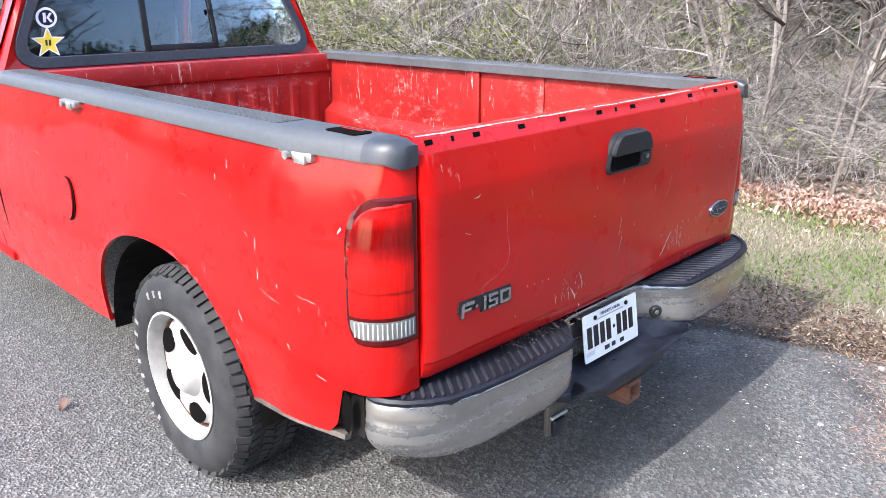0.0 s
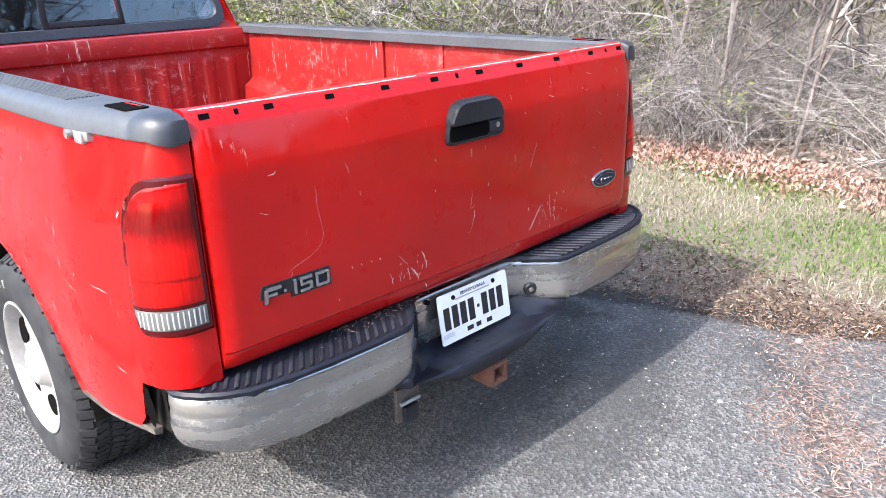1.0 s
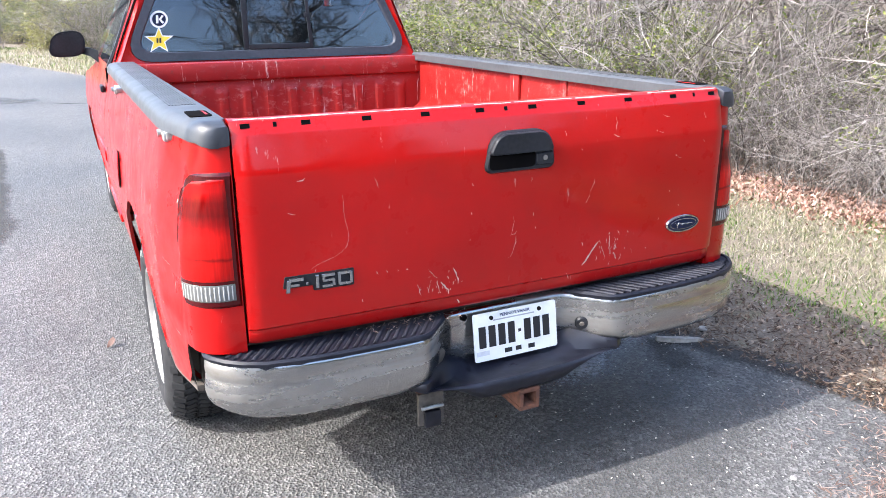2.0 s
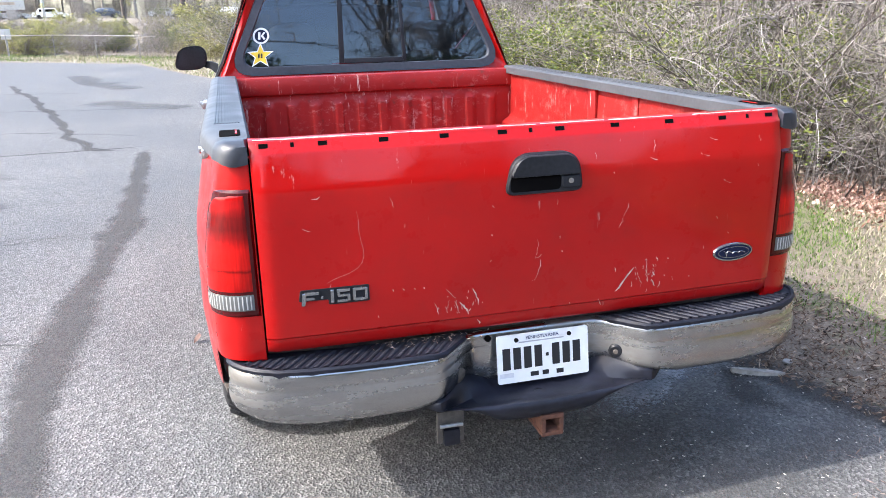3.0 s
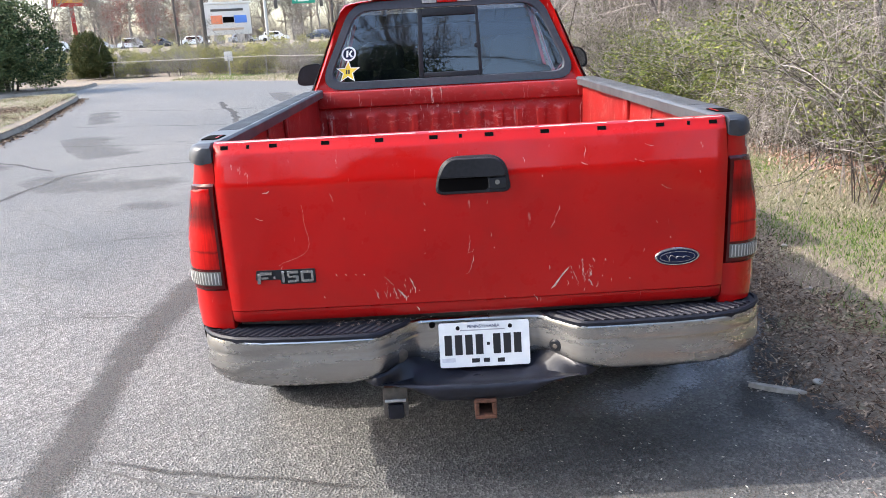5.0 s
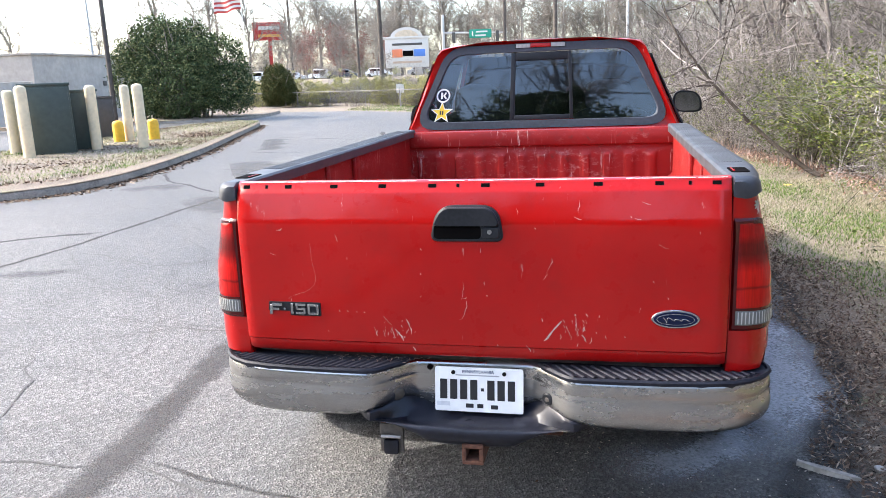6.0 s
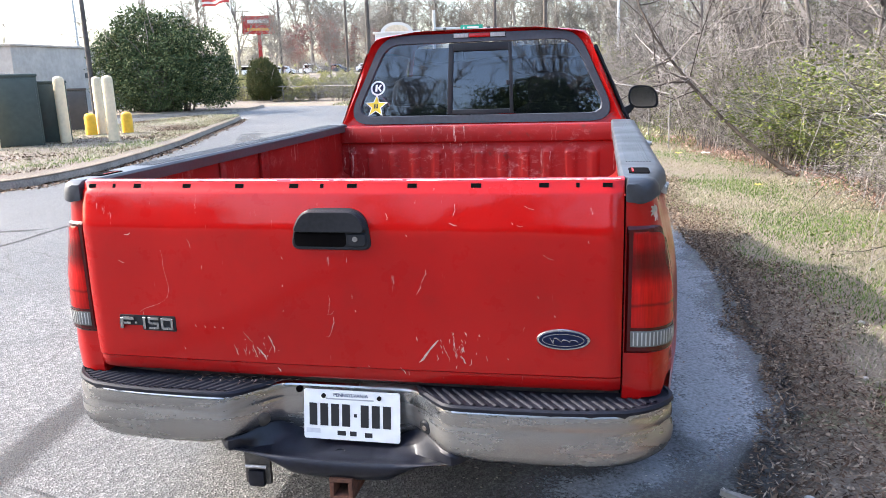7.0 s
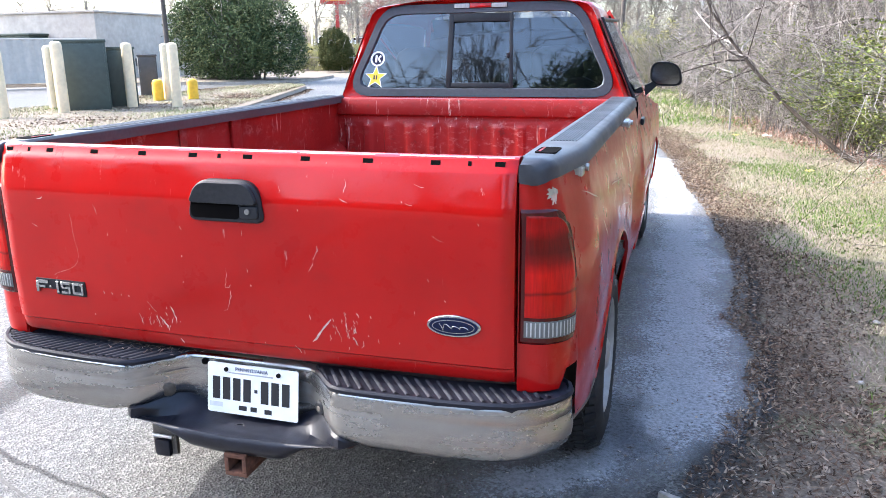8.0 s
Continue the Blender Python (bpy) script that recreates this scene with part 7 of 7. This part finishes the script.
TAR = worn_strip("dark_worn_seam", (0.066, 0.064, 0.062), 0.78)
CRACK = plain("dark_crack", (0.095, 0.092, 0.087), 0.95, vary=0.3, scale=40)
DAMP = worn_strip("dark_damp_patch", (0.10, 0.10, 0.10), 0.42)
# dry strip beside the truck, lightened and blued to paint in skylight
SKYLIT_DRY = worn_strip("pale_skylit_asphalt", (0.34, 0.345, 0.36), 0.75)


def ribbon(pts, width, wander=0.02, seed=0, lift=0.008, step=0.05):
    """A ragged strip lying on the paving."""
    L = smooth_line(pts, step)
    n = np.gradient(L, axis=0)
    n /= np.linalg.norm(n, axis=1, keepdims=True)
    rows = []
    for i, ((x, y), (dx, dy)) in enumerate(zip(L, n)):
        w = width * (0.65 + 0.9 * abs(noise.noise(Vector((x * 1.3, y * 1.3, seed))))) * min(1, (i + 1) / 6, (len(L) - i) / 6)
        o = wander * noise.noise(Vector((x * 1.5, y * 1.5, seed + 7))) + (0.30 if width > 0.03 else 0.55) * wander * noise.noise(Vector((x * 6, y * 6, seed + 3)))
        rows.append([(x - dy * (o + s * w / 2), y + dx * (o + s * w / 2), ground_z(x, y) + lift) for s in (-1, -0.5, 0, 0.5, 1)])
    return sheet(rows), len(rows)


def lay(name, label, cat, group, made, mat, ends=True):
    bm, count = made
    ob = tagged(part(name, bm, mat, None), label, cat, group, kind="structure")
    fade = ob.data.attributes.new("edge", "FLOAT", "POINT")
    fade.data.foreach_set("value", [v * min(1, (i + 1) / 8, (count - i) / 8) for i in range(count) for v in (0.0, 0.6, 1.0, 0.6, 0.0)])


cracks = [([(-1.50, -11.0), (-1.62, -6.0), (-1.55, -3.2), (-1.60, -0.5), (-1.69, 0.33), (-1.80, 1.14), (-1.84, 2.4), (-1.80, 3.9), (-1.78, 4.9), (-1.97, 8.3)], 0.36, TAR, 0.04),
          ([(-2.2, 8.3), (-2.70, 8.63), (-3.12, 9.87), (-3.74, 12.3), (-4.51, 14.8), (-6.2, 19.9)], 0.26, TAR, 0.1),
          ([(-1.9, 8.6), (-2.75, 8.47), (-4.5, 8.24), (-5.04, 7.6), (-5.05, 6.2), (-4.98, 4.8), (-5.1, 3.6), (-5.6, 1.5)], 0.11, TAR, 0.08),
          ([(-1.86, 4.21), (-2.78, 4.09), (-3.49, 3.79), (-4.2, 3.95), (-5.0, 4.2)], 0.0169, CRACK, 0.14),
          ([(-1.85, 2.12), (-2.13, 2.10), (-2.8, 2.25), (-3.3, 2.3), (-4.1, 1.7)], 0.0084, CRACK, 0.12),
          ([(-2.4, 3.15), (-3.0, 3.2), (-3.77, 3.18), (-4.7, 2.6)], 0.0084, CRACK, 0.14),
          ([(-3.4, 3.25), (-3.7, 2.6), (-4.5, 2.2)], 0.0117, CRACK, 0.1),
          ([(-1.9, 5.3), (-2.6, 5.5), (-3.4, 5.2), (-4.9, 5.6)], 0.0156, CRACK, 0.14), ([(-2.2, 1.2), (-2.7, 1.35), (-3.3, 1.1)], 0.0091, CRACK, 0.1), ([(-2.9, 4.1), (-2.75, 3.3), (-2.95, 2.4)], 0.0091, CRACK, 0.12),
          ([(-2.3, 6.6), (-3.3, 6.9), (-4.8, 6.5), (-6.3, 6.9)], 0.0195, CRACK, 0.16), ([(-1.7, 0.9), (-2.1, 0.75), (-2.6, 0.4), (-3.2, 0.35)], 0.0084, CRACK, 0.08),
          ([(-1.66, 0.37), (-1.19, 0.21), (-0.75, 0.15), (-0.3, 0.05)], 0.04, TAR, 0.06),
          ([(-2.1, 9.6), (-3.6, 10.4), (-5.4, 10.7), (-6.9, 10.9)], 0.05, TAR, 0.1),
          ([(-5.1, 5.2), (-6.0, 4.6), (-7.2, 3.2)], 0.14, TAR, 0.1),
          ([(-0.2, 12), (-2.5, 13.2), (-5.5, 13.6), (-8, 14.2)], 0.08, TAR, 0.15),
          ([(-4.0, 17.0), (-6.5, 17.4), (-9.2, 18.5)], 0.09, TAR, 0.15),
          ([(-5.2, 8.0), (-7.0, 9.4), (-7.6, 10.4)], 0.10, TAR, 0.1),
          ([(-1.49, 4.74), (-1.88, 4.11), (-2.3, 4.2), (-2.87, 4.14), (-3.2, 3.88), (-3.94, 5.07)], 0.012, CRACK, 0.16), ([(-1.8, 2.03), (-2.0, 2.03), (-2.51, 2.04), (-3.1, 1.7)], 0.012, CRACK, 0.10), ([(-2.49, 2.8), (-3.07, 2.97), (-3.37, 3.68)], 0.010, CRACK, 0.12),
          ([(-3.64, 3.0), (-4.15, 3.43), (-4.99, 4.3)], 0.010, CRACK, 0.12), ([(-2.45, 1.41), (-2.5, 2.07), (-3.18, 2.87), (-3.64, 3.0)], 0.009, CRACK, 0.14), ([(-1.7, 0.31), (-1.84, 0.23), (-2.4, 0.3), (-3.26, 1.84)], 0.012, CRACK, 0.12),
          ([(-1.70, 0.30), (-1.15, 0.16), (-0.7, 0.05)], 0.012, CRACK, 0.10), ([(-1.97, 8.42), (-3.2, 8.61), (-4.37, 8.36), (-5.5, 8.9)], 0.022, CRACK, 0.2), ([(-1.6, 13.0), (-3.6, 14.9), (-6.0, 15.4)], 0.03, CRACK, 0.25)]
for i, (pts, w, mat, wander) in enumerate(cracks):
    lay("pavement_crack", "dark worn crack in the asphalt", "crack", "cracks in the lot", ribbon(pts, w, wander, i), mat)
for i, (pts, w) in enumerate((([(-3.1, 6.9), (-3.9, 6.75), (-4.6, 6.9), (-5.4, 7.8)], 1.5), ([(-5.0, 9.2), (-5.9, 10.4), (-6.9, 12.2)], 1.7), ([(-2.75, 5.35), (-3.2, 5.5), (-3.6, 5.6)], 0.75), ([(-4.3, 10.8), (-4.7, 10.9)], 0.6),
                              ([(-4.2, 3.6), (-5.0, 3.1)], 0.5), ([(-1.5, 13.0), (-2.6, 13.8), (-3.6, 14.9)], 1.3), ([(-7.4, 14.5), (-8.8, 18)], 1.0), ([(-6.2, 8.9), (-7.2, 8.2)], 1.2), ([(-3.0, 17.5), (-4.4, 20), (-5.2, 23)], 1.5),
                              ([(1.55, -0.2), (1.2, -0.5), (0.75, -0.8), (0.45, -1.1)], 0.24), ([(-0.25, 0.10), (0.3, 0.14), (0.75, 0.20), (1.25, 0.34)], 0.42), ([(-0.1, -0.25), (0.5, -0.15), (1.1, 0.0), (1.5, 0.15)], 0.6))):
    lay("damp_patch", "dark damp patch on the asphalt", "stain", "patches on the lot", ribbon(pts, w, 0.1, 50 + i, 0.0065), DAMP)
for i, (pts, w) in enumerate((([(0.95, 0.75), (1.14, 1.3), (1.28, 2.1), (1.25, 2.9), (1.25, 4.4), (1.15, 6.5), (0.9, 9.5)], 0.95), ([(0.35, 0.50), (0.7, 0.62), (0.95, 0.9), (1.05, 1.6)], 0.5))):
    lay("skylit_strip", "pale strip of dry worn asphalt with skylight painted in", "stain", "patches on the lot", ribbon(pts, w, 0.08, 90 + i, 0.0055), SKYLIT_DRY)

WET = worn_strip("dark_wet_edge", (0.052, 0.050, 0.048), 0.85)
for i, (pts, w) in enumerate((([(1.95, -0.9), (1.72, -0.38), (1.55, 0.1), (1.34, 0.6), (1.36, 0.85), (1.55, 1.3)], 0.36), ([(1.5, 1.1), (1.66, 1.6), (1.72, 2.3), (1.66, 2.8), (1.70, 3.4), (1.66, 4.4)], 0.14), ([(1.25, 0.2), (1.12, 0.55), (1.24, 0.85)], 0.26))):
    lay("wet_edge", "dark wet grime along the edge of the asphalt", "stain", "patches on the lot", ribbon(pts, w, 0.06, 80 + i, 0.0095), WET)


def scatter(name, label, mat, V, F, cat):
    ob = tagged(new(name, np_mesh(name, V, F, mat)), label, cat, kind="stuff")
    return ob


rng = np.random.default_rng(77)
gz = np.vectorize(ground_z)
pr = np.vectorize(pavement_right)


def flat_bits(X, Y, Z, length, width, rng, tilt=0.35):
    n = len(X)
    a = rng.uniform(0, 2 * np.pi, n)
    d = np.stack([np.cos(a), np.sin(a), rng.normal(0, tilt, n)], 1)
    s = np.stack([-np.sin(a), np.cos(a), rng.normal(0, tilt, n)], 1)
    L, W = (length * rng.uniform(0.4, 1.3, n))[:, None], (width * rng.uniform(0.5, 1.4, n))[:, None]
    C = np.stack([X, Y, Z], 1)
    V = np.stack([C - d * L / 2, C + s * W / 2, C + d * L / 2, C - s * W / 2], 1).reshape(-1, 3)
    i = np.arange(n)[:, None] * 4
    return V, i + np.array([0, 1, 2, 3])


# dead leaf and needle litter along the paving's edge
n = 46000
Y = rng.uniform(-3.5, 13.5, n)
E = pr(Y)
U = rng.beta(1.2, 1.9, n)
X = E - 0.10 + U * (2.45 - 0.10 * np.maximum(0, Y - 3) - E + 0.18 * np.sin(Y * 2.3) + 0.10 * np.sin(Y * 5.1))
V, F = flat_bits(X, Y, gz(X, Y) + rng.uniform(0.004, 0.022, n), 0.042, 0.007, rng)
V2, F2 = flat_bits(X[:18000], Y[:18000], gz(X[:18000], Y[:18000]) + rng.uniform(0.006, 0.026, 18000), 0.024, 0.013, rng)
scatter("leaf_litter", "brown litter of dead leaves and needles", LITTER, *join([(V, F), (V2, F2)]), "litter")
# dry needles caught on the step pad against the tailgate
n = 110
X, Y = -0.335 + 0.12 * rng.normal(0, 1, n), 0.045 - 0.05 * rng.random(n) ** 2.2
keep = (X > -0.62) & (X < -0.16)
X, Y = X[keep], Y[keep]
scatter("pad_needles", "dry tan needles and dust caught on the bumper pad", PINK_LEAF, *flat_bits(X, Y, 0.650 + 0.005 * rng.random(len(X)), 0.020, 0.003, rng, 0.10), "litter")
# a tongue of litter over the paving
n = 2600
t = rng.uniform(0, 1, n)
X = 1.75 - 1.25 * t + rng.normal(0, 0.13, n) + 0.10 * np.sin(t * 9)
Y = -0.35 - 0.62 * t + rng.normal(0, 0.10, n)
X2, Y2 = rng.normal(1.95, 0.35, 1800), rng.normal(-0.55, 0.35, 1800)
X, Y = np.concatenate([X, X2]), np.concatenate([Y, Y2])
scatter("needle_litter", "reddish needles drifted over the asphalt", PINK_LEAF, *flat_bits(X, Y, gz(X, Y) + rng.uniform(0.006, 0.016, len(X)), 0.045, 0.005, rng, 0.12), "litter")
# crumbs on the paving by the wheels
n = 900
X, Y = rng.uniform(-0.4, 1.75, n), rng.uniform(0.4, 7, n) ** 1.0
X = np.where(rng.random(n) < 0.7, 1.0 + 0.75 * rng.random(n), X)
scatter("paving_crumbs", "crumbs of leaf and grit on the asphalt", LITTER, *flat_bits(X, Y, gz(X, Y) + 0.008, 0.016, 0.009, rng, 0.2), "litter")
n = 700
X, Y = rng.uniform(0.2, 2.2, n), rng.uniform(-1.6, 1.0, n)
scatter("pale_chips", "pale chips of wood and stone", plain("pale_chip", (0.62, 0.56, 0.48), 0.8), *flat_bits(X, Y, gz(X, Y) + 0.010, 0.013, 0.007, rng, 0.2), "litter")


def blades(X, Y, h, w, rng, lean=0.6, flat=0.0):
    n = len(X)
    Z = gz(X, Y) - 0.004
    a = rng.uniform(0, 2 * np.pi, n)
    H = h * rng.uniform(0.4, 1.3, n)
    ln = rng.uniform(0.1, lean, n) * H + flat
    B = np.stack([X, Y, Z], 1)
    s = np.stack([-np.sin(a), np.cos(a), np.zeros(n)], 1) * (w * rng.uniform(0.6, 1.3, n))[:, None]
    d = np.stack([np.cos(a), np.sin(a), np.zeros(n)], 1) * ln[:, None]
    up = np.stack([np.zeros(n), np.zeros(n), H], 1)
    mid = B + d * 0.35 + up * 0.6
    tip = B + d + up * 0.95
    V = np.stack([B - s, B + s, mid + s * 0.8, mid - s * 0.8, tip], 1).reshape(-1, 3)
    i = np.arange(n)[:, None] * 5
    return V, np.concatenate([i + np.array([0, 1, 2, 3]), i + np.array([3, 2, 4, 4])], 0)


def blade_mesh(V, F):
    quads = F[: len(F) // 2]
    tris = F[len(F) // 2:, :3]
    return V, quads, tris


def grass(name, label, mat, X, Y, h, w, rng, lean=0.6, flat=0.0):
    V, q, t = blade_mesh(*blades(X, Y, h, w, rng, lean, flat))
    me = bpy.data.meshes.new(name)
    me.from_pydata(V.tolist(), [], q.tolist() + t.tolist())
    me.materials.append(mat)
    tagged(new(name, me), label, "grass", kind="stuff")


foot_v = np.vectorize(foot)
n = 130000
Y = np.concatenate([rng.uniform(-4, 9, int(n * 0.68)), rng.uniform(9, 26, n - int(n * 0.68))])
E, G = np.maximum(pr(Y) + 0.1, 2.00 - 0.14 * np.maximum(0, Y - 3)), foot_v(Y) + 0.25
X = E + rng.beta(1.5, 1.25, n) * (G - E)
clump = np.sin(X * 3.1 + 1.3 * np.sin(Y * 1.7)) + np.sin(Y * 2.3 + 1.7 * np.cos(X * 2.1)) + rng.normal(0, 0.4, n)
dry = clump < 0.15
grass("dry_grass", "thin straw-coloured verge grass", STRAW, X[dry], Y[dry], 0.034, 0.0027, rng, 2.2)
grass("green_grass", "patches of fresh green verge grass", GREEN_GRASS, X[~dry], Y[~dry], 0.032, 0.0028, rng, 2.0)
# leaves drifted against the foot of the brush
n = 24000
Y = np.where(rng.random(n) < 0.75, rng.uniform(-5, 3.8, n), rng.uniform(3.8, 16, n))
X = foot_v(Y) + rng.normal(0.12, 0.24, n)
scatter("fallen_leaves", "pale pinkish-brown leaves drifted under the brush", RUSSET, *flat_bits(X, Y, gz(X, Y) + rng.uniform(0.004, 0.035, n), 0.036, 0.021, rng, 0.8), "leaves")
n = 22000
Y = rng.uniform(-5, 16, n)
X = foot_v(Y) + 0.3 + 6 * rng.random(n) ** 1.2
scatter("brush_floor_leaves", "pale grey-brown dead leaves on the brush floor", PINK_LEAF, *flat_bits(X, Y, gz(X, Y) + rng.uniform(0.004, 0.03, n), 0.07, 0.04, rng, 0.5), "leaves")
# grass and dead leaves on the island, then on the far verge
n = 46000
f = rng.uniform(0.25, 1, n)
A = np.stack([np.interp(f, np.linspace(0, 1, len(front)), front[:, i]) for i in (0, 1)], 1)
B = np.stack([np.interp(1 - f, np.linspace(0, 1, len(back)), back[:, i]) for i in (0, 1)], 1)
P = A + (B - A) * rng.uniform(0.05, 0.97, n)[:, None]
tuft = np.sin(P[:, 0] * 1.9 + np.sin(P[:, 1] * 1.1)) + np.sin(P[:, 1] * 1.6 + 2 * np.sin(P[:, 0])) + rng.normal(0, 0.5, n)
for name, label, mat, pick, high in (("island_grass", "dry straw-coloured grass on the island", STRAW, (tuft < 1.25) & (tuft > -0.9), 0.055), ("island_green_grass", "thin green grass on the island", GREEN_GRASS, tuft > 1.25, 0.04)):
    V, q, t = blade_mesh(*blades(P[pick, 0], P[pick, 1], high, 0.006, rng, 1.8))
    V[:, 2] += 0.16
    me = bpy.data.meshes.new(name)
    me.from_pydata(V.tolist(), [], q.tolist() + t.tolist())
    me.materials.append(mat)
    tagged(new(name, me), label, "grass", kind="stuff")
pick = (tuft < -0.6) & (rng.random(n) < 0.8)
scatter("island_leaves", "brown dead leaves on the island", LITTER, *flat_bits(P[pick, 0], P[pick, 1], gz(P[pick, 0], P[pick, 1]) + 0.18, 0.07, 0.035, rng, 0.4), "leaves")
n = 26000
t = rng.uniform(0, 1, n)
E = np.array([(-24, 36.4), (-15, 35.6), (-12.6, 34.4), (-8.1, 31.4), (-4.15, 28.6), (-2.45, 23.2), (-0.8, 18.2), (0.4, 13.5)])
d = np.linspace(0, 1, len(E))
X, Y = np.interp(t, d, E[:, 0]) + rng.uniform(-0.1, 4.2, n), np.interp(t, d, E[:, 1]) + rng.uniform(-0.1, 4.2, n) * np.where(t < 0.62, 1, 0.3)
keep = X > pr(Y) + 0.05
fresh = np.sin(X * 1.1) + np.sin(Y * 1.3 + X) + rng.normal(0, 0.6, n) > 0.5
grass("far_dry_grass", "dry grass at the far end of the lot", STRAW, X[keep & ~fresh], Y[keep & ~fresh], 0.09, 0.008, rng, 1.6)
grass("far_green_grass", "green grass at the far end of the lot", GREEN_GRASS, X[keep & fresh], Y[keep & fresh], 0.08, 0.008, rng, 1.4)
# gutter rubbish along the kerb
L = smooth_line(KERB[3:], 0.02)
i = rng.integers(0, len(L), 5200)
X, Y = L[i, 0] + np.abs(rng.normal(0.05, 0.14, 5200)), L[i, 1] - np.abs(rng.normal(0, 0.06, 5200))
scatter("gutter_leaves", "brown leaves lying along the kerb", LITTER, *flat_bits(X, Y, gz(X, Y) + 0.012, 0.07, 0.04, rng, 0.3), "leaves")

# ---------------------------------------------------------------- small loose things
stick = thing("wood_scrap", "weathered grey splinter of board on the litter", "wood", at=pose(1.29, 0.62, 0.010, 0, 4, -22) @ Matrix.Scale(0.8, 4))
part("board", loft([[(x, w * s, h) for s, h in ((-1, 0.0), (1, 0.0), (0.9, 0.022), (-0.8, 0.026))] for x, w in ((-0.14, 0.014), (-0.06, 0.024), (0.05, 0.026), (0.12, 0.020), (0.15, 0.008))]), plain("weathered_board", (0.30, 0.27, 0.23), 0.9, vary=0.3, scale=30, bumpy=0.4), stick)
PEBBLE = plain("pale_stone", (0.36, 0.34, 0.31), 0.8, vary=0.2)
for x, y, r in ((1.50, 0.68, 0.022), (1.52, -0.42, 0.016), (0.86, -0.40, 0.012), (1.05, -0.62, 0.010), (2.30, 2.8, 0.02), (2.05, 1.9, 0.016)):
    bm = bmesh.new()
    bmesh.ops.create_icosphere(bm, subdivisions=2, radius=r)
    for v in bm.verts:
        v.co *= 1 + 0.25 * noise.noise(v.co * 40)
        v.co.z *= 0.6
        v.co += Vector((x, y, ground_z(x, y) + r * 0.5))
    tagged(part("pebble", bm, PEBBLE), "pale pebble on the ground", "stone", "loose pebbles")
leaf = thing("dead_leaf", "curled brown dead leaf on the asphalt", "leaf", at=pose(-1.14, 1.79, 0.006, 0, 0, 35) @ Matrix.Scale(0.7, 4))
part("blade", sheet([[(-0.03 + 0.015 * i, 0.028 * math.sin(math.pi * (i + 0.4) / 5.2) * s, 0.05 * (i / 4) ** 1.2 + 0.012 * abs(s)) for i in range(5)] for s in (-1, -0.4, 0, 0.5, 1)]), plain("russet_leaf", (0.10, 0.05, 0.035), 0.7, vary=0.2), leaf)
for x, y in ((2.53, 7.49), (1.95, 11.0)):
    fl = thing("daffodil", "yellow daffodil in the verge grass", "flower", "daffodils", at=pose(x, y, ground_z(x, y)))
    part("stalk", tube([(0, 0, -0.01), (0.01, 0, 0.1), (0.03, 0, 0.15)], 0.004, 5), GREEN_GRASS, fl)
    for k in range(6):
        a = math.pi * k / 3
        part("petal", sheet([[(0.03 + 0.01 * s * math.sin(a) * -1 + f * 0.05 * math.cos(a), 0.01 * s * math.cos(a) + f * 0.05 * math.sin(a), 0.15 + 0.012 * f) for s in (-1, 1)] for f in (0.1, 0.6, 1.0)]), YELLOW, fl)
paper = tagged(part("paper_scrap", sheet([[(2.47 + 0.07 * i, 12.03 + 0.06 * j, ground_z(2.47, 12.03) + 0.03 + 0.02 * ((i + j) % 2)) for i in range(3)] for j in range(3)]), WHITE), "crumpled white paper scrap on the grass", "litter")
